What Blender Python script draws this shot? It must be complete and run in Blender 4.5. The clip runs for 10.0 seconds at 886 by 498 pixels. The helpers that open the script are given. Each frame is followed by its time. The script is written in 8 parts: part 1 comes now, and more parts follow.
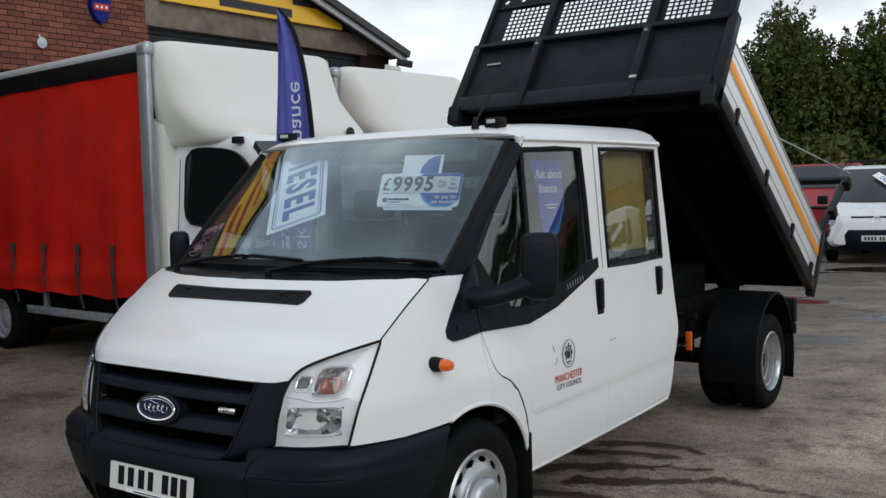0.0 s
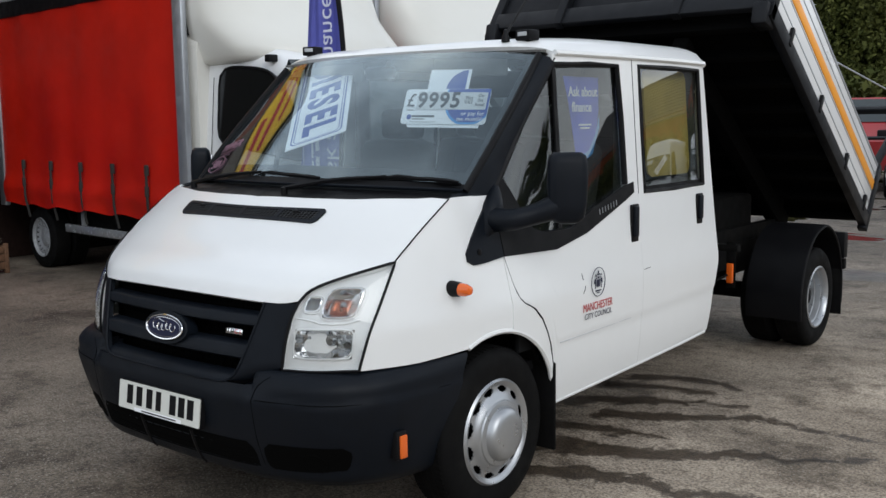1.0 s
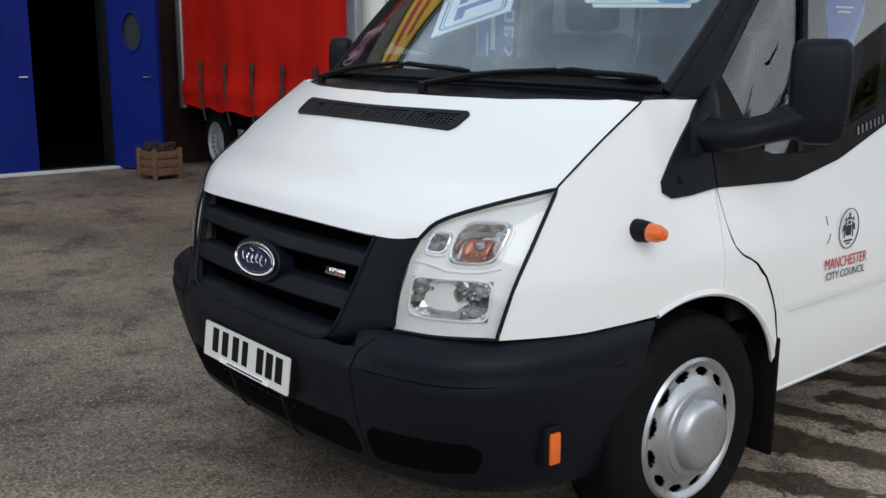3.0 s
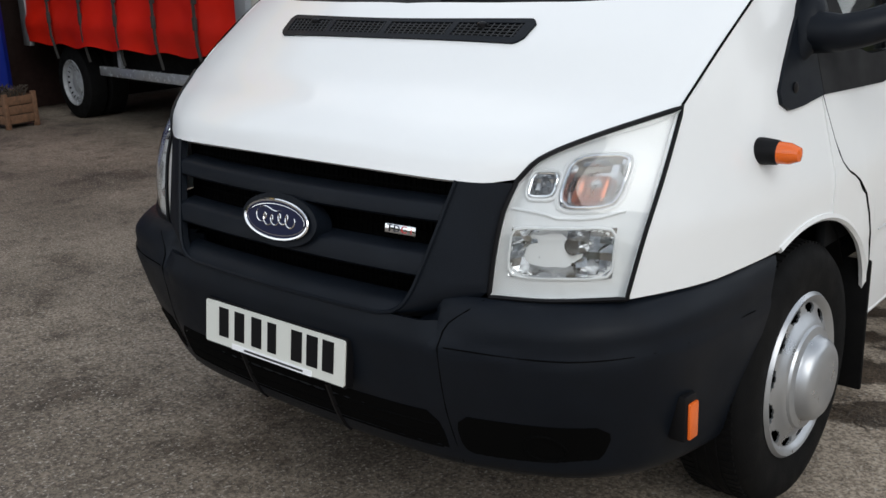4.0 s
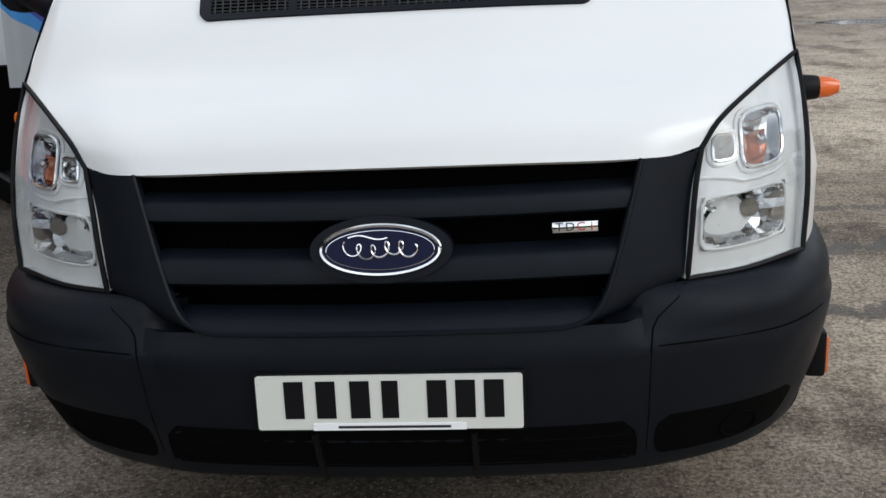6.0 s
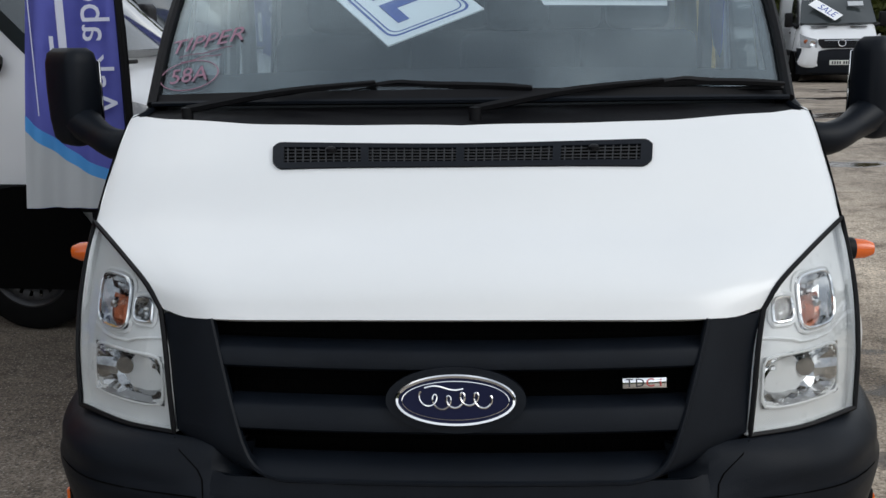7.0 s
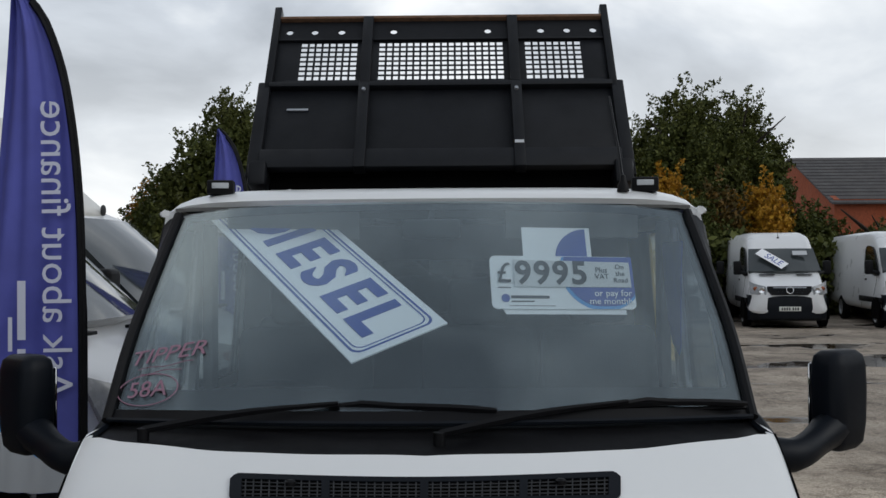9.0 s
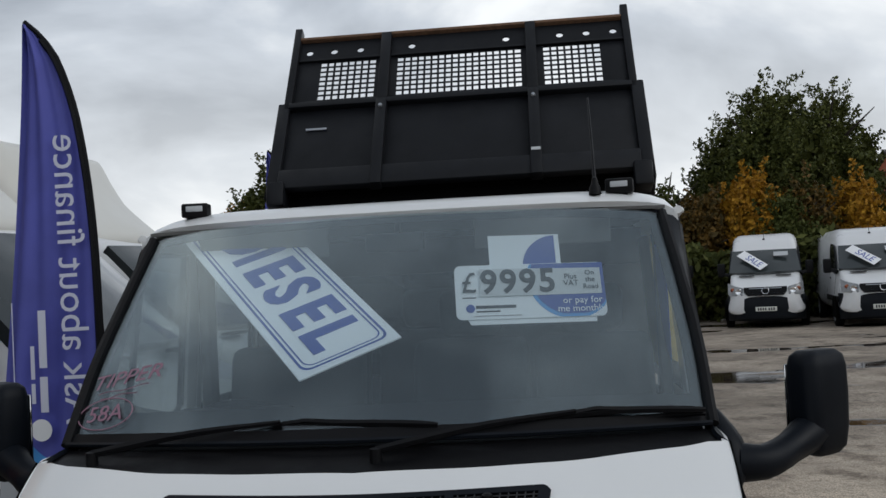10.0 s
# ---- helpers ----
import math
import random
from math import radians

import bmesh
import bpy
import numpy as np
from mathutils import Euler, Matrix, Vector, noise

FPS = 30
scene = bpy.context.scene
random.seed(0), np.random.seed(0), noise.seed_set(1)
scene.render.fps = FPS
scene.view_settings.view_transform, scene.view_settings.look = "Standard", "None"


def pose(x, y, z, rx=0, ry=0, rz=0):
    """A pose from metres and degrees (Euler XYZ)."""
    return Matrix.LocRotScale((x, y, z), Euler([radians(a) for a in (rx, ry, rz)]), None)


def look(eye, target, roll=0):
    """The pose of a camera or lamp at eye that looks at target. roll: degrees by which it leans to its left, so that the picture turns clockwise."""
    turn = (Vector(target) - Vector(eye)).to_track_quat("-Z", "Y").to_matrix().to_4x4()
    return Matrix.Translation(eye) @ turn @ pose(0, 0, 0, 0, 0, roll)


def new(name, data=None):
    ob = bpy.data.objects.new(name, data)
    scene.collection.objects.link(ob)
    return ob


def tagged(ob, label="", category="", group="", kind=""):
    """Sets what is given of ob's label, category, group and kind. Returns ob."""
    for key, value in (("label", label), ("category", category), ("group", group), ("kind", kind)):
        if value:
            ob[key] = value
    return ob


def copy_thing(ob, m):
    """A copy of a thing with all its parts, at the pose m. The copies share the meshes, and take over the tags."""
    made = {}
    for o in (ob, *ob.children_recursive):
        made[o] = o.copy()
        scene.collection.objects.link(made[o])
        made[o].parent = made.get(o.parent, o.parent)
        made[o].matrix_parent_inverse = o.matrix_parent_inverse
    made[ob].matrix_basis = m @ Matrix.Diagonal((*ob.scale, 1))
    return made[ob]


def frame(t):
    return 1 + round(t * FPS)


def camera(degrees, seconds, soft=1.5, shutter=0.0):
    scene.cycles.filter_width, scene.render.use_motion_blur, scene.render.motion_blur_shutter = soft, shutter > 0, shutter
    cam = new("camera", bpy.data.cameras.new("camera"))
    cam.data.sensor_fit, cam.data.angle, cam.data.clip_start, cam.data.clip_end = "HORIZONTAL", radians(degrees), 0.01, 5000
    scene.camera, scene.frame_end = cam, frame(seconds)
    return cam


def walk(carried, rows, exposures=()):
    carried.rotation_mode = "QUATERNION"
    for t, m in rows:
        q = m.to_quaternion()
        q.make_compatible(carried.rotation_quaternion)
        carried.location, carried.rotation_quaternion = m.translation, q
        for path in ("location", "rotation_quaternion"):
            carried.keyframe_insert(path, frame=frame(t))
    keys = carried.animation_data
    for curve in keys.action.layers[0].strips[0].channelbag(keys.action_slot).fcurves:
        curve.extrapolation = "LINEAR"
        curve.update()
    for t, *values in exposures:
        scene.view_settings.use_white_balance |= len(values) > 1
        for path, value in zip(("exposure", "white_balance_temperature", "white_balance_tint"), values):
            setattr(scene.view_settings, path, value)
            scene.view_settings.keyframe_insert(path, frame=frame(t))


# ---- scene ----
cam = camera(47.8, 10.0)
PATH = [
    (0, (3.308, -2.504, 1.67), (2.132, -0.89, 1.549), -1.6),
    (0.5, (3.299, -2.477, 1.651), (2.107, -0.886, 1.435), -1.4),
    (1, (3.269, -2.264, 1.605), (2.021, -0.722, 1.349), -0.7),
    (1.5, (3.229, -1.996, 1.58), (1.898, -0.537, 1.265), -1.0),
    (2, (3.071, -1.779, 1.573), (1.715, -0.348, 1.239), -1.1),
    (2.5, (2.894, -1.493, 1.537), (1.399, -0.215, 1.172), -0.8),
    (2.7, (2.797, -1.39, 1.51), (1.262, -0.169, 1.119), -0.1),
    (3.8, (2.018, -1.445, 1.399), (0.713, -0.021, 0.882), -0.1),
    (4, (1.837, -1.455, 1.41), (0.572, -0.012, 0.848), -2.0),
    (4.5, (1.424, -1.541, 1.407), (0.299, 0.009, 0.831), -1.2),
    (5, (1.026, -1.64, 1.433), (0.295, 0.114, 0.808), -1.2),
    (5.2, (0.851, -1.654, 1.413), (0.242, 0.144, 0.787), -1.6),
    (6.3, (0.141, -1.761, 1.444), (0.063, 0.123, 0.777), -2.7),
    (6.5, (0.083, -1.782, 1.455), (0.036, 0.132, 0.876), -2.0),
    (7, (0.078, -1.774, 1.519), (-0.027, 0.175, 1.083), -0.9),
    (7.5, (0.078, -1.755, 1.599), (0.024, 0.217, 1.274), -0.6),
    (8, (0.057, -1.744, 1.65), (-0.002, 0.247, 1.464), 0.3),
    (8.5, (0.052, -1.727, 1.685), (0.001, 0.271, 1.611), -0.2),
    (9, (0.067, -1.722, 1.73), (0.046, 0.278, 1.756), -0.4),
    (9.5, (0.189, -1.708, 1.743), (0.13, 0.29, 1.816), -1.7),
    (10, (0.451, -1.661, 1.717), (0.246, 0.327, 1.774), -2.9),
]
EXPOSURES = [(0.0, 0.36, 6050, 7), (1.0, 0.62, 6050, 8), (2.0, 0.70, 6050, 8), (2.7, 0.68, 6050, 8), (4.5, 0.75, 6150, 8), (7.0, 0.6, 6150, 8), (8.0, 0.32, 6150, 8), (9.5, -0.08, 6100, 8), (10.0, -0.08, 6100, 8)]
walk(cam, [(t, look(eye, target, roll)) for t, eye, target, roll in PATH], EXPOSURES)

# ---- world, sun ----
def sky_world():
    w = bpy.data.worlds.new("world")
    scene.world = w
    w.use_nodes = True
    nt = w.node_tree
    nt.nodes.clear()
    out = nt.nodes.new("ShaderNodeOutputWorld")
    bg = nt.nodes.new("ShaderNodeBackground")
    sky = nt.nodes.new("ShaderNodeTexSky")
    sky.sky_type = "NISHITA"
    sky.sun_disc = False
    sky.sun_elevation, sky.sun_rotation = radians(36), radians(SUN_TURN)
    sky.dust_density = 3.0
    dim = nt.nodes.new("ShaderNodeMix")
    dim.data_type = "RGBA"
    tc = nt.nodes.new("ShaderNodeTexCoord")
    mp = nt.nodes.new("ShaderNodeMapping")
    mp.inputs["Scale"].default_value = (1.0, 1.0, 1.0)
    mp.inputs["Location"].default_value = (0.7, 0.2, 0.0)
    nz = nt.nodes.new("ShaderNodeTexNoise")
    nz.inputs["Scale"].default_value, nz.inputs["Detail"].default_value, nz.inputs["Roughness"].default_value = 2.2, 6, 0.50
    nz.inputs["Distortion"].default_value = 0.35
    ramp = nt.nodes.new("ShaderNodeValToRGB")
    e = ramp.color_ramp.elements
    e[0].position, e[0].color = 0.36, (2.75, 2.9, 3.15, 1)
    e[1].position, e[1].color = 0.66, (9.0, 8.8, 8.5, 1)
    mid = ramp.color_ramp.elements.new(0.52)
    mid.color = (5.2, 5.35, 5.6, 1)
    # pale warm haze low over the horizon
    sep = nt.nodes.new("ShaderNodeSeparateXYZ")
    low = nt.nodes.new("ShaderNodeMapRange")
    low.inputs["From Min"].default_value, low.inputs["From Max"].default_value = 0.0, 0.28
    low.inputs["To Min"].default_value, low.inputs["To Max"].default_value = 0.75, 0.0
    haze = nt.nodes.new("ShaderNodeMix")
    haze.data_type = "RGBA"
    haze.inputs["B"].default_value = (8.6, 8.3, 7.9, 1)
    ln = nt.links.new
    # the cloud base is a flat layer overhead
    up = nt.nodes.new("ShaderNodeMath")
    up.operation = "MAXIMUM"
    up.inputs[1].default_value = 0.0
    lift = nt.nodes.new("ShaderNodeMath")
    lift.inputs[1].default_value = 0.42
    flat = nt.nodes.new("ShaderNodeCombineXYZ")
    layer = nt.nodes.new("ShaderNodeVectorMath")
    layer.operation = "DIVIDE"
    ln(sep.outputs["Z"], up.inputs[0])
    ln(up.outputs[0], lift.inputs[0])
    for q in "XYZ":
        ln(lift.outputs[0], flat.inputs[q])
    ln(tc.outputs["Generated"], layer.inputs[0])
    ln(flat.outputs[0], layer.inputs[1])
    ln(layer.outputs[0], mp.inputs["Vector"])
    ln(tc.outputs["Generated"], sep.inputs[0])
    ln(sep.outputs["Z"], low.inputs["Value"])
    ln(mp.outputs[0], nz.inputs["Vector"])
    ln(nz.outputs["Fac"], ramp.inputs["Fac"])
    dim.inputs["Factor"].default_value = 0.93
    ln(sky.outputs[0], dim.inputs["A"])
    # the cloud deck is thicker overhead
    deck = nt.nodes.new("ShaderNodeMapRange")
    deck.inputs["From Min"].default_value, deck.inputs["From Max"].default_value = 0.25, 0.95
    deck.inputs["To Min"].default_value, deck.inputs["To Max"].default_value = 1.0, 0.85
    ln(sep.outputs["Z"], deck.inputs["Value"])
    thick = nt.nodes.new("ShaderNodeMix")
    thick.data_type, thick.blend_type = "RGBA", "MULTIPLY"
    thick.inputs["Factor"].default_value = 1.0
    ln(ramp.outputs[0], thick.inputs["A"])
    ln(deck.outputs[0], thick.inputs["B"])
    ln(thick.outputs["Result"], haze.inputs["A"])
    ln(low.outputs[0], haze.inputs["Factor"])
    ln(haze.outputs["Result"], dim.inputs["B"])
    ln(dim.outputs["Result"], bg.inputs["Color"])
    bg.inputs["Strength"].default_value = 0.128
    ln(bg.outputs[0], out.inputs["Surface"])


SUN_TURN = 110.0
sky_world()
sun = new("sun", bpy.data.lights.new("sun", "SUN"))
sun.data.energy, sun.data.angle, sun.data.color = 0.6, radians(35), (1.0, 0.96, 0.9)
sun.matrix_world = look((10, -4.0, 8.1), (0, 1, 0))


# ---- materials ----
def material(name, color, rough=0.5, metal=0.0, coat=0.0, grain=0.0, grain_scale=40.0, spots=0.0, spot_scale=3.0,
             spot_color=None, bump=0.0, bump_scale=120.0, per_piece=0.0, spec=0.5, leaf_tone=None):
    m = bpy.data.materials.new(name)
    m.use_nodes = True
    nt = m.node_tree
    b = nt.nodes["Principled BSDF"]
    b.inputs["Roughness"].default_value, b.inputs["Metallic"].default_value = rough, metal
    b.inputs["Coat Weight"].default_value, b.inputs["Coat Roughness"].default_value = coat, 0.06
    b.inputs["Specular IOR Level"].default_value = spec
    tc = nt.nodes.new("ShaderNodeTexCoord")
    ln = nt.links.new
    rgb = nt.nodes.new("ShaderNodeRGB")
    rgb.outputs[0].default_value = (*color, 1)
    col = rgb.outputs[0]

    def nz(scale, detail=5):
        n = nt.nodes.new("ShaderNodeTexNoise")
        n.inputs["Scale"].default_value, n.inputs["Detail"].default_value = scale, detail
        ln(tc.outputs["Object"], n.inputs["Vector"])
        return n.outputs["Fac"]

    def mix(kind, a, bcol, fac):
        x = nt.nodes.new("ShaderNodeMix")
        x.data_type, x.blend_type = "RGBA", kind
        ln(a, x.inputs["A"])
        if isinstance(bcol, tuple):
            x.inputs["B"].default_value = (*bcol, 1)
        else:
            ln(bcol, x.inputs["B"])
        if isinstance(fac, float):
            x.inputs["Factor"].default_value = fac
        else:
            ln(fac, x.inputs["Factor"])
        return x.outputs["Result"]

    def rng(v, a, bb, c, d):
        r = nt.nodes.new("ShaderNodeMapRange")
        ln(v, r.inputs["Value"])
        for k, val in zip(("From Min", "From Max", "To Min", "To Max"), (a, bb, c, d)):
            r.inputs[k].default_value = val
        return r.outputs[0]

    if grain:
        col = mix("MULTIPLY", col, (0.25, 0.25, 0.25), rng(nz(grain_scale), 0.35, 0.7, 0.0, grain))
    if spots:
        col = mix("MIX", col, spot_color or tuple(c * 0.5 for c in color), rng(nz(spot_scale, 8), 0.5, 0.72, 0.0, spots))
        ln(rng(nz(spot_scale * 1.7, 4), 0.3, 0.7, max(rough - 0.1, 0.03), min(rough + 0.12, 1)), b.inputs["Roughness"])
    if leaf_tone:
        ge = nt.nodes.new("ShaderNodeNewGeometry")
        col = mix("MIX", col, leaf_tone, rng(ge.outputs["Random Per Island"], 0.25, 1.0, 0.0, 0.85))
    if per_piece:
        oi = nt.nodes.new("ShaderNodeObjectInfo")
        col = mix("MULTIPLY", col, (0.4, 0.36, 0.36), rng(oi.outputs["Random"], 0, 1, 0.0, per_piece))
    ln(col, b.inputs["Base Color"])
    if bump:
        bp = nt.nodes.new("ShaderNodeBump")
        bp.inputs["Strength"].default_value, bp.inputs["Distance"].default_value = bump, 0.01
        ln(nz(bump_scale, 3), bp.inputs["Height"])
        ln(bp.outputs[0], b.inputs["Normal"])
    return m


def glass_material(name, tint, ior=1.5, rough=0.0, gain=1.0, sheen=(1, 1, 1)):
    m = bpy.data.materials.new(name)
    m.use_nodes = True
    nt = m.node_tree
    nt.nodes.clear()
    out = nt.nodes.new("ShaderNodeOutputMaterial")
    tr = nt.nodes.new("ShaderNodeBsdfTransparent")
    tr.inputs["Color"].default_value = (*tint, 1)
    gl = nt.nodes.new("ShaderNodeBsdfGlossy")
    gl.inputs["Roughness"].default_value = rough
    gl.inputs["Color"].default_value = (*sheen, 1)
    fr = nt.nodes.new("ShaderNodeLayerWeight")
    fr.inputs["Blend"].default_value = 0.5
    pw = nt.nodes.new("ShaderNodeMath")
    pw.operation = "POWER"
    pw.inputs[1].default_value = 4.0
    nt.links.new(fr.outputs["Facing"], pw.inputs[0])
    ad = nt.nodes.new("ShaderNodeMapRange")
    f0 = ((ior - 1) / (ior + 1)) ** 2
    ad.inputs["To Min"].default_value, ad.inputs["To Max"].default_value = f0 * gain, 1.0
    nt.links.new(pw.outputs[0], ad.inputs["Value"])
    mx = nt.nodes.new("ShaderNodeMixShader")
    nt.links.new(ad.outputs[0], mx.inputs[0])
    nt.links.new(tr.outputs[0], mx.inputs[1])
    nt.links.new(gl.outputs[0], mx.inputs[2])
    nt.links.new(mx.outputs[0], out.inputs[0])
    return m


WHITE = material("white van paint", (0.81, 0.82, 0.82), 0.30, coat=0.4, grain=0.012, grain_scale=9)
FAR_WHITE = material("white paint", (0.76, 0.77, 0.78), 0.35, coat=0.4, spots=0.2, spot_scale=1.5, spot_color=(0.6, 0.6, 0.58))
CREAM = material("cream moulded fibreglass", (0.72, 0.71, 0.66), 0.4, coat=0.2, spots=0.25, spot_scale=1.2, spot_color=(0.6, 0.58, 0.52))
BUMPER = material("grained dark grey plastic", (0.0052, 0.0073, 0.0114), 0.46, grain=0.25, grain_scale=14, bump=0.10, bump_scale=420, spots=0.3, spot_scale=3, spot_color=(0.0070, 0.0094, 0.0140), spec=0.16)
VENT_GREY = material("grey moulded mesh", (0.030, 0.032, 0.036), 0.5)
RIM_DARK = material("dark painted steel rim", (0.028, 0.028, 0.030), 0.4, metal=0.3, spots=0.4, spot_scale=9, spot_color=(0.05, 0.048, 0.045))
PENNANT = material("bright blue pennant print", (0.045, 0.085, 0.66), 0.5, grain=0.3, grain_scale=9)
BLACK = material("black plastic", (0.004, 0.004, 0.005), 0.5, bump=0.05, bump_scale=300, spots=0.2, spot_scale=6, spot_color=(0.008, 0.008, 0.008), spec=0.18)
RUBBER = material("black rubber", (0.004, 0.004, 0.0042), 0.75, grain=0.2, grain_scale=60, spots=0.3, spot_scale=9, spot_color=(0.010, 0.0095, 0.0085), bump=0.15, bump_scale=160, spec=0.12)
# near-black colour that holds the shade of gaps, recesses and undersides
DARK = material("near-black gaps and shade", (0.002, 0.002, 0.002), 0.9, spec=0.05)
TIPPER = material("charcoal tipper paint", (0.0064, 0.0073, 0.0098), 0.5, spots=0.4, spot_scale=4, spot_color=(0.013, 0.0138, 0.016), grain=0.3, grain_scale=22, bump=0.06, bump_scale=60, spec=0.25)
UNDER = material("dirty black chassis", (0.004, 0.004, 0.004), 0.85, spots=0.4, spot_scale=7, spot_color=(0.012, 0.010, 0.008), spec=0.1)
SILVER = material("silver wheel paint", (0.44, 0.455, 0.475), 0.33, metal=0.75, spots=0.25, spot_scale=9, spot_color=(0.3, 0.3, 0.3))
STEEL = material("galvanised steel", (0.42, 0.44, 0.47), 0.42, metal=0.7, spots=0.35, spot_scale=7, spot_color=(0.28, 0.29, 0.31))
CHROME = material("chrome", (0.85, 0.86, 0.88), 0.09, metal=1.0)
# dark spots paint the dark reflections into the lamp chrome
LAMP_CHROME = material("lamp reflector", (0.46, 0.47, 0.48), 0.06, metal=1.0, spots=0.7, spot_scale=34, spot_color=(0.06, 0.06, 0.065))
LAMP_BODY = material("pale grey lamp housing", (0.70, 0.71, 0.71), 0.35, spots=0.15, spot_scale=12, spot_color=(0.5, 0.5, 0.48))
AMBER = material("amber lens", (0.75, 0.13, 0.010), 0.2, coat=0.6)
AMBER_BULB = material("amber inner lens", (0.26, 0.065, 0.02), 0.16, metal=0.7, coat=0.3, spots=0.7, spot_scale=44, spot_color=(0.36, 0.25, 0.20))
NAVY = material("navy badge enamel", (0.004, 0.006, 0.034), 0.35, coat=0.05, spec=0.15)
PLATE = material("white reflective plate", (0.70, 0.71, 0.66), 0.35, spots=0.1, spot_scale=20, spot_color=(0.6, 0.6, 0.55))
PAPER = material("white card", (0.90, 0.91, 0.93), 0.5)
BLUE_INK = material("blue print", (0.035, 0.075, 0.36), 0.5)
SKY_INK = material("light blue print", (0.08, 0.32, 0.72), 0.5)
GREY_INK = material("dark grey print", (0.018, 0.018, 0.022), 0.5)
CREST_INK = material("dark navy print", (0.012, 0.016, 0.045), 0.5)
FLAG_INK = material("pale flag print", (0.70, 0.72, 0.84), 0.6)
RED_INK = material("red print", (0.45, 0.03, 0.03), 0.5)
PINK_INK = material("pink marker", (0.30, 0.16, 0.22), 0.7)
STRIP_CARD = material("pale grey card", (0.66, 0.67, 0.68), 0.5)
GREY_CARD = material("grey card", (0.50, 0.52, 0.54), 0.5)
SEAT = material("grey seat cloth", (0.022, 0.023, 0.026), 0.9, grain=0.4, grain_scale=40, bump=0.2, bump_scale=200)
MUSTARD = material("mustard lining", (0.62, 0.46, 0.13), 0.7, grain=0.2, grain_scale=6, spots=0.2, spot_scale=3, spot_color=(0.45, 0.34, 0.10))
TRIM = material("pale cab trim", (0.15, 0.15, 0.145), 0.8, grain=0.2, grain_scale=20)
DASH = material("dark dashboard", (0.009, 0.0095, 0.0105), 0.8, spots=0.2, spot_scale=5, spot_color=(0.014, 0.014, 0.014), spec=0.2)
FLAG = material("royal blue flag cloth", (0.105, 0.115, 0.46), 0.75, grain=0.25, grain_scale=5, bump=0.1, bump_scale=40)
RED_CURTAIN = material("red vinyl curtain", (0.54, 0.013, 0.004), 0.45, coat=0.0, spec=0.25, grain=0.30, grain_scale=1.6, spots=0.30, spot_scale=3, spot_color=(0.42, 0.010, 0.004), bump=0.05, bump_scale=14)
STRAP = material("grey webbing", (0.028, 0.027, 0.025), 0.85)
ORANGE = material("orange reflective tape", (0.85, 0.33, 0.012), 0.4)
YELLOW = material("yellow sign board", (0.80, 0.46, 0.01), 0.4, coat=0.2)
BRICK = material("red brick", (0.26, 0.085, 0.05), 0.85, grain=0.4, grain_scale=18, bump=0.4, bump_scale=60, per_piece=0.75, spots=0.4, spot_scale=2.5, spot_color=(0.12, 0.05, 0.04))
MORTAR = material("mortar", (0.15, 0.12, 0.10), 0.9, grain=0.4, grain_scale=20, bump=0.4, bump_scale=50)
# brick colour lowered to carry the shade round the doorway
SHADED_BRICK = material("brick wall with shade in its colour", (0.024, 0.014, 0.012), 0.9, grain=0.4, grain_scale=16, spots=0.4, spot_scale=1.5, spot_color=(0.03, 0.022, 0.02), spec=0.1)
FAR_LAMP = material("shaded lamp glass", (0.26, 0.27, 0.28), 0.2, coat=0.5, spots=0.4, spot_scale=14, spot_color=(0.12, 0.12, 0.12))
CONCRETE = material("concrete", (0.21, 0.17, 0.13), 0.85, grain=0.4, grain_scale=7, spots=0.5, spot_scale=2, spot_color=(0.05, 0.042, 0.036))
SHUTTER = material("dark grey shutter", (0.008, 0.0085, 0.010), 0.55, spots=0.3, spot_scale=3, spot_color=(0.016, 0.016, 0.016))
BLUE_DOOR = material("blue door paint", (0.003, 0.012, 0.15), 0.5, coat=0.0, spots=0.3, spot_scale=2, spot_color=(0.002, 0.010, 0.13), spec=0.2)
WOOD = material("weathered planter wood", (0.16, 0.085, 0.045), 0.8, grain=0.5, grain_scale=30, bump=0.3, bump_scale=60)
LEAF = material("green leaves", (0.042, 0.052, 0.011), 0.6, spots=0.8, spot_scale=0.5, spot_color=(0.058, 0.053, 0.012), spec=0.15, leaf_tone=(0.104, 0.112, 0.028))
LEAF_BRONZE = material("bronze turning leaves", (0.060, 0.042, 0.010), 0.6, spots=0.8, spot_scale=0.6, spot_color=(0.036, 0.040, 0.010), spec=0.2, leaf_tone=(0.16, 0.085, 0.016))
LEAF_AUTUMN = material("yellow autumn leaves", (0.30, 0.14, 0.010), 0.6, spots=0.9, spot_scale=0.7, spot_color=(0.070, 0.060, 0.012), spec=0.2, leaf_tone=(0.46, 0.25, 0.020))
BARK = material("bark", (0.045, 0.035, 0.025), 0.9, grain=0.5, grain_scale=20, bump=0.5, bump_scale=30)
SLATE = material("slate roof", (0.06, 0.055, 0.055), 0.7, grain=0.4, grain_scale=6, spots=0.5, spot_scale=1, spot_color=(0.09, 0.08, 0.075))
HOUSE = material("orange brick wall", (0.34, 0.085, 0.035), 0.9, grain=0.4, grain_scale=9, spots=0.4, spot_scale=0.7, spot_color=(0.2, 0.06, 0.03))
RED_PAINT = material("red truck paint", (0.35, 0.012, 0.015), 0.35, coat=0.4)
SCREEN_GLASS = glass_material("windscreen glass", (0.89, 0.935, 0.95), 1.5, gain=2.6, sheen=(0.86, 0.96, 1.0))
SIDE_GLASS = glass_material("side glass", (0.74, 0.77, 0.76), 1.5, gain=1.6)
LENS = glass_material("clear lamp lens", (0.98, 0.985, 0.985), 1.42)
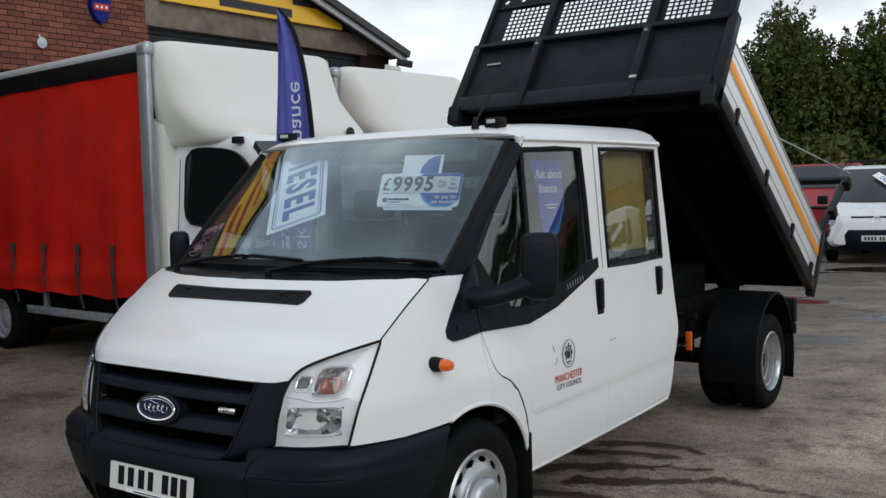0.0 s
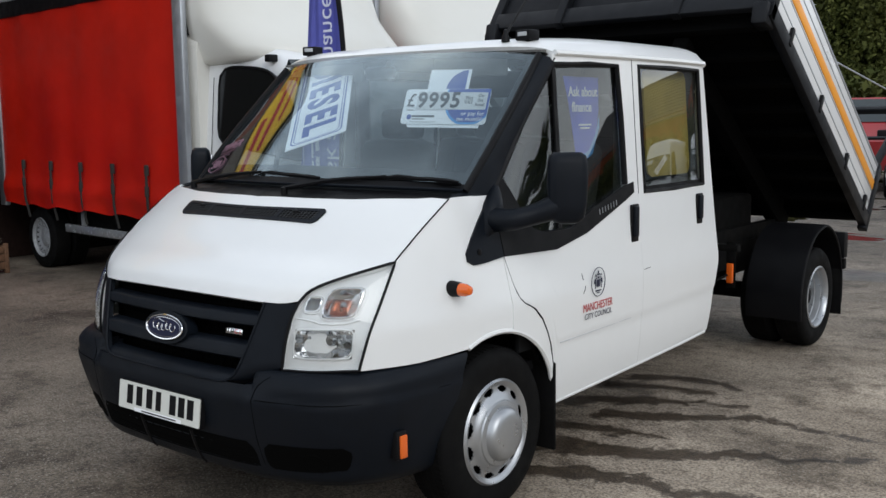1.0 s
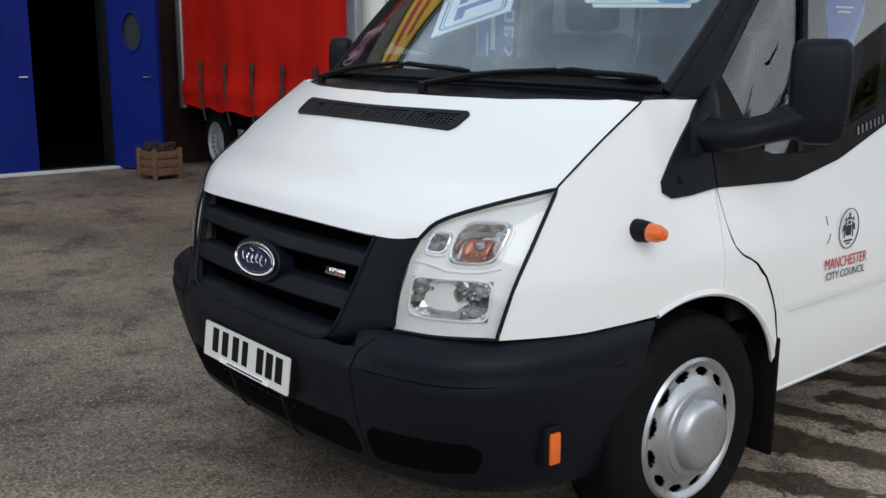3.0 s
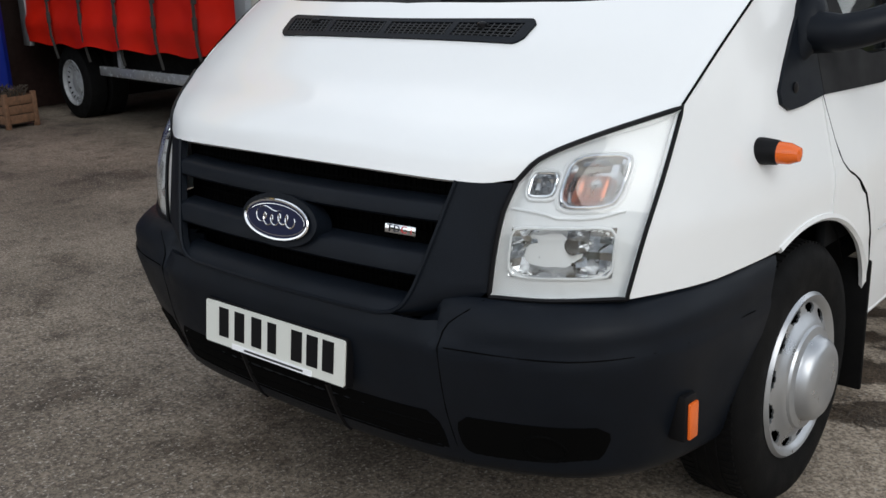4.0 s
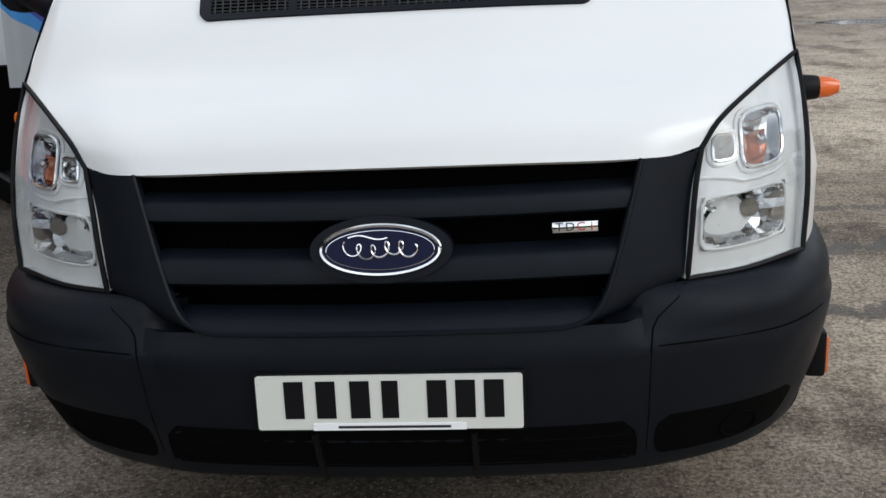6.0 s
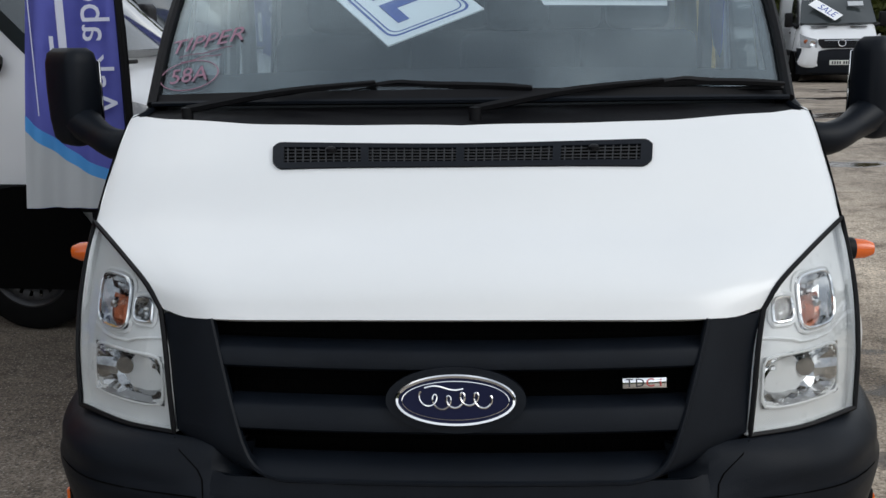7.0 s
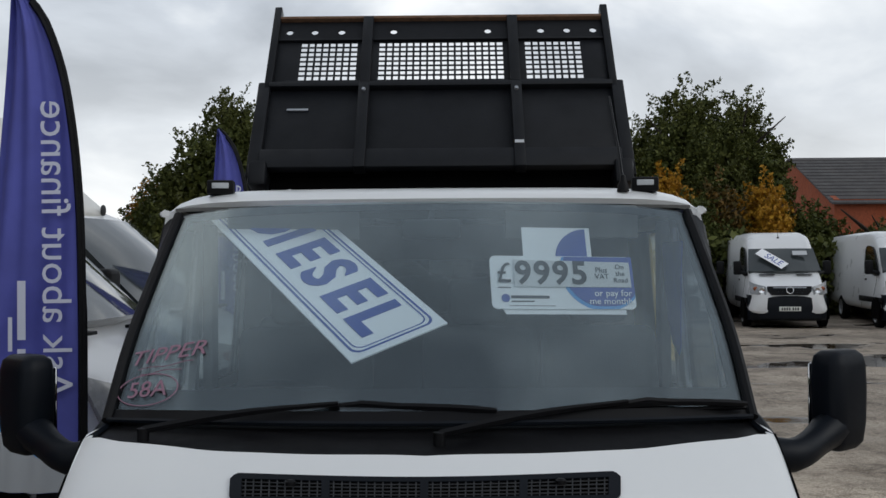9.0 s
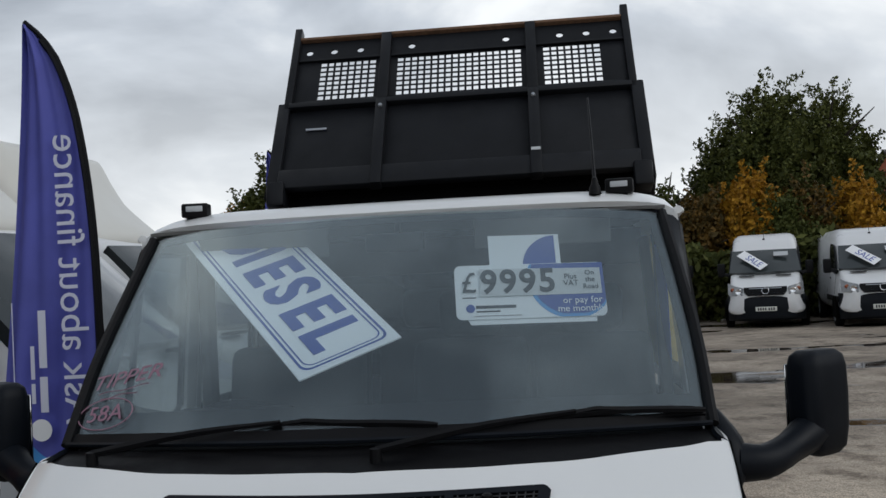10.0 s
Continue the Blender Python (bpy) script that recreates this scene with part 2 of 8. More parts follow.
BLACK_GLASS = material("shaded cab glass", (0.008, 0.009, 0.009), 0.08, spec=0.4)
DARK_GLASS = material("dark far glass", (0.035, 0.043, 0.045), 0.06, coat=0.5)


def ground_material():
    m = bpy.data.materials.new("worn concrete yard")
    m.use_nodes = True
    nt = m.node_tree
    b = nt.nodes["Principled BSDF"]
    ln = nt.links.new
    tc = nt.nodes.new("ShaderNodeTexCoord")

    def nz(scale, detail=6, rough=0.55, stretch=None, dist=0.0):
        n = nt.nodes.new("ShaderNodeTexNoise")
        n.inputs["Scale"].default_value, n.inputs["Detail"].default_value = scale, detail
        n.inputs["Roughness"].default_value, n.inputs["Distortion"].default_value = rough, dist
        if stretch:
            mp = nt.nodes.new("ShaderNodeMapping")
            mp.inputs["Scale"].default_value = stretch[:3]
            mp.inputs["Rotation"].default_value = (0, 0, stretch[3])
            ln(tc.outputs["Object"], mp.inputs[0])
            ln(mp.outputs[0], n.inputs["Vector"])
        else:
            ln(tc.outputs["Object"], n.inputs["Vector"])
        return n.outputs["Fac"]

    def rng(v, a, bb, c, d):
        r = nt.nodes.new("ShaderNodeMapRange")
        ln(v, r.inputs["Value"])
        for k, val in zip(("From Min", "From Max", "To Min", "To Max"), (a, bb, c, d)):
            r.inputs[k].default_value = val
        return r.outputs[0]

    def mix(kind, a, bcol, fac):
        x = nt.nodes.new("ShaderNodeMix")
        x.data_type, x.blend_type = "RGBA", kind
        for sock, v in (("A", a), ("B", bcol)):
            if isinstance(v, tuple):
                x.inputs[sock].default_value = (*v, 1)
            else:
                ln(v, x.inputs[sock])
        ln(fac, x.inputs["Factor"])
        return x.outputs["Result"]

    def calc(op, a, bb):
        c = nt.nodes.new("ShaderNodeMath")
        c.operation = op
        for i, v in enumerate((a, bb)):
            if isinstance(v, (int, float)):
                c.inputs[i].default_value = v
            else:
                ln(v, c.inputs[i])
        return c.outputs[0]

    sep = nt.nodes.new("ShaderNodeSeparateXYZ")
    ln(tc.outputs["Object"], sep.inputs[0])
    # base tone: darker towards the workshop, paler on the open side, darker far back
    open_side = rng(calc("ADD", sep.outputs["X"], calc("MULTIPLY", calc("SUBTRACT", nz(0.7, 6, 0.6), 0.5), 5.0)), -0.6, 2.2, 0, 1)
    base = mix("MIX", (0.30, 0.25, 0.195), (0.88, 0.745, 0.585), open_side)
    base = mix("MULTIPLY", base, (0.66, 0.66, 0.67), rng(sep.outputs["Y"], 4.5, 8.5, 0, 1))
    col = mix("MULTIPLY", base, (0.42, 0.40, 0.38), rng(nz(0.55, 9, 0.62), 0.60, 0.40, 0, 0.85))
    col = mix("MULTIPLY", col, (0.36, 0.33, 0.30), rng(nz(1.9, 9, 0.68), 0.51, 0.62, 0, 0.85))
    col = mix("MIX", col, (0.36, 0.30, 0.235), rng(nz(1.1, 9, 0.72, (1.0, 1.8, 1.0, 0.4)), 0.55, 0.66, 0, 0.6))
    col = mix("MULTIPLY", col, (0.45, 0.43, 0.41), rng(nz(9, 6, 0.7), 0.52, 0.66, 0, 0.7))
    agg = nz(75, 4, 0.7)
    col = mix("MULTIPLY", col, (0.24, 0.225, 0.21), rng(agg, 0.42, 0.60, 0.0, 0.80))
    col = mix("MULTIPLY", col, (0.35, 0.33, 0.31), rng(nz(24, 4, 0.75), 0.50, 0.62, 0.0, 0.55))
    col = mix("MIX", col, (0.50, 0.46, 0.40), rng(nz(85, 2, 0.6), 0.60, 0.68, 0.0, 0.65))
    # water that ran off beside the van, in tongues that thin out
    def vec(op, a, bb):
        v = nt.nodes.new("ShaderNodeVectorMath")
        v.operation = op
        for i, q in enumerate((a, bb)):
            if isinstance(q, tuple):
                v.inputs[i].default_value = q
            elif q is not None:
                ln(q, v.inputs[i])
        return v

    warp = nt.nodes.new("ShaderNodeTexNoise")
    warp.inputs["Scale"].default_value, warp.inputs["Detail"].default_value, warp.inputs["Roughness"].default_value = 5.5, 7, 0.62
    ln(tc.outputs["Object"], warp.inputs["Vector"])
    shift = vec("MULTIPLY", vec("SUBTRACT", warp.outputs["Color"], (0.5, 0.5, 0.5)).outputs[0], (0.22, 0.22, 0.0)).outputs[0]
    spot = vec("MULTIPLY", vec("ADD", tc.outputs["Object"], shift).outputs[0], (1.0, 1.0, 0.0)).outputs[0]
    TONGUES = (
        (((0.38, 3.24), (0.60, 3.36), (0.87, 3.36), (1.02, 3.30)), 0.075, 0.022),
        (((0.30, 3.00), (0.60, 3.10), (0.87, 3.12)), 0.085, 0.040),
        (((0.33, 2.52), (0.59, 2.77), (0.83, 2.89), (1.15, 3.00)), 0.105, 0.025),
        (((0.62, 2.42), (0.89, 2.56), (1.16, 2.71), (1.27, 2.84), (1.55, 2.79), (2.05, 2.82)), 0.090, 0.018),
        (((0.50, 2.08), (0.88, 2.23), (1.06, 2.23)), 0.085, 0.022),
        (((0.66, 1.82), (0.99, 1.90), (1.20, 2.02), (1.45, 2.21), (1.63, 2.24), (2.00, 2.52)), 0.130, 0.028),
        (((0.74, 1.44), (1.04, 1.55), (1.22, 1.63), (1.44, 1.58), (1.70, 1.74)), 0.100, 0.035),
    )
    gap = None
    for pts, r0, r1 in TONGUES:
        for k, (pa, pb) in enumerate(zip(pts, pts[1:])):
            d = (pb[0] - pa[0], pb[1] - pa[1])
            n2 = d[0] ** 2 + d[1] ** 2
            rel = vec("SUBTRACT", spot, (pa[0], pa[1], 0.0)).outputs[0]
            along = rng(vec("DOT_PRODUCT", rel, (d[0] / n2, d[1] / n2, 0.0)).outputs["Value"], 0, 1, 0, 1)
            sc = vec("SCALE", (d[0], d[1], 0.0), None)
            ln(along, sc.inputs["Scale"])
            away = vec("DISTANCE", rel, sc.outputs[0]).outputs["Value"]
            ra, rb = (r0 + (r1 - r0) * ((k + q) / (len(pts) - 1)) ** 0.7 for q in (0, 1))
            edge = calc("SUBTRACT", away, rng(along, 0, 1, ra, rb))
            gap = edge if gap is None else calc("MINIMUM", gap, edge)
    ragged = calc("ADD", gap, calc("MULTIPLY", calc("SUBTRACT", nz(9, 9, 0.78), 0.5), 0.38))
    wet_a = calc("MULTIPLY", rng(ragged, 0.012, -0.010, 0, 1), rng(nz(60, 3, 0.7), 0.30, 0.44, 0.72, 1.0))
    pud = rng(nz(0.42, 5, 0.5, (0.55, 1.2, 1.0, radians(10)), 0.3), 0.565, 0.59, 0, 1)
    far = rng(sep.outputs["Y"], 7.0, 9.0, 0, 1)
    wet_b = calc("MULTIPLY", pud, far)
    wets = calc("MAXIMUM", wet_a, wet_b)
    col = mix("MULTIPLY", col, (0.22, 0.195, 0.17), wets)
    ln(col, b.inputs["Base Color"])
    ln(calc("SUBTRACT", rng(nz(3), 0.3, 0.7, 0.78, 0.92), calc("ADD", calc("MULTIPLY", wet_a, 0.40), calc("MULTIPLY", wet_b, 0.80))), b.inputs["Roughness"])
    bp = nt.nodes.new("ShaderNodeBump")
    bp.inputs["Distance"].default_value = 0.006
    ln(calc("SUBTRACT", 0.75, calc("MULTIPLY", wet_b, 0.74)), bp.inputs["Strength"])
    ln(agg, bp.inputs["Height"])
    ln(bp.outputs[0], b.inputs["Normal"])
    return m


# ---- building helpers ----
def part(name, bm, mat, parent=None, label="", smooth=40.0):
    me = bpy.data.meshes.new(name)
    bmesh.ops.recalc_face_normals(bm, faces=bm.faces)
    bm.to_mesh(me)
    bm.free()
    me.materials.append(mat)
    me.shade_smooth()
    me.set_sharp_from_angle(angle=radians(smooth))
    ob = new(name, me)
    if parent:
        ob.parent = parent
    if label:
        ob["label"] = label
    return ob


def raw_part(name, verts, faces, mat, parent=None, label="", smooth=40.0, kind=""):
    me = bpy.data.meshes.new(name)
    me.from_pydata([tuple(v) for v in verts], [], faces)
    me.materials.append(mat)
    if smooth:
        me.shade_smooth()
        me.set_sharp_from_angle(angle=radians(smooth))
    ob = new(name, me)
    if parent:
        ob.parent = parent
    tagged(ob, label=label, kind=kind)
    return ob


def thing(name, label, category, group="", m=None, kind=""):
    ob = new(name)
    ob.empty_display_size = 0.2
    if m:
        ob.matrix_world = m
    return tagged(ob, label, category, group, kind)


def B():
    return bmesh.new()


def spline(pts, n):
    """n points along a smooth curve through pts, evenly spaced by chord length."""
    p = [Vector(q) for q in pts]
    if len(p) == 2:
        return [p[0].lerp(p[1], i / (n - 1)) for i in range(n)]
    d = [0.0]
    for a, b in zip(p, p[1:]):
        d.append(d[-1] + (b - a).length)
    out = []
    for i in range(n):
        s = d[-1] * i / (n - 1)
        k = min(max(j for j in range(len(d)) if d[j] <= s + 1e-9), len(p) - 2)
        t = (s - d[k]) / max(d[k + 1] - d[k], 1e-9)
        a, b = p[k], p[k + 1]
        ta = (b - p[k - 1]) * ((d[k + 1] - d[k]) / (d[k + 1] - d[k - 1])) if k else b - a
        tb = (p[k + 2] - a) * ((d[k + 1] - d[k]) / (d[k + 2] - d[k])) if k + 2 < len(p) else b - a
        t2, t3 = t * t, t * t * t
        out.append(a * (2 * t3 - 3 * t2 + 1) + ta * (t3 - 2 * t2 + t) + b * (3 * t2 - 2 * t3) + tb * (t3 - t2))
    return out


def coons(bottom, top, left, right, nu=16, nv=12, bulge=0.0, axis=(0, 0, 1)):
    """Grid [v][u] of a patch between four edge curves."""
    c0, c1 = spline(bottom, nu + 1), spline(top, nu + 1)
    d0, d1 = spline(left, nv + 1), spline(right, nv + 1)
    ax = Vector(axis)
    g = []
    for j in range(nv + 1):
        v = j / nv
        row = []
        for i in range(nu + 1):
            u = i / nu
            p = (c0[i] * (1 - v) + c1[i] * v + d0[j] * (1 - u) + d1[j] * u
                 - (c0[0] * (1 - u) * (1 - v) + c0[-1] * u * (1 - v) + c1[0] * (1 - u) * v + c1[-1] * u * v))
            row.append(p + ax * (bulge * math.sin(math.pi * u) * math.sin(math.pi * v)))
        g.append(row)
    return g


def ruled(lower, upper, surf, ys, nv=10):
    """Grid on a side surface x = surf(y, z) between z = lower(y) and z = upper(y)."""
    g = []
    for j in range(nv + 1):
        row = []
        for y in ys:
            z = lower(y) + (upper(y) - lower(y)) * j / nv
            row.append(Vector((surf(y, z), y, z)))
        g.append(row)
    return g


def grid_normals(g):
    nv, nu = len(g), len(g[0])
    out = []
    for j in range(nv):
        row = []
        for i in range(nu):
            a = g[j][min(i + 1, nu - 1)] - g[j][max(i - 1, 0)]
            b = g[min(j + 1, nv - 1)][i] - g[max(j - 1, 0)][i]
            n = a.cross(b)
            row.append(n.normalized() if n.length > 1e-12 else Vector((0, 0, 1)))
        out.append(row)
    return out


def sheet(bm, g, thick, keep=None, lift=0.0, flip=False):
    """A shell over grid g, thick metres deep behind it; keep(j, i) says which cells stay."""
    nv, nu = len(g), len(g[0])
    nn = grid_normals(g)
    s = -1.0 if flip else 1.0
    front = [[bm.verts.new(g[j][i] + nn[j][i] * (lift * s)) for i in range(nu)] for j in range(nv)]
    back = [[bm.verts.new(g[j][i] + nn[j][i] * ((lift - thick) * s)) for i in range(nu)] for j in range(nv)]
    cells = {(j, i) for j in range(nv - 1) for i in range(nu - 1) if keep is None or keep(j, i)}
    for j, i in cells:
        q = ((j, i), (j, i + 1), (j + 1, i + 1), (j + 1, i))
        bm.faces.new([front[a][b] for a, b in q])
        bm.faces.new([back[a][b] for a, b in reversed(q)])
        for k, (dj, di) in enumerate(((-1, 0), (0, 1), (1, 0), (0, -1))):
            if (j + dj, i + di) not in cells:
                a, b = q[k], q[(k + 1) % 4]
                bm.faces.new((front[b[0]][b[1]], front[a[0]][a[1]], back[a[0]][a[1]], back[b[0]][b[1]]))
    loose = [v for v in bm.verts if not v.link_faces]
    bmesh.ops.delete(bm, geom=loose, context="VERTS")
    return bm


def box(bm, c, s, bev=0.0, m=None, seg=2):
    r = bmesh.ops.create_cube(bm, size=1.0)
    vs = r["verts"]
    for v in vs:
        v.co = Vector((v.co.x * s[0], v.co.y * s[1], v.co.z * s[2])) + Vector(c)
        if m:
            v.co = m @ v.co
    if bev:
        es = list({e for v in vs for e in v.link_edges})
        bmesh.ops.bevel(bm, geom=es, offset=bev, segments=seg, profile=0.5, affect="EDGES")
    return bm


def span(bm, lo, hi, bev=0.0, m=None, seg=2):
    lo, hi = Vector(lo), Vector(hi)
    return box(bm, (lo + hi) / 2, hi - lo, bev, m, seg)


def tube(bm, pts, r, n=8, caps=True, closed=False):
    p = [Vector(q) for q in pts]
    k = len(p)
    rad = r if isinstance(r, (list, tuple)) else [r] * k
    rings, ref = [], None
    for i in range(k):
        if closed:
            t = p[(i + 1) % k] - p[i - 1]
        else:
            t = p[min(i + 1, k - 1)] - p[max(i - 1, 0)]
        t.normalize()
        if ref is None:
            ref = t.orthogonal().normalized()
        else:
            ref = ref - t * ref.dot(t)
            ref = ref.normalized() if ref.length > 1e-6 else t.orthogonal().normalized()
        w = t.cross(ref)
        rings.append([bm.verts.new(p[i] + (ref * math.cos(2 * math.pi * a / n) + w * math.sin(2 * math.pi * a / n)) * rad[i]) for a in range(n)])
    for i in range(k if closed else k - 1):
        a, b = rings[i], rings[(i + 1) % k]
        for j in range(n):
            bm.faces.new((a[j], a[(j + 1) % n], b[(j + 1) % n], b[j]))
    if caps and not closed:
        bm.faces.new(rings[0][::-1])
        bm.faces.new(rings[-1])
    return bm


def lathe(bm, prof, origin, axis="x", n=32, sign=1.0, caps=True):
    """Turns a profile of (distance along the axis, radius) round an axis through origin."""
    o = Vector(origin)
    rings = []
    for h, r in prof:
        ring = []
        for a in range(n):
            c, s = math.cos(2 * math.pi * a / n) * r, math.sin(2 * math.pi * a / n) * r
            v = {"x": (h * sign, c, s), "y": (c, h * sign, s), "z": (c, s, h * sign)}[axis]
            ring.append(bm.verts.new(o + Vector(v)))
        rings.append(ring)
    for a, b in zip(rings, rings[1:]):
        for j in range(n):
            bm.faces.new((a[j], a[(j + 1) % n], b[(j + 1) % n], b[j]))
    for ring in (rings[0], rings[-1]) if caps else ():
        try:
            bm.faces.new(ring)
        except ValueError:
            pass
    return bm


def prism(bm, poly, m, depth):
    """A flat plate with the outline poly (x, y), depth deep along its own z, placed by m."""
    a = [bm.verts.new(m @ Vector((x, y, 0))) for x, y in poly]
    b = [bm.verts.new(m @ Vector((x, y, -depth))) for x, y in poly]
    bm.faces.new(a)
    bm.faces.new(b[::-1])
    for i in range(len(a)):
        j = (i + 1) % len(a)
        bm.faces.new((a[j], a[i], b[i], b[j]))
    return bm


def round_rect(w, h, r, n=5, cx=0.0, cy=0.0):
    out = []
    for sx, sy, a0 in ((1, 1, 0), (-1, 1, 90), (-1, -1, 180), (1, -1, 270)):
        for k in range(n + 1):
            a = radians(a0 + 90 * k / n)
            out.append((cx + sx * (w / 2 - r) + r * math.cos(a), cy + sy * (h / 2 - r) + r * math.sin(a)))
    return out


def lettering(name, text, size, m, mat, parent, depth=0.0012, squeeze=1.0, align="CENTER", shear=0.0, bold=0.0):
    cu = bpy.data.curves.new(name, "FONT")
    cu.body, cu.size, cu.align_x, cu.align_y, cu.extrude, cu.shear = text, size, align, "CENTER", depth, shear
    cu.resolution_u, cu.offset = 3, bold
    tmp = bpy.data.objects.new(name, cu)
    scene.collection.objects.link(tmp)
    me = bpy.data.meshes.new_from_object(tmp)
    bpy.data.objects.remove(tmp)
    me.transform(m @ Matrix.Diagonal((squeeze, 1, 1, 1)))
    me.materials.clear()
    me.materials.append(mat)
    ob = new(name, me)
    ob.parent = parent
    return ob


def face_frame(origin, right, up):
    """Matrix whose x runs along right, y along up, z out of the face."""
    r = Vector(right).normalized()
    u = Vector(up)
    u = (u - r * u.dot(r)).normalized()
    n = r.cross(u)
    m = Matrix((r, u, n)).transposed().to_4x4()
    m.translation = Vector(origin)
    return m


def lerp_table(tab):
    xs, vs = [a for a, b in tab], [b for a, b in tab]
    return lambda v: float(np.interp(v, xs, vs))


def smooth_table(tab):
    pts = spline([(a, b, 0) for a, b in tab], 80)
    xs, vs = [p.x for p in pts], [p.y for p in pts]
    return lambda v: float(np.interp(v, xs, vs))


def mirror(pts):
    return [(-x, y, z) for x, y, z in pts]


def both(pts):
    """A curve given from the middle to the +x side, carried over to the -x side as well."""
    return [(-x, y, z) for x, y, z in reversed(pts) if x > 1e-6] + list(pts)


# ---- ground ----
def yard():
    n = 60
    xs = sorted(set([-400.0, -120.0, 120.0, 400.0] + list(np.linspace(-30, 40, n))))
    ys = sorted(set([-400.0, -60.0, 120.0, 400.0] + list(np.linspace(-12, 45, n))))
    vs, fs = [], []
    for y in ys:
        for x in xs:
            h = noise.noise(Vector((x * 0.35, y * 0.35, 0))) * 0.012 if abs(x) < 50 and abs(y) < 50 else 0.0
            near = min(1.0, max(abs(x), abs(y - 2)) / 6.0)
            vs.append((x, y, h * near - 0.002))
    k = len(xs)
    for j in range(len(ys) - 1):
        for i in range(k - 1):
            fs.append((j * k + i, j * k + i + 1, (j + 1) * k + i + 1, (j + 1) * k + i))
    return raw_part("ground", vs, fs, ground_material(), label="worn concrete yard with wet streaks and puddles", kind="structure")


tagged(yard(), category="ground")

# ---- the crew cab tipper van ----
VAN = thing("tipper_van", "white crew cab tipper van with raised charcoal tipper body", "van")
WHEEL_Y, WHEEL_Z, ARCH_R = 0.925, 0.345, 0.415
half_width = smooth_table([(0.2, 0.80), (0.262, 0.836), (0.42, 0.898), (0.6, 0.934), (0.75, 0.953), (0.95, 0.970), (1.2, 0.982), (1.5, 0.987), (2.4, 0.987), (2.8, 0.980), (3.1, 0.965)])
lean_in = smooth_table([(0.2, 0.20), (0.454, 0.255), (0.757, 0.235), (1.0, 0.262), (1.25, 0.19), (1.5, 0.128), (2.1, 0.078), (3.1, 0.076)])


def side_x(y, z):
    x = half_width(y)
    if z > 0.85:
        x -= lean_in(y) * (z - 0.85) / 1.05
    if z < 0.62:
        x -= 0.02 * ((0.62 - z) / 0.22) ** 2
    if y > 1.2:
        # a slight belly over the pressed line, and a step in below it
        x += 0.005 * math.exp(-((z - 0.80) / 0.12) ** 2) - 0.006 * min(1.0, max(0.0, (0.650 + 0.012 * (y - 1.4) - z) / 0.02)) * min(1.0, (y - 1.2) / 0.15)
    return x


HOOD_FRONT = both([(0, 0.090, 0.960), (0.25, 0.098, 0.958), (0.42, 0.113, 0.954), (0.50, 0.128, 0.952), (0.555, 0.150, 0.950), (0.608, 0.181, 0.958)])
HOOD_REAR = both([(0, 0.590, 1.335), (0.3, 0.605, 1.331), (0.6, 0.660, 1.320), (0.80, 0.722, 1.306), (0.853, 0.757, 1.300)])
HOOD_SIDE = [(0.608, 0.181, 0.958), (0.645, 0.215, 1.000), (0.715, 0.295, 1.040), (0.842, 0.454, 1.094), (0.850, 0.60, 1.200), (0.853, 0.757, 1.300)]
HOOD = coons(HOOD_FRONT, HOOD_REAR, mirror(HOOD_SIDE), HOOD_SIDE, 56, 36, 0.012, (0, -0.6, 0.8))
rear_line = smooth_table([(0.0, 0.531), (0.25, 0.547), (0.43, 0.579), (0.53, 0.606), (0.73, 0.683), (0.80, 0.722), (0.853, 0.757)])


def trimmed(col):
    """A column of the bonnet, cut where it meets the rear edge."""
    k = next((j for j, p in enumerate(col) if p.y > rear_line(min(abs(p.x), 0.853)) + 1e-4), len(col) - 1)
    a, b = col[k - 1], col[k]
    y = rear_line(min(abs(a.x), 0.853))
    end = a.lerp(b, min(1.0, max(0.0, (y - a.y) / max(b.y - a.y, 1e-6))))
    return spline(list(col[:k]) + [end], len(col)) if (end - a).length > 1e-4 else spline(list(col[:k]), len(col))


HOOD_SKIN = list(zip(*[trimmed([row[i] for row in HOOD]) for i in range(57)]))
HOOD_EDGE = [tuple(p) for p in HOOD_SKIN[-1]]
part("bonnet", sheet(B(), HOOD_SKIN, 0.018), WHITE, VAN, smooth=30)


def on_hood(x, y):
    best = min((p for row in HOOD for p in row), key=lambda p: (p.x - x) ** 2 + (p.y - y) ** 2)
    j, i = next((j, i) for j, row in enumerate(HOOD) for i, p in enumerate(row) if p is best)
    n = grid_normals(HOOD)[j][i]
    z = best.z - (n.x * (x - best.x) + n.y * (y - best.y)) / n.z
    return Vector((x, y, z)), n


for s in (1, -1):
    b = B()
    tube(b, [Vector((s * p.x, p.y, p.z)) + Vector((s * 0.003, -0.001, 0.0)) for p in spline(HOOD_SIDE[3:], 20)], 0.0032, 5)
    part("bonnet_seam", b, DARK, VAN)


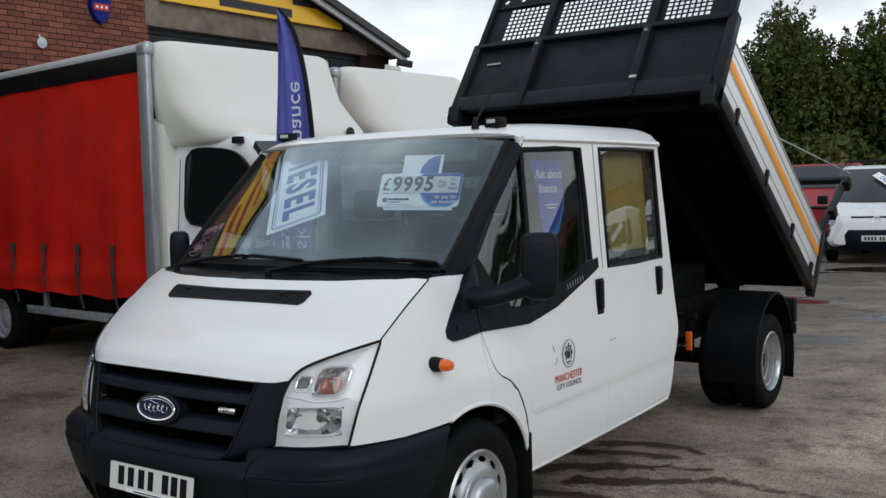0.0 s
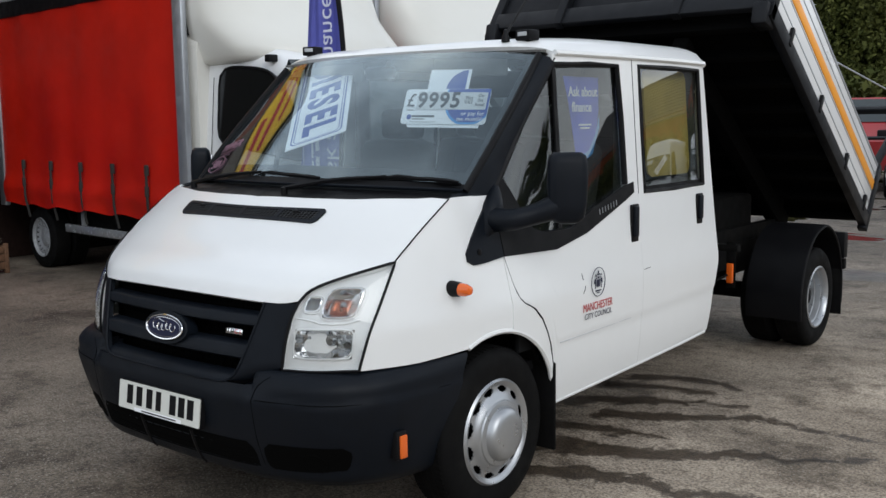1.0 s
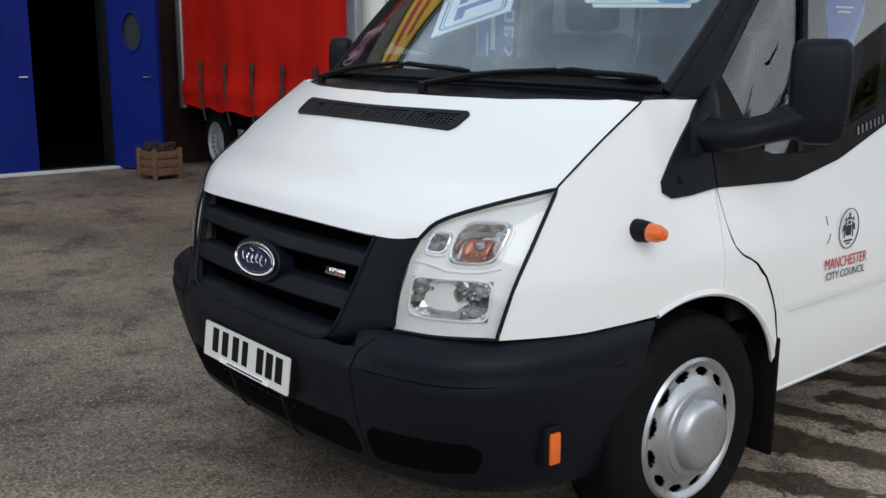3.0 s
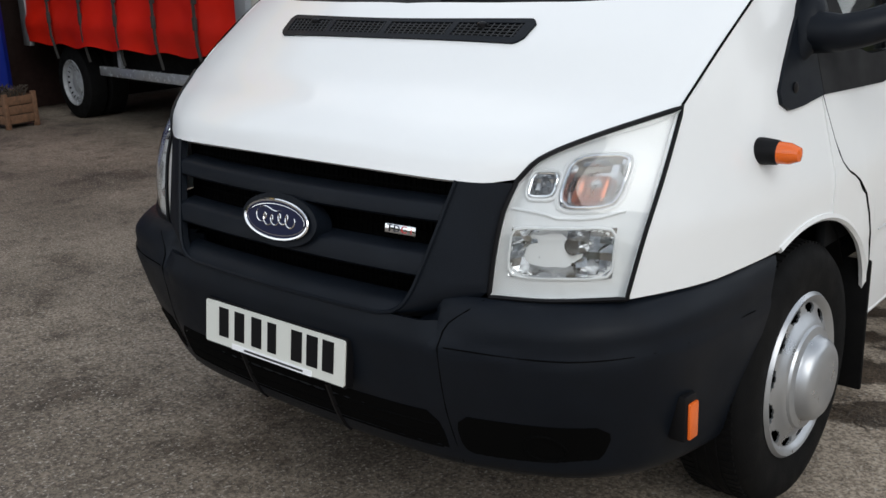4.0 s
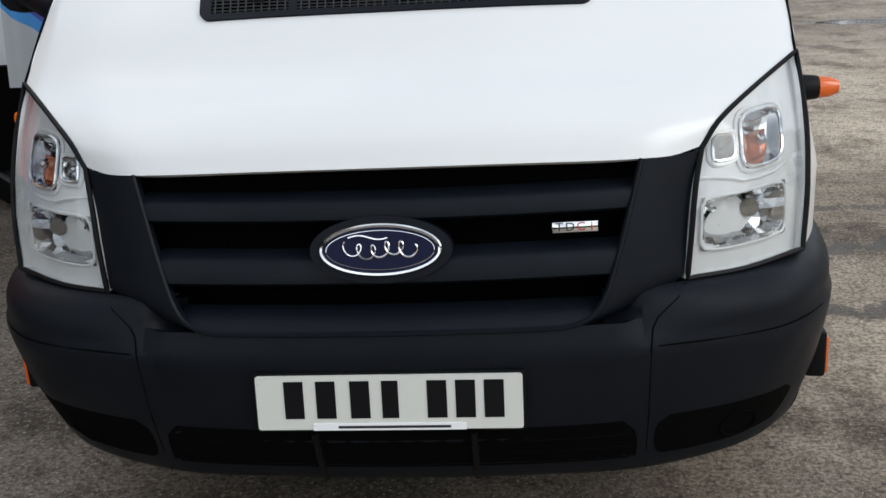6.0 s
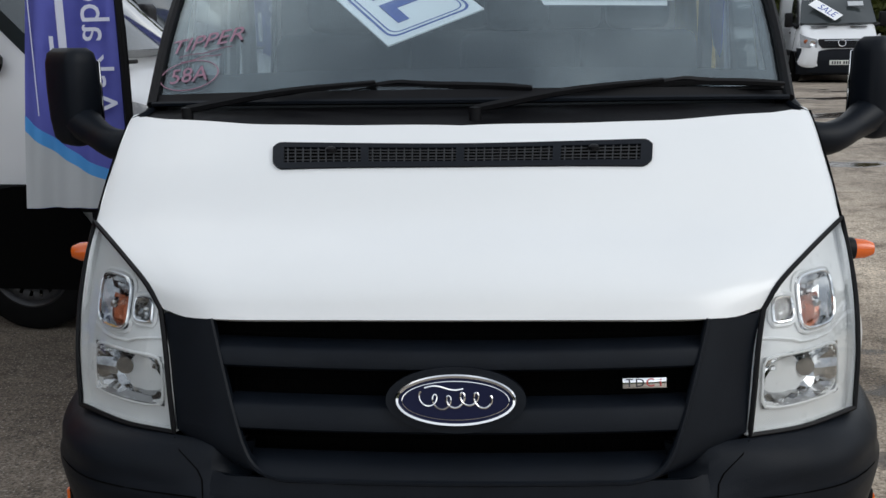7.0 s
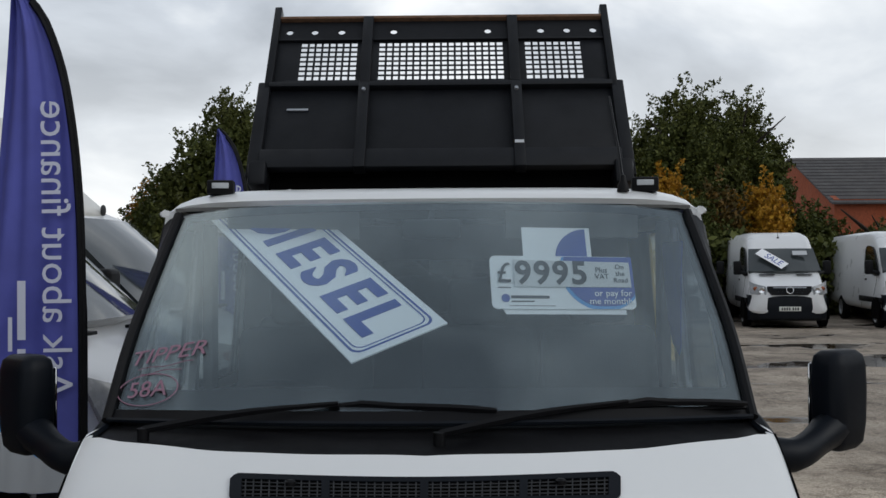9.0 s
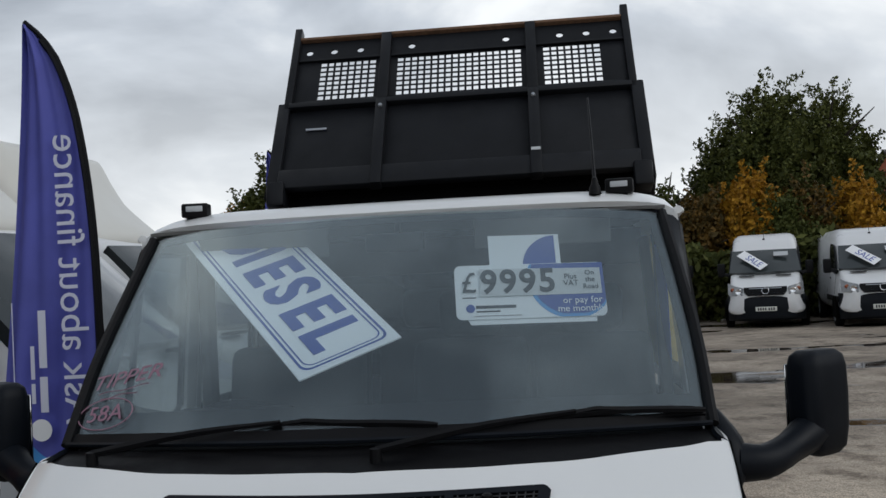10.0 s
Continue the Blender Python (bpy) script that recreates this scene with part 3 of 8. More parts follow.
# cowl vent let into the bonnet
def bonnet_vent():
    w0, w1 = 0.424, 0.436

    def at(u, v):
        q = (2 * u - 1) ** 2
        v = 0.5 + (v - 0.5) * (1 - 0.42 * max(0.0, (abs(2 * u - 1) - 0.95) / 0.05) ** 2)
        y = 0.421 + 0.031 * q + (0.055 + 0.016 * q) * v
        return on_hood((2 * u - 1) * (w0 + (w1 - w0) * v), y)

    cells = [[at(i / 24, j / 3) for i in range(25)] for j in range(4)]
    bed = B()
    sheet(bed, [[p + n * 0.0015 for p, n in row] for row in cells], 0.004)
    vent = part("vent_panel", bed, DARK, VAN, "black slotted air intake")
    rim = B()
    fine = [[at(i / 96, j / 10) for i in range(97)] for j in range(11)]
    flat = [[p for p, n in row] for row in fine]
    bays = ((0.032, 0.240), (0.262, 0.488), (0.512, 0.738), (0.760, 0.968))
    sheet(rim, flat, 0.006, keep=lambda j, i: j < 2 or j > 7 or not any(a * 96 <= i + 0.5 <= c * 96 for a, c in bays), lift=0.006)
    part("vent_rim", rim, BUMPER, vent, smooth=50)
    for u in (0.16, 0.845):
        b = B()
        p, n = at(u, 0.62)
        lathe(b, [(0, 0.012), (0.008, 0.012), (0.012, 0.007), (0.012, 0.0)], p + n * 0.004, "z", 10)
        part("washer_jet", b, BLACK, vent)
    bars = B()
    for v in (0.30, 0.43, 0.57, 0.70):
        tube(bars, [p + n * 0.0038 for p, n in (at(0.03 + 0.94 * i / 30, v) for i in range(31))], 0.0017, 4)
    for k in range(2, 47):
        tube(bars, [p + n * 0.0034 for p, n in (at(k / 48, v) for v in (0.18, 0.82))], 0.0017, 4)
    part("vent_mesh", bars, VENT_GREY, vent)


bonnet_vent()

# headlamps
for s in (1, -1):
    fix = (lambda p: p) if s > 0 else mirror
    inner = fix([(0.581, 0.119, 0.712), (0.588, 0.130, 0.80), (0.597, 0.152, 0.89), (0.611, 0.184, 0.955)])
    outer = fix([(0.833, 0.258, 0.718), (0.846, 0.300, 0.84), (0.852, 0.365, 0.96), (0.845, 0.452, 1.090)])
    low = fix([(0.581, 0.119, 0.712), (0.70, 0.168, 0.712), (0.833, 0.258, 0.718)])
    top = fix([(0.611, 0.184, 0.955), (0.645, 0.213, 0.998), (0.715, 0.292, 1.037), (0.845, 0.452, 1.090)])
    G = coons(low, top, inner, outer, 18, 24, 0.020, (0.35 * s, -0.94, 0))
    flip = s < 0
    lens_b = sheet(B(), G, 0.003, flip=flip)
    house = sheet(B(), G, 0.004, lift=-0.052, flip=flip)
    lamp = part("headlamp", house, LAMP_BODY, VAN, "clear headlamp with amber indicator bulb")
    lens = part("lens", lens_b, LENS, lamp, "clear plastic lens")
    lens.visible_shadow = False
    wall = B()
    edge = [G[0][i] for i in range(19)] + [G[j][18] for j in range(1, 25)] + [G[24][i] for i in range(17, -1, -1)] + [G[j][0] for j in range(23, 0, -1)]
    tube(wall, [p + Vector((s * 0.002, -0.001, 0)) for p in edge], 0.0056, 6, closed=True)
    part("seal", wall, BLACK, lamp)
    nrm = grid_normals(G)
    ring = [(0, i) for i in range(19)] + [(j, 18) for j in range(1, 25)] + [(24, i) for i in range(17, -1, -1)] + [(j, 0) for j in range(23, 0, -1)]
    sg = -1 if flip else 1
    rows = [[G[j][i] - nrm[j][i] * (dep * sg) for j, i in ring + ring[:1]] for dep in (0.004, 0.03, 0.054)]
    part("lamp_wall", sheet(B(), rows, 0.003), LAMP_BODY, lamp)
    NN = grid_normals(G)

    def lamp_at(u, v, depth):
        i, j = u * 18, v * 24
        a, b = min(int(i), 17), min(int(j), 23)
        p = G[b][a].lerp(G[b][a + 1], i - a).lerp(G[b + 1][a].lerp(G[b + 1][a + 1], i - a), j - b)
        return p - NN[b][a] * (depth * (-1 if flip else 1))

    def lamp_xz(x, z, depth):
        """Point behind the lens at breadth x and height z."""
        def level(u):
            lo, hi = 0.0, 1.0
            for _ in range(18):
                mid = (lo + hi) / 2
                lo, hi = (mid, hi) if lamp_at(u, mid, 0).z < z else (lo, mid)
            return lo
        lo, hi = 0.0, 1.0
        for _ in range(18):
            mid = (lo + hi) / 2
            lo, hi = (mid, hi) if abs(lamp_at(mid, level(mid), 0).x) < x else (lo, mid)
        return lamp_at(lo, level(lo), depth)

    def pod(cx, cz, hw, hh, depth, n=32, power=4.0):
        out = []
        for k in range(n):
            a = 2 * math.pi * k / n
            cu, sv = math.cos(a), math.sin(a)
            q = (abs(cu) ** power + abs(sv) ** power) ** (-1 / power)
            out.append(lamp_xz(cx + hw * cu * q, cz + hh * sv * q, depth))
        return out

    def inside(p, cx, cz, hw, hh):
        return ((abs(p.x) * 1.0 - cx) / hw if s > 0 else (-p.x - cx) / hw) ** 4 + ((p.z - cz) / hh) ** 4 < 1

    # pale inner bezel with its three openings
    FINE = coons(low, top, inner, outer, 72, 96, 0.020, (0.35 * s, -0.94, 0))
    cuts = ((0.752, 0.957, 0.049, 0.051), (0.664, 0.953, 0.027, 0.025), (0.712, 0.810, 0.094, 0.052))
    frame_b = sheet(B(), FINE, 0.010, keep=lambda j, i: not any(inside((FINE[j][i] + FINE[j + 1][i + 1]) / 2, *c) for c in cuts), lift=-0.020, flip=flip)
    part("bezel", frame_b, LAMP_BODY, lamp)
    # raised collar that runs round both upper pods
    for cx, cz, hw, hh in ((0.752, 0.957, 0.056, 0.058), (0.664, 0.953, 0.032, 0.030)):
        b = B()
        tube(b, pod(cx, cz, hw, hh, 0.019), 0.0055, 6, closed=True)
        part("pod_collar", b, LAMP_BODY, lamp)
    b = B()
    tube(b, [lamp_xz(x, z, 0.018) for x, z in ((0.607, 0.902), (0.65, 0.899), (0.685, 0.893), (0.705, 0.886), (0.745, 0.884), (0.78, 0.886), (0.815, 0.897))], 0.004, 6)
    part("bezel_step", b, LAMP_BODY, lamp)
    # main reflector: a deep bowl of chrome facets, with a grey shelf at its foot
    jit = random.Random(5)
    refl = []
    for j in range(7):
        row = []
        for i in range(11):
            e = math.sin(math.pi * i / 10) * math.sin(math.pi * j / 6)
            row.append(lamp_xz(0.616 + 0.192 * i / 10, 0.757 + 0.106 * j / 6, 0.016 + 0.058 * e ** 0.6 + (jit.uniform(-0.016, 0.016) if e > 0.05 else 0)))
        refl.append(row)
    part("reflector", sheet(B(), refl, 0.003, flip=flip), LAMP_CHROME, lamp, "faceted chrome reflector", smooth=5)
    b = B()
    tube(b, pod(0.712, 0.810, 0.097, 0.055, 0.017, power=7.0), 0.0035, 6, closed=True)
    part("reflector_rim", b, LAMP_BODY, lamp)
    b = B()
    c = lamp_xz(0.742, 0.822, 0.040)
    lathe(b, [(0, 0.0), (0.0, 0.019), (0.030, 0.024), (0.034, 0.0)], c, "y", 16)
    part("bulb_shield", b, LAMP_CHROME, lamp)
    b = B()
    shelf = [[lamp_xz(0.622 + 0.180 * i / 8, 0.758 + 0.002 * k + 0.004 * k * math.sin(math.pi * i / 8), 0.015 + 0.022 * k) for i in range(9)] for k in (0, 1)]
    sheet(b, shelf, 0.003)
    part("lamp_shelf", b, FAR_LAMP, lamp)
    # indicator: chrome cup, amber inner lens, clear bulb
    b = B()
    tube(b, pod(0.752, 0.957, 0.048, 0.050, 0.012), 0.0035, 6, closed=True)
    part("indicator_ring", b, CHROME, lamp)
    bowl = [[lamp_xz(0.706 + 0.092 * i / 8, 0.909 + 0.096 * j / 8, 0.016 + 0.034 * (math.sin(math.pi * i / 8) * math.sin(math.pi * j / 8)) ** 0.6) for i in range(9)] for j in range(9)]
    part("indicator_bowl", sheet(B(), bowl, 0.003, flip=flip), LAMP_CHROME, lamp, smooth=10)
    inner_lens = [[lamp_xz(0.724 + 0.054 * i / 12, 0.914 + 0.058 * j / 6, 0.034 - 0.014 * (math.sin(math.pi * (i + 0.5) / 13) * math.sin(math.pi * (j + 0.5) / 7)) ** 0.5 + 0.003 * (i % 2)) for i in range(13)] for j in range(7)]
    part("indicator_lens", sheet(B(), inner_lens, 0.004, flip=flip), AMBER_BULB, lamp, "ribbed amber indicator lens", smooth=8)
    b = B()
    lathe(b, [(0, 0.0), (0.002, 0.008), (0.02, 0.011), (0.024, 0.0)], lamp_xz(0.752, 0.950, 0.012), "y", 12)
    part("bulb", b, LAMP_CHROME, lamp)
    small = [[lamp_xz(0.640 + 0.048 * i / 6, 0.931 + 0.044 * j / 6, 0.016 + 0.022 * (math.sin(math.pi * i / 6) * math.sin(math.pi * j / 6)) ** 0.6 + 0.003 * (i % 2)) for i in range(7)] for j in range(7)]
    part("side_light", sheet(B(), small, 0.003, flip=flip), LAMP_CHROME, lamp, smooth=8)
    b = B()
    tube(b, pod(0.664, 0.953, 0.025, 0.023, 0.013, 24), 0.0028, 6, closed=True)
    part("side_light_rim", b, CHROME, lamp)
    b = B()
    lathe(b, [(0, 0.0), (0.002, 0.006), (0.015, 0.008), (0.018, 0.0)], lamp_xz(0.664, 0.953, 0.020), "y", 10)
    part("side_bulb", b, LAMP_CHROME, lamp)

# bumper, lofted over plan curves from the bottom lip up
BUMP_ROWS = [
    (0.265, [(0, 0.13), (0.30, 0.140), (0.50, 0.160), (0.70, 0.245), (0.80, 0.345), (0.845, 0.45), (0.870, 0.58)]),
    (0.300, [(0, 0.075), (0.30, 0.085), (0.50, 0.110), (0.72, 0.205), (0.83, 0.315), (0.880, 0.43), (0.905, 0.60)]),
    (0.360, [(0, 0.045), (0.30, 0.055), (0.50, 0.085), (0.735, 0.185), (0.850, 0.30), (0.900, 0.42), (0.925, 0.61)]),
    (0.450, [(0, 0.016), (0.30, 0.026), (0.50, 0.055), (0.75, 0.150), (0.868, 0.27), (0.918, 0.41), (0.945, 0.635)]),
    (0.540, [(0, 0.006), (0.30, 0.014), (0.50, 0.038), (0.76, 0.125), (0.880, 0.25), (0.930, 0.40), (0.957, 0.67)]),
    (0.605, [(0, 0.004), (0.30, 0.010), (0.50, 0.030), (0.765, 0.112), (0.885, 0.24), (0.936, 0.40), (0.962, 0.70)]),
    (0.612, [(0, 0.006), (0.30, 0.012), (0.50, 0.034), (0.762, 0.119), (0.880, 0.246), (0.931, 0.403), (0.958, 0.702)]),
    (0.660, [(0, 0.120), (0.30, 0.122), (0.40, 0.118), (0.44, 0.105), (0.50, 0.056), (0.757, 0.116), (0.873, 0.242), (0.929, 0.405), (0.957, 0.718)]),
    (0.692, [(0, 0.120), (0.30, 0.122), (0.40, 0.118), (0.44, 0.105), (0.50, 0.068), (0.746, 0.141), (0.856, 0.262), (0.914, 0.424), (0.951, 0.742)]),
    (0.703, [(0, 0.120), (0.30, 0.122), (0.40, 0.118), (0.44, 0.105), (0.50, 0.078), (0.739, 0.157), (0.847, 0.274), (0.907, 0.434), (0.948, 0.747)]),
    (0.709, [(0, 0.120), (0.30, 0.122), (0.40, 0.118), (0.44, 0.105), (0.50, 0.088), (0.728, 0.190), (0.832, 0.295), (0.895, 0.450), (0.944, 0.750)]),
]
BUMP = [spline(both([(x, y, z) for x, y in row]), 97) for z, row in BUMP_ROWS]


def smooth_rows(rows, sub=3):
    out = []
    cols = list(zip(*rows))
    fine = [spline(c, (len(rows) - 1) * sub + 1) for c in cols]
    return [[col[j] for col in fine] for j in range((len(rows) - 1) * sub + 1)]


BUMP_FINE = smooth_rows(BUMP)


def bump_y(x, z):
    """Front face of the bumper at breadth x and height z."""
    ys = [float(np.interp(abs(x), [p.x for p in row[48:]], [p.y for p in row[48:]])) for row in BUMP]
    return float(np.interp(z, [z0 for z0, row in BUMP_ROWS], ys))


bump = part("bumper", sheet(B(), BUMP_FINE, 0.012, keep=lambda j, i: not (BUMP_FINE[j][i].z > 0.625 and abs(BUMP_FINE[j][i].x + BUMP_FINE[j][i + 1].x) < 0.86)), BUMPER, VAN, "dark grey plastic bumper", smooth=35)
# lower intakes: near-black sheets on the bumper face give their shade, with bars
def intake(x0, x1, z0, z1, slant):
    rows = []
    for z in np.linspace(z0, z1, 7):
        t = (z - z0) / (z1 - z0)
        r = 0.03 * (2 * abs(t - 0.5)) ** 4
        a, c = x0 + (r if abs(x0) < abs(x1) else slant * (1 - t) + r * (1 if x0 < x1 else -1)), x1 - slant * (1 - t) * (1 if x1 > 0 else 1) - r
        rows.append([Vector((x, bump_y(x, z) - 0.002, z)) for x in np.linspace(a, c, 21)])
    return rows


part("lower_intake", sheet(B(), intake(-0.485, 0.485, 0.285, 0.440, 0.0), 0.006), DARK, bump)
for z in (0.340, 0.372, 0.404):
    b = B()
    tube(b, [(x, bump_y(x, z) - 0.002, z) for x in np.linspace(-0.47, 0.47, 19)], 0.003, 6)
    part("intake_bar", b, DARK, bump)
for s in (1, -1):
    b = B()
    tube(b, [(s * 0.16, bump_y(0.16, z) - 0.001, z) for z in np.linspace(0.292, 0.436, 8)], 0.008, 6)
    part("intake_post", b, BLACK, bump)
    # flush near-black sheet in place of the shaded fog lamp hollow
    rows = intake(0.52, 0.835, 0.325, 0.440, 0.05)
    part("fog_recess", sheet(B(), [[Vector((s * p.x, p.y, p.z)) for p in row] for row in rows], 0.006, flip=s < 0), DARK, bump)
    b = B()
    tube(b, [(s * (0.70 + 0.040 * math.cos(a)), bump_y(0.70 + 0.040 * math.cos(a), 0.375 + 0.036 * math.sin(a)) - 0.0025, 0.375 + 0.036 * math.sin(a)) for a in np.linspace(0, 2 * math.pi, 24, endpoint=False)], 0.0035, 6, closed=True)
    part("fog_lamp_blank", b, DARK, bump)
    # side reflector on its bracket
    b = B()
    m = face_frame((s * 0.908, 0.378, 0.43), (0.06, s * 0.998, 0), (0, 0.16, 1))
    box(b, (0, 0, 0.0), (0.050, 0.110, 0.045), 0.008, m)
    brk = part("reflector_bracket", b, BLACK, bump)
    b = B()
    box(b, (0.004, -0.006, 0.024), (0.036, 0.086, 0.010), 0.004, m)
    part("side_reflector", b, AMBER, brk, "amber reflector")

for s in (1, -1):
    for name, pts in (("bumper_seam", [(s * x, bump_y(x, z) - 0.0004, z) for x, z in ((0.579, 0.7065), (0.560, 0.690), (0.540, 0.675), (0.520, 0.658), (0.510, 0.640), (0.506, 0.605), (0.505, 0.52), (0.505, 0.45), (0.505, 0.38), (0.505, 0.30))]),
                      ("bumper_crease", [(s * x, bump_y(x, 0.608) - 0.0005, 0.608) for x in np.linspace(0.52, 0.955, 16)])):
        b = B()
        tube(b, pts, 0.0016, 5)
        part(name, b, DARK, bump)

# grille panel
GR_TOP, GR_BOT = 0.952, 0.654
rim_half = smooth_table([(0.640, 0.30), (0.654, 0.335), (0.658, 0.360), (0.666, 0.384), (0.680, 0.403), (0.700, 0.417), (0.724, 0.428), (0.81, 0.455), (0.960, 0.496)])


def grille_y(x, z):
    t = (z - 0.66) / (0.955 - 0.66)
    return 0.014 + 0.076 * t + (0.11 + 0.05 * t) * abs(x) ** 2


def grille_half(z):
    return rim_half(z)


zs = list(np.linspace(GR_BOT - 0.010, 0.70, 14)) + list(np.linspace(0.72, GR_TOP - 0.002, 12))
for s in (1, -1):
    rows = []
    for z in zs:
        h = grille_half(z)
        t = (z - 0.712) / (0.955 - 0.712)
        outx = 0.575 + 0.03 * max(0.0, min(1.0, t)) if z > 0.712 else 0.575 - 0.09 * (0.712 - z) / 0.05
        outy = 0.117 + 0.062 * max(0.0, min(1.0, t))
        row = []
        for k in range(9):
            u = k / 8
            x = h + (outx - h) * u
            y0 = grille_y(x, z)
            yk = y0 + (outy - grille_y(outx, z)) * u ** 1.5
            row.append(Vector((s * x, yk, z)))
        rows.append(row)
    ob = part("grille_cheek", sheet(B(), rows, 0.02, flip=s < 0), BUMPER, VAN, smooth=35)
b = B()
low = []
for z in (0.548, 0.560, 0.575, 0.590, 0.605, 0.620, 0.634, 0.646, 0.656):
    t = min(1.0, max(0.0, (z - 0.552) / 0.094))
    t = t * t * (3 - 2 * t)
    row = []
    for x in np.linspace(-0.535, 0.535, 41):
        e = min(1.0, max(0.0, (abs(x) - 0.455) / 0.04))
        y = (bump_y(x, z if z < 0.611 else 0.605) - 0.0012) * (1 - t) + grille_y(x, z) * t
        row.append(Vector((x, y * (1 - e) + (bump_y(x, z) + 0.003) * e, z)))
    low.append(row)
sheet(b, low, 0.02)
grille = part("grille", b, BUMPER, VAN, "dark grey plastic grille")
b = B()
rim = [(grille_half(z), grille_y(grille_half(z), z), z) for z in list(np.linspace(GR_BOT, 0.70, 14)) + list(np.linspace(0.72, GR_TOP, 10))]
edge = [(-x, y, z) for x, y, z in reversed(rim)] + [(x, grille_y(x, GR_BOT), GR_BOT) for x in np.linspace(-grille_half(GR_BOT), grille_half(GR_BOT), 15)[1:-1]] + rim
tube(b, [Vector(p) + Vector((0, -0.001, 0)) for p in edge], 0.0055, 6)
part("grille_rim", b, BUMPER, grille)
b = B()
backg = [[Vector((x, 0.135 + 0.10 * abs(x) ** 2 + 0.06 * (z - 0.66), z)) for x in np.linspace(-0.52, 0.52, 21)] for z in np.linspace(0.60, 0.985, 6)]
sheet(b, backg, 0.01)
part("grille_back", b, DARK, grille)
for prof in ([(0.050, 0.908), (0.006, 0.901), (0.0, 0.894), (0.003, 0.866), (0.010, 0.860), (0.040, 0.852)],
             [(0.050, 0.800), (0.006, 0.793), (0.0, 0.786), (0.003, 0.748), (0.010, 0.742), (0.040, 0.734)],
             [(0.055, 0.690), (0.035, 0.687), (0.012, 0.675), (0.003, 0.662), (0.001, 0.655)]):
    rows = []
    for dy, z in prof:
        h = grille_half(z) + 0.003
        rows.append([Vector((x, grille_y(x, z) + dy - 0.001, z)) for x in np.linspace(-h, h, 33)])
    part("grille_bar", sheet(B(), rows, 0.004, flip=True), BUMPER, grille, smooth=50)
b = B()
for k in range(58):
    x = -0.46 + 0.92 * k / 57
    tube(b, [(x, 0.125 + 0.10 * x * x, 0.655), (x, 0.150 + 0.10 * x * x, 0.95)], 0.0022, 4)
for z in np.linspace(0.67, 0.94, 12):
    tube(b, [(x, 0.124 + 0.10 * x * x + 0.06 * (z - 0.66), z) for x in np.linspace(-0.46, 0.46, 9)], 0.0022, 4)
part("grille_mesh", b, DARK, grille)

# oval badge
EM = face_frame((0, grille_y(0, 0.815) - 0.016, 0.815), (1, 0, 0), (0, 0.26, 0.97))
b = B()
prism(b, [(0.136 * math.cos(a), 0.064 * math.sin(a)) for a in np.linspace(0, 2 * math.pi, 48, endpoint=False)], EM @ Matrix.Translation((0, 0, -0.004)), 0.05)
badge = part("badge", b, BUMPER, grille)
b = B()
prism(b, [(0.111 * math.cos(a), 0.044 * math.sin(a)) for a in np.linspace(0, 2 * math.pi, 48, endpoint=False)], EM @ Matrix.Translation((0, 0, 0.004)), 0.02)
part("badge_face", b, NAVY, badge, "navy enamel oval")
b = B()
tube(b, [EM @ Vector((0.113 * math.cos(a), 0.046 * math.sin(a), 0.003)) for a in np.linspace(0, 2 * math.pi, 48, endpoint=False)], 0.0042, 6, closed=True)
tube(b, [EM @ Vector((0.103 * math.cos(a), 0.037 * math.sin(a), 0.004)) for a in np.linspace(0, 2 * math.pi, 48, endpoint=False)], 0.0010, 4, closed=True)
part("badge_ring", b, CHROME, badge, "chrome ring")
b = B()
# one plain looped stroke stands for the maker's script
tube(b, [EM @ Vector((-0.066 + 0.132 * t - 0.010 * math.sin(t * 31.4), 0.013 * math.cos(t * 31.4) + 0.004 * math.cos(t * 9), 0.005)) for t in np.linspace(0, 1, 90)], 0.0018, 5)
tube(b, [EM @ Vector((-0.060 + 0.075 * t, 0.024 + 0.004 * math.sin(t * 6), 0.005)) for t in np.linspace(0, 1, 12)], 0.0022, 5)
part("badge_script", b, CHROME, badge)
TD = face_frame((0.366, grille_y(0.366, 0.837) + 0.006, 0.835), (1, 0.08, 0), (0, 0.2, 1))
b = B()
box(b, (0, 0, 0), (0.086, 0.020, 0.006), 0.001, TD)
td = part("engine_badge", b, CHROME, grille)
for i, (ch, mt) in enumerate((("T", GREY_INK), ("D", GREY_INK), ("C", RED_INK), ("i", RED_INK))):
    lettering("letter", ch, 0.023, TD @ Matrix.Translation((-0.030 + 0.0205 * i, 0, 0.0035)), mt, td, 0.0006, 1.1)

# number plate with bars in place of its characters
PM = face_frame((0, -0.012, 0.520), (1, 0, 0), (0, 0.12, 0.993))
b = B()
prism(b, round_rect(0.530, 0.121, 0.008), PM @ Matrix.Translation((0, 0, -0.004)), 0.02)
plate_back = part("plate_holder", b, BLACK, bump)
b = B()
prism(b, round_rect(0.520, 0.111, 0.006), PM, 0.004)
plate = part("number_plate", b, PLATE, plate_back, "white number plate with black bars")
for k, x in enumerate((-0.185, -0.122, -0.055, 0.004, 0.095, 0.150, 0.205)):
    b = B()
    box(b, (x, 0.006, 0.0005), (0.038 if k != 3 else 0.032, 0.076, 0.002), 0, PM)
    part("bar", b, BLACK, plate)
b = B()
box(b, (0.0, -0.0495, 0.0008), (0.30, 0.014, 0.0024), 0, PM)
part("dealer_strip", b, PAPER, plate)
b = B()
box(b, (0.01, -0.0495, 0.0024), (0.22, 0.005, 0.001), 0, PM)
part("dealer_bar", b, GREY_INK, plate)

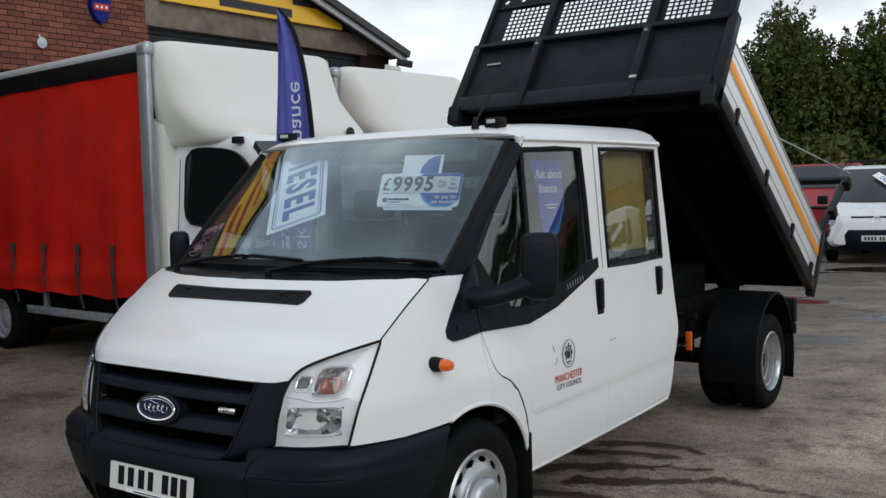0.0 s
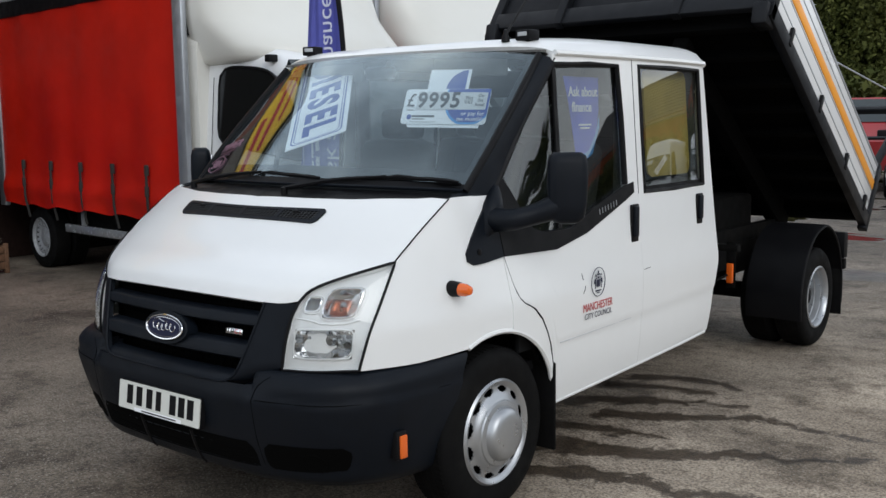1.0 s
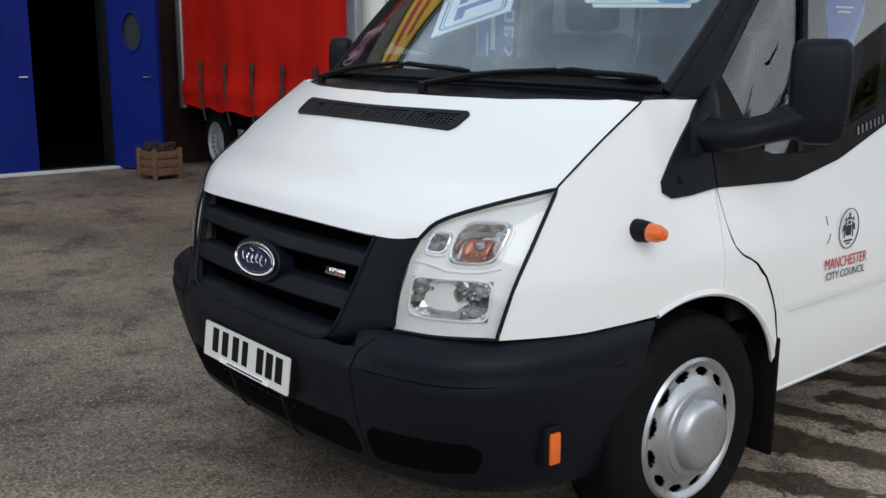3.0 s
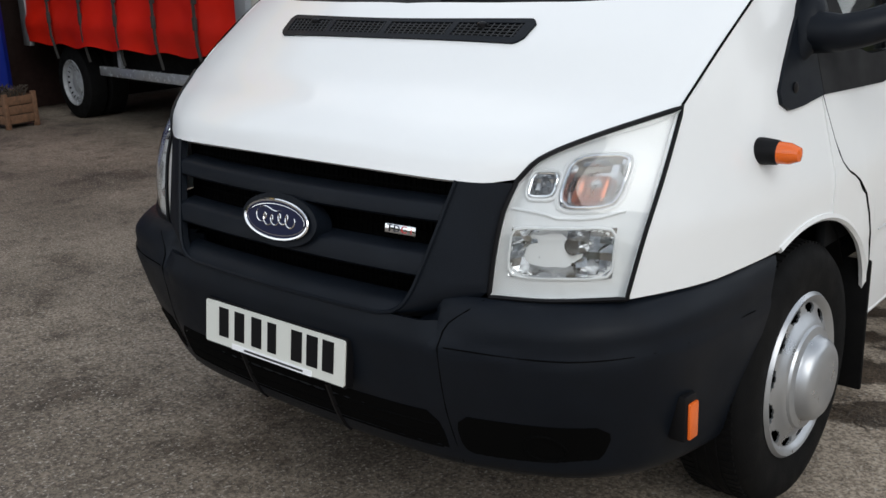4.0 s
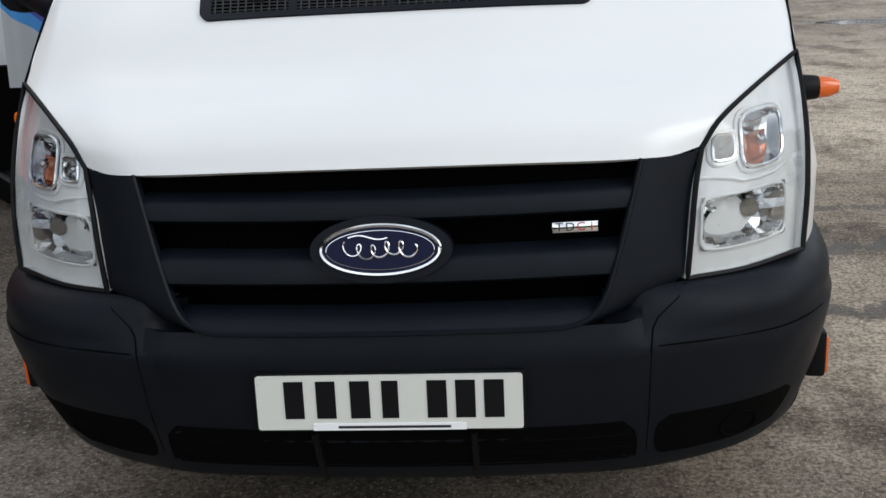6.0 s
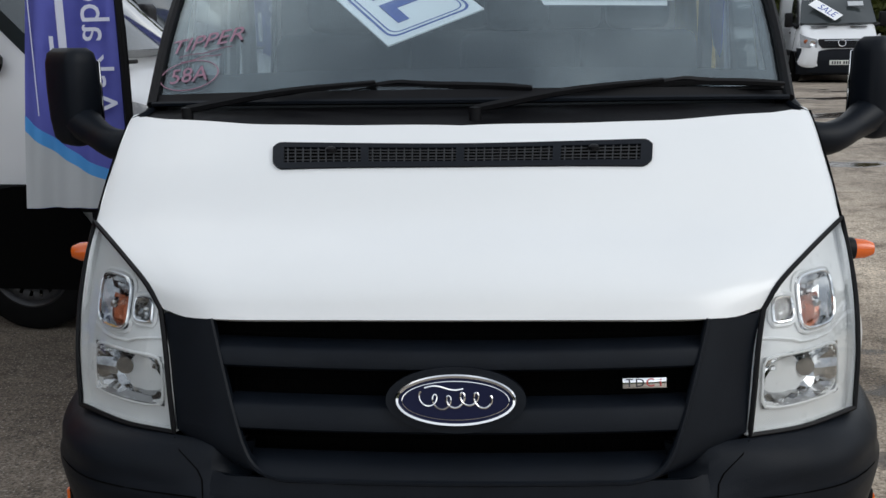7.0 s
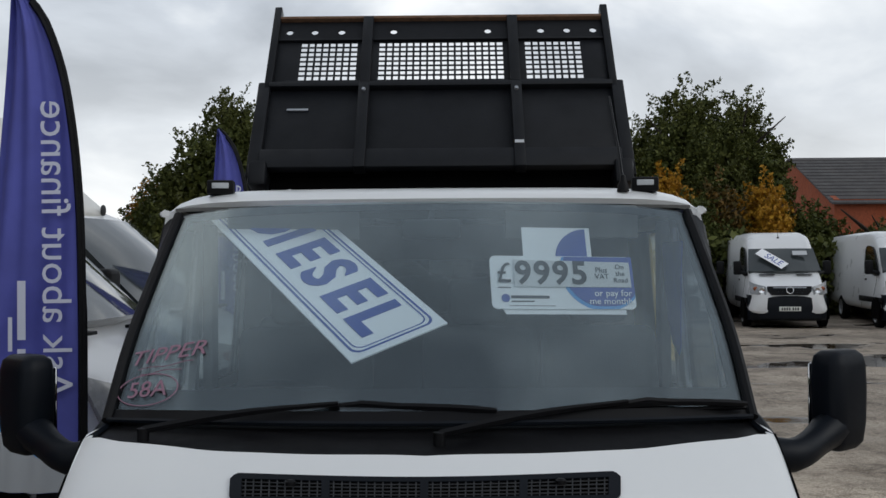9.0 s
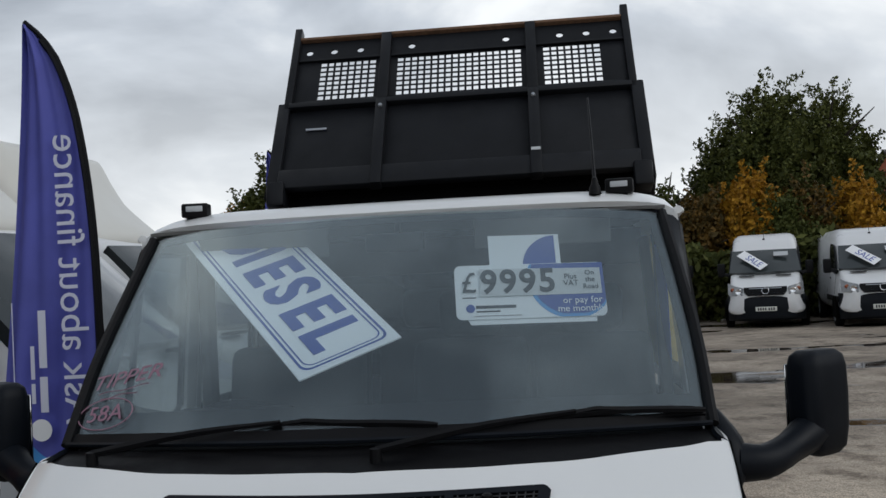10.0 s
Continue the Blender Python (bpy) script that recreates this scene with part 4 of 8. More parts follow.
# front wings
arch = lambda y: WHEEL_Z + math.sqrt(max(ARCH_R ** 2 - (y - WHEEL_Y) ** 2, 0.0))
bumper_top = lerp_table([(0.26, 0.716), (0.5, 0.712), (0.75, 0.722)])
wing_top = smooth_table([(0.262, 0.720), (0.30, 0.84), (0.365, 0.965), (0.455, 1.092), (0.60, 1.200), (0.757, 1.300), (0.80, 1.305), (1.02, 1.300)])
door_edge = smooth_table([(1.020, 1.06), (1.035, 0.98), (1.06, 0.895), (1.10, 0.852), (1.16, 0.825), (1.23, 0.745), (1.29, 0.62), (1.325, 0.48), (1.338, 0.37)])
for s in (1, -1):
    sx = lambda y, z: s * side_x(y, z)
    ys = list(np.linspace(0.266, 1.018, 44))
    g = ruled(lambda y: bumper_top(y) if y < 0.745 else arch(y), wing_top, sx, ys, 20)
    bm = sheet(B(), g, 0.014, flip=s < 0)
    ys2 = list(np.linspace(1.018, 1.332, 26))
    # the lip of the wheel arch stands proud
    g2 = ruled(lambda y: arch(y), lambda y: max(door_edge(y) - 0.004, arch(y) + 0.004), lambda y, z: s * (side_x(y, z) + 0.004), ys2, 6)
    sheet(bm, g2, 0.02, flip=s < 0)
    wing = part("wing", bm, WHITE, VAN, smooth=35)
    b = B()
    tube(b, [(s * (side_x(y, arch(y)) - 0.004), y, arch(y)) for y in np.linspace(0.752, 1.332, 30)], 0.011, 6)
    part("arch_lip", b, WHITE, wing)
    # wheel house
    b = B()
    rows = []
    for a in np.linspace(-25, 158, 24):
        c = radians(a)
        rows.append([Vector((s * x, WHEEL_Y + (ARCH_R + 0.012) * math.cos(c), max(0.20, WHEEL_Z + (ARCH_R + 0.012) * math.sin(c)))) for x in (0.50, 0.65, 0.80, 0.915)])
    sheet(b, rows, 0.008)
    span(b, (s * 0.49 - 0.01, 0.5, 0.25), (s * 0.49 + 0.01, 1.4, 0.9))
    part("wheel_house", b, UNDER, wing)
    # mud flap behind the wheel
    b = B()
    span(b, (s * 0.885 - 0.105, 1.306, 0.17), (s * 0.885 + 0.105, 1.322, 0.56), 0.006)
    part("mud_flap", b, RUBBER, wing)
    # side repeater on its base
    b = B()
    lathe(b, [(0, 0.030), (0.03, 0.031), (0.062, 0.028), (0.066, 0.026)], (s * (side_x(0.68, 0.965) - 0.022), 0.69, 0.965), "x", 18, s)
    rep = part("side_repeater", b, BLACK, wing)
    b = B()
    lathe(b, [(0.064, 0.026), (0.092, 0.024), (0.112, 0.016), (0.117, 0.0)], (s * (side_x(0.68, 0.965) - 0.022), 0.69, 0.965), "x", 18, s)
    part("repeater_lens", b, AMBER, rep, "amber lens")

# doors
for s in (1, -1):
    b = B()
    ys_ = [1.020, 1.028, 1.045, 1.07, 1.10, 1.13, 1.17, 1.21, 1.25, 1.28, 1.31, 1.328, 1.336]
    tube(b, [(s * (side_x(y, door_edge(y)) + 0.0025), y, door_edge(y)) for y in ys_], [0.0022] * 5 + [0.003, 0.0045, 0.005, 0.0045, 0.004, 0.003, 0.0022, 0.0022], 5)
    part("door_seam", b, DARK, VAN)
    b = B()
    tube(b, [(s * (side_x(2.104, z) + 0.0005), 2.104, z) for z in np.linspace(1.24, 1.89, 10)], 0.0014, 5)
    part("door_seam", b, DARK, VAN)
sill = lerp_table([(1.33, 0.372), (3.1, 0.425)])
belt_black = lerp_table([(0.80, 1.035), (1.02, 1.050), (1.37, 1.045), (1.62, 1.095), (1.97, 1.215), (2.08, 1.255)])
for s in (1, -1):
    sx = lambda y, z: s * side_x(y, z)
    fl = s < 0
    # front door skin up to the belt
    ys = list(np.linspace(1.026, 2.1042, 50))
    g = ruled(lambda y: door_edge(y) if y < 1.335 else sill(y), lambda y: belt_black(y) + 0.02, sx, ys, 40)
    door = part("front_door", sheet(B(), g, 0.02, flip=fl), WHITE, VAN, smooth=30)
    # the black corner panel under the window and down over the wing
    tri_low = lerp_table([(0.795, 1.055), (0.83, 1.036), (0.9, 1.038), (1.02, 1.050), (1.37, 1.045), (1.62, 1.095), (1.97, 1.215), (2.06, 1.25)])
    tri_top = lerp_table([(0.795, 1.085), (0.84, 1.14), (0.90, 1.20), (1.005, 1.296), (1.10, 1.37), (1.14, 1.30), (1.22, 1.15), (1.30, 1.125), (1.5, 1.125), (1.66, 1.19), (1.97, 1.285), (2.06, 1.30)])
    ys = list(np.linspace(0.795, 1.016, 14))
    b = sheet(B(), ruled(tri_low, tri_top, sx, ys, 6), 0.012, lift=0.009, flip=fl)
    part("corner_panel", b, BUMPER, VAN, "black plastic corner panel")
    ys = list(np.linspace(1.026, 2.055, 40))
    b = sheet(B(), ruled(tri_low, tri_top, sx, ys, 6), 0.012, lift=0.005, flip=fl)
    blackp = part("window_surround", b, BLACK, door, "black plastic window surround")
    b = B()
    lathe(b, [(0, 0.014), (0.004, 0.014), (0.006, 0.010), (0.006, 0.0)], (s * (side_x(0.87, 1.085) + 0.008), 0.87, 1.085), "x", 14, s)
    part("panel_plug", b, BLACK, door)
    # window glass
    gl_low = lerp_table([(1.06, 1.33), (1.10, 1.30), (1.20, 1.15), (1.26, 1.13), (1.5, 1.125), (1.66, 1.19), (1.95, 1.275), (2.0, 1.29)])
    gl_top = lerp_table([(1.06, 1.345), (1.49, 1.835), (2.0, 1.850)])
    ys = list(np.linspace(1.07, 1.985, 30))
    glass = part("window_glass", sheet(B(), ruled(gl_low, gl_top, lambda y, z: s * (side_x(y, z) - 0.016), ys, 8), 0.004, flip=fl), SIDE_GLASS, door, "tinted window glass")
    glass.visible_shadow = False
    # division bar and black frame round the window
    b = B()
    tube(b, [(s * (side_x(y, z) - 0.006), y, z) for y, z in ((1.420, 1.13), (1.462, 1.45), (1.490, 1.83))], 0.012, 6)
    tube(b, [(s * (side_x(y, z) - 0.006), y, z) for y, z in ((1.065, 1.33), (1.27, 1.59), (1.488, 1.840), (1.75, 1.848), (1.975, 1.848), (1.988, 1.60), (1.990, 1.29))], 0.014, 6)
    part("window_frame", b, BLACK, door)
    # white door frame behind and over the window
    fr = lambda a, bb, lo, hi: sheet(B(), ruled(lo, hi, sx, list(np.linspace(a, bb, 10)), 8), 0.03, flip=fl)
    part("door_pillar", fr(1.992, 2.100, lambda y: belt_black(y) + 0.02, lambda y: 1.895), WHITE, door)
    top_hi = lerp_table([(1.46, 1.885), (2.0, 1.895)])
    part("door_header", fr(1.485, 1.992, lambda y: 1.852, top_hi), WHITE, door)
    # handle in its recess
    b = B()
    hy, hz = 2.045, 1.10
    box(b, (s * (side_x(hy, hz) + 0.002), hy, hz), (0.012, 0.075, 0.185), 0.006)
    hd = part("handle_recess", b, BLACK, door)
    b = B()
    box(b, (s * (side_x(hy, hz) + 0.014), hy - 0.004, hz + 0.01), (0.020, 0.038, 0.150), 0.008, seg=3)
    part("door_handle", b, BUMPER, hd, "black door handle")
    # rear door
    cab_back = lerp_table([(0.4, 2.935), (0.66, 2.985), (0.80, 3.03), (0.95, 3.02), (1.3, 2.985), (1.9, 2.93)])

    def rear_grid(lo, hi, y0, y1, nu=20, nv=12, out=0.0):
        g = []
        for j in range(nv + 1):
            z = lo + (hi - lo) * j / nv
            ye = cab_back(z) if y1 is None else y1
            g.append([Vector((s * (side_x(y0 + (ye - y0) * i / nu, z) + out), y0 + (ye - y0) * i / nu, z if j else (sill(y0 + (ye - y0) * i / nu) if lo < 0.5 else z))) for i in range(nu + 1)])
        return g

    rdoor = part("rear_door", sheet(B(), rear_grid(0.40, 1.236, 2.1052, None, 20, 36), 0.02, flip=fl), WHITE, VAN, smooth=30)
    part("rear_door_pillar", sheet(B(), rear_grid(1.236, 1.895, 2.108, 2.160, 3, 8), 0.03, flip=fl), WHITE, rdoor)
    part("rear_corner", sheet(B(), rear_grid(1.236, 1.895, 2.862, None, 6, 8), 0.03, flip=fl), WHITE, rdoor)
    part("rear_door_header", sheet(B(), rear_grid(1.858, 1.895, 2.160, 2.862, 8, 3), 0.03, flip=fl), WHITE, rdoor)
    gl = part("rear_window_glass", sheet(B(), rear_grid(1.240, 1.860, 2.158, 2.866, 10, 6, -0.012), 0.004, flip=fl), SIDE_GLASS, rdoor, "tinted window glass")
    gl.visible_shadow = False
    b = B()
    loop = [(2.165, 1.245), (2.50, 1.243), (2.857, 1.245), (2.857, 1.55), (2.857, 1.853), (2.50, 1.855), (2.165, 1.853), (2.165, 1.55)]
    tube(b, [(s * (side_x(y, z) - 0.003), y, z) for y, z in loop], 0.013, 6, closed=True)
    part("rear_window_seal", b, BLACK, rdoor)
    b = B()
    sheet(b, rear_grid(1.245, 1.270, 2.165, 2.857, 8, 2, -0.009), 0.002, flip=fl)
    part("window_tape", b, BLACK, rdoor)
    b = B()
    hy, hz = 2.785, 1.115
    box(b, (s * (side_x(hy, hz) + 0.002), hy, hz), (0.012, 0.075, 0.165), 0.006)
    hd = part("handle_recess", b, BLACK, rdoor)
    b = B()
    box(b, (s * (side_x(hy, hz) + 0.014), hy - 0.004, hz + 0.01), (0.020, 0.038, 0.130), 0.008, seg=3)
    part("door_handle", b, BUMPER, hd, "black door handle")
    # grey line that draws the shade of the pressed line along both doors
    b = B()
    tube(b, [(s * (side_x(y, 0.645) - 0.001), y, 0.640 + 0.012 * (y - 1.4)) for y in np.linspace(1.36, 2.97, 20)], 0.0022, 5)
    part("door_crease", b, GREY_CARD, rdoor)
    if s > 0:
        # short scratches in the paint
        for pts in (((2.115, 0.868), (2.18, 0.872)), ((1.540, 0.92), (1.548, 0.89)), ((1.562, 0.862), (1.553, 0.845), (1.540, 0.830))):
            b = B()
            tube(b, [(side_x(y, z) + 0.0008, y, z) for y, z in pts], 0.0016, 4)
            part("paint_scratch", b, GREY_INK, rdoor)
    b = B()
    tube(b, [(s * (side_x(y, sill(y)) - 0.010), y, sill(y) - 0.004) for y in np.linspace(1.36, 2.92, 12)], 0.012, 8)
    part("sill", b, WHITE, VAN)
    # upright body post between the doors, behind the seam
    b = B()
    span(b, (s * 0.90 - 0.03, 2.06, 0.45), (s * 0.90 + 0.03, 2.15, 1.2))
    part("body_post", b, DARK, VAN)

# roof, lofted with rounded sides
zc = smooth_table([(1.37, 1.925), (1.42, 1.950), (1.55, 1.972), (2.0, 1.992), (2.7, 1.998), (2.90, 1.998), (2.945, 1.990), (2.968, 1.955)])
rows = []
for y in [1.375, 1.40, 1.44, 1.5, 1.58, 1.7, 1.9, 2.1, 2.3, 2.5, 2.7, 2.82, 2.90, 2.935, 2.955, 2.968]:
    row = []
    for i in range(41):
        u = -1 + i / 20
        yy = y + (0.135 * abs(u) ** 2.2) * max(0.0, 1 - (y - 1.375) / 0.5)
        ze = 1.888
        e = side_x(yy, 1.89) + 0.006
        w = u * e
        row.append(Vector((w, yy, ze + (zc(y) - ze) * (1 - abs(u) ** 9) ** 0.6)))
    rows.append(row)
part("roof", sheet(B(), rows, 0.02), WHITE, VAN, smooth=45)
for s in (1, -1):
    b = B()
    tube(b, [(s * (side_x(y, 1.89) + 0.004), y, 1.892) for y in np.linspace(1.50, 2.93, 14)], 0.014, 6)
    lathe(b, [(0, 0.0), (0.006, 0.008), (0.014, 0.009), (0.018, 0.0)], (s * 0.866, 1.508, 1.890), "x", 10, s)
    part("roof_gutter", b, WHITE, VAN)

# windscreen, pillars, cowl
SCR_LOW = both([(0, 0.712, 1.335), (0.3, 0.725, 1.335), (0.6, 0.795, 1.330), (0.835, 0.885, 1.322)])
SCR_TOP = both([(0, 1.372, 1.918), (0.3, 1.380, 1.915), (0.6, 1.410, 1.905), (0.805, 1.462, 1.884)])
SCR_SIDE = [(0.835, 0.885, 1.322), (0.838, 1.07, 1.51), (0.825, 1.27, 1.70), (0.805, 1.462, 1.884)]
SCREEN = coons(SCR_LOW, SCR_TOP, mirror(SCR_SIDE), SCR_SIDE, 40, 24, 0.026, (0, -0.62, 0.78))
screen = part("windscreen", sheet(B(), SCREEN, 0.005), SCREEN_GLASS, VAN, "windscreen glass", smooth=60)
screen.visible_shadow = False
fb = sheet(B(), SCREEN, 0.002, keep=lambda j, i: j < 3 or i < 1 or i > 38 or j > 22, lift=-0.007)
part("screen_border", fb, BLACK, VAN)
foot = sheet(B(), SCREEN, 0.003, keep=lambda j, i: j < 1, lift=0.003)
part("screen_foot", foot, BLACK, VAN, "black strip along the foot of the windscreen")
b = B()
cow = coons(HOOD_EDGE, SCR_LOW, [HOOD_EDGE[0], SCR_LOW[0]], [HOOD_EDGE[-1], SCR_LOW[-1]], 40, 6, -0.014)
sheet(b, cow, 0.01, lift=-0.013)
cowl = part("cowl", b, BLACK, VAN)
b = B()
tube(b, [p + Vector((0, -0.012, 0.004)) for p in spline(SCR_LOW, 40)], 0.007, 6)
part("cowl_seal", b, BUMPER, cowl)
for s in (1, -1):
    fix = (lambda p: p) if s > 0 else mirror
    inn = fix(SCR_SIDE)
    out = fix([(side_x(1.02, 1.30) + 0.006, 1.015, 1.300), (side_x(1.17, 1.48) + 0.004, 1.17, 1.475), (side_x(1.33, 1.66) + 0.004, 1.33, 1.660), (side_x(1.495, 1.86) + 0.004, 1.500, 1.868)])
    g = coons([inn[0], out[0]], [inn[-1], out[-1]], inn, out, 6, 18, 0.016, (0.6 * s, -0.6, 0.5))
    part("a_pillar", sheet(B(), g, 0.03, flip=s < 0), BUMPER, VAN, "black plastic windscreen pillar")
    # black rubber edge between glass and pillar
    b = B()
    tube(b, spline([Vector(p) + Vector((s * 0.004, -0.004, 0.0)) for p in inn], 16), 0.015, 8)
    part("screen_edge", b, BLACK, VAN)
    # corner of the wing between bonnet end and pillar foot
    g = coons(fix([(0.853, 0.757, 1.300), (side_x(0.9, 1.302), 0.90, 1.302), (side_x(1.018, 1.30), 1.018, 1.300)]), fix([(0.835, 0.800, 1.312), (0.835, 0.86, 1.318), (side_x(1.018, 1.30) - 0.005, 1.02, 1.312)]),
              fix([(0.853, 0.757, 1.300), (0.835, 0.800, 1.312)]), fix([(side_x(1.018, 1.30), 1.018, 1.300), (side_x(1.018, 1.30) - 0.005, 1.02, 1.312)]), 8, 3)
    part("pillar_foot", sheet(B(), g, 0.012, flip=s < 0), BUMPER, VAN)


# wipers
def wiper(pivot, elbow, tip0, tip1):
    b = B()
    p, e = Vector(pivot), Vector(elbow)
    tube(b, spline([p, p.lerp(e, 0.5) + Vector((0, -0.004, 0.010)), e], 8), [0.010, 0.011, 0.011, 0.010, 0.009, 0.008, 0.007, 0.006], 6)
    lathe(b, [(-0.03, 0.015), (0.004, 0.015), (0.008, 0.0)], p, "z", 12)
    arm = part("wiper_arm", b, BLACK, VAN, "black wiper arm")
    b = B()
    a, c = Vector(tip0), Vector(tip1)
    line = [a.lerp(c, t) + Vector((0, 0.010, 0.004 * math.sin(math.pi * t) - 0.006)) for t in np.linspace(0, 1, 13)]
    spine = [a.lerp(c, t) + Vector((0, -0.002, 0.004 + 0.016 * math.sin(math.pi * t))) for t in np.linspace(0, 1, 13)]
    tube(b, line, 0.007, 5)
    tube(b, spine, [0.006] + [0.0095] * 11 + [0.006], 6)
    mid = a.lerp(c, 0.5) + Vector((0, -0.006, 0.030))
    tube(b, [a.lerp(c, 0.30) + Vector((0, -0.002, 0.018)), mid, a.lerp(c, 0.70) + Vector((0, -0.002, 0.018))], 0.007, 5)
    part("wiper_blade", b, BLACK, arm)


wiper((-0.70, 0.735, 1.322), (-0.22, 0.745, 1.383), (-0.49, 0.780, 1.345), (0.17, 0.735, 1.362))
wiper((0.03, 0.655, 1.322), (0.50, 0.790, 1.378), (0.28, 0.755, 1.345), (0.82, 0.868, 1.356))


# ---- wheels ----
def tyre(bm, c, r, w, s):
    prof = [(-w / 2 + 0.01, r - 0.135), (-w / 2, r - 0.10), (-w / 2 - 0.004, r - 0.06), (-w / 2 + 0.004, r - 0.022), (-w / 2 + 0.022, r - 0.004), (-w / 2 + 0.05, r), (0, r + 0.002),
            (w / 2 - 0.05, r), (w / 2 - 0.022, r - 0.004), (w / 2 - 0.004, r - 0.022), (w / 2 + 0.004, r - 0.06), (w / 2, r - 0.10), (w / 2 - 0.01, r - 0.135)]
    lathe(bm, prof, c, "x", 56, s, caps=False)
    for k in range(90):
        a = 2 * math.pi * k / 90
        for side in (-1, 1):
            m = Matrix.Translation(c) @ Matrix.Rotation(a, 4, "X")
            box(bm, (side * (w / 2 - 0.046), 0, r - 0.004), (0.034, 0.013, 0.012), 0, m)
    for gx in (-0.03, 0.0, 0.03):
        lathe(bm, [(gx - 0.004, r + 0.001), (gx - 0.004, r + 0.0045), (gx + 0.004, r + 0.0045), (gx + 0.004, r + 0.001)], c, "x", 56, s, caps=False)


def disc_grid(prof, c, s, n=60):
    rows = []
    for h, r in prof:
        rows.append([Vector((c[0] + s * h, c[1] + r * math.cos(2 * math.pi * a / n), c[2] + r * math.sin(2 * math.pi * a / n))) for a in range(n + 1)])
    return rows


def front_wheel(c, s, parent, mat=SILVER, holes=12):
    wheel = part("wheel", lathe(B(), [(-0.09, 0.0), (-0.09, 0.19), (-0.08, 0.19), (-0.08, 0.0)], c, "x", 24, s), UNDER, parent)
    b = B()
    tyre(b, Vector(c), 0.343, 0.205, s)
    part("tyre", b, RUBBER, wheel, "black tyre")
    prof = [(0.094, 0.214), (0.101, 0.209), (0.098, 0.202), (0.090, 0.197), (0.087, 0.192), (0.0865, 0.188), (0.087, 0.184), (0.088, 0.180), (0.0885, 0.176), (0.0895, 0.172), (0.0905, 0.168), (0.092, 0.164), (0.094, 0.160), (0.099, 0.152), (0.106, 0.144), (0.114, 0.132), (0.116, 0.118), (0.110, 0.108), (0.112, 0.100)]
    g = disc_grid(prof, c, s, 144)
    per = 144 // holes

    def solid(j, i):
        r = 0.5 * (prof[j][1] + prof[j + 1][1])
        return ((i % per + 0.5 - per / 2) / 3.7) ** 2 + ((r - 0.177) / 0.016) ** 2 > 1

    b = sheet(B(), g, 0.006, keep=solid, flip=s > 0)
    part("rim", b, mat, wheel, "silver steel rim", smooth=50)
    b = B()
    lathe(b, [(0.098, 0.134), (0.117, 0.137), (0.125, 0.132), (0.128, 0.122), (0.130, 0.113), (0.136, 0.110), (0.152, 0.105), (0.163, 0.091), (0.168, 0.066), (0.169, 0.0)], c, "x", 40, s)
    part("hub_cap", b, mat, wheel, "domed silver hub cap")
    return wheel


def rear_wheel(c, s, parent, mat=SILVER):
    wheel = part("wheel", lathe(B(), [(-0.10, 0.0), (-0.10, 0.19), (-0.09, 0.19), (-0.09, 0.0)], c, "x", 24, s), UNDER, parent)
    for dx in (0.0, -0.235):
        b = B()
        tyre(b, Vector((c[0] + s * dx, c[1], c[2])), 0.343, 0.20, s)
        part("tyre", b, RUBBER, wheel, "black tyre")
    g = disc_grid([(0.094, 0.215), (0.098, 0.208), (0.092, 0.199), (0.06, 0.196), (0.055, 0.186), (0.02, 0.180), (0.016, 0.172), (-0.03, 0.168), (-0.055, 0.150), (-0.06, 0.120), (-0.055, 0.095), (-0.03, 0.085), (-0.03, 0.0)], c, s)
    b = sheet(B(), g, 0.005, keep=lambda j, i: not (j == 8 and i % 6 in (0, 1)), flip=s > 0)
    part("rim", b, mat, wheel, "silver dished steel rim", smooth=50)
    return wheel


for s in (1, -1):
    front_wheel((s * 0.858, WHEEL_Y, WHEEL_Z), s, VAN)
    rear_wheel((s * 0.868, 4.745, 0.345), s, VAN)

# ---- door mirrors ----
for s in (1, -1):
    b = B()
    rings = []
    turn = Matrix.Translation((s * 1.158, 1.135, 0)) @ Matrix.Rotation(radians(36 * s), 4, "Z")
    for z, w, d in ((1.188, 0.05, 0.03), (1.196, 0.10, 0.065), (1.215, 0.135, 0.095), (1.27, 0.152, 0.108), (1.36, 0.160, 0.110), (1.43, 0.158, 0.104), (1.458, 0.146, 0.09), (1.472, 0.11, 0.06)):
        pts = round_rect(w, d, d * 0.34, 4)
        rings.append([b.verts.new(turn @ Vector((x, y, z))) for x, y in pts])
    for r0, r1 in zip(rings, rings[1:]):
        n = len(r0)
        for k in range(n):
            b.faces.new((r0[k], r0[(k + 1) % n], r1[(k + 1) % n], r1[k]))
    b.faces.new(rings[0])
    b.faces.new(rings[-1])
    mirror_head = part("door_mirror", b, BUMPER, VAN, "black plastic door mirror on an arm", smooth=50)
    b = B()
    tube(b, spline([(s * 0.915, 0.985, 1.205), (s * 0.98, 0.985, 1.205), (s * 1.06, 1.05, 1.228), (s * 1.13, 1.11, 1.26)], 10), [0.052, 0.048, 0.045, 0.044, 0.043, 0.042, 0.043, 0.046, 0.05, 0.05], 12)
    part("mirror_arm", b, BUMPER, mirror_head)
    b = B()
    span(b, (-0.064, 0.050, 1.235), (0.064, 0.057, 1.435), 0.004, turn)
    part("mirror_glass", b, CHROME, mirror_head)
    b = B()
    tube(b, spline([(s * (side_x(0.93, 1.2) + 0.002), 0.94, 1.14), (s * (side_x(0.98, 1.2) + 0.006), 0.98, 1.21), (s * (side_x(1.06, 1.33)), 1.055, 1.33)], 8), [0.02, 0.035, 0.045, 0.05, 0.048, 0.04, 0.03, 0.018], 10)
    part("mirror_foot", b, BUMPER, mirror_head)

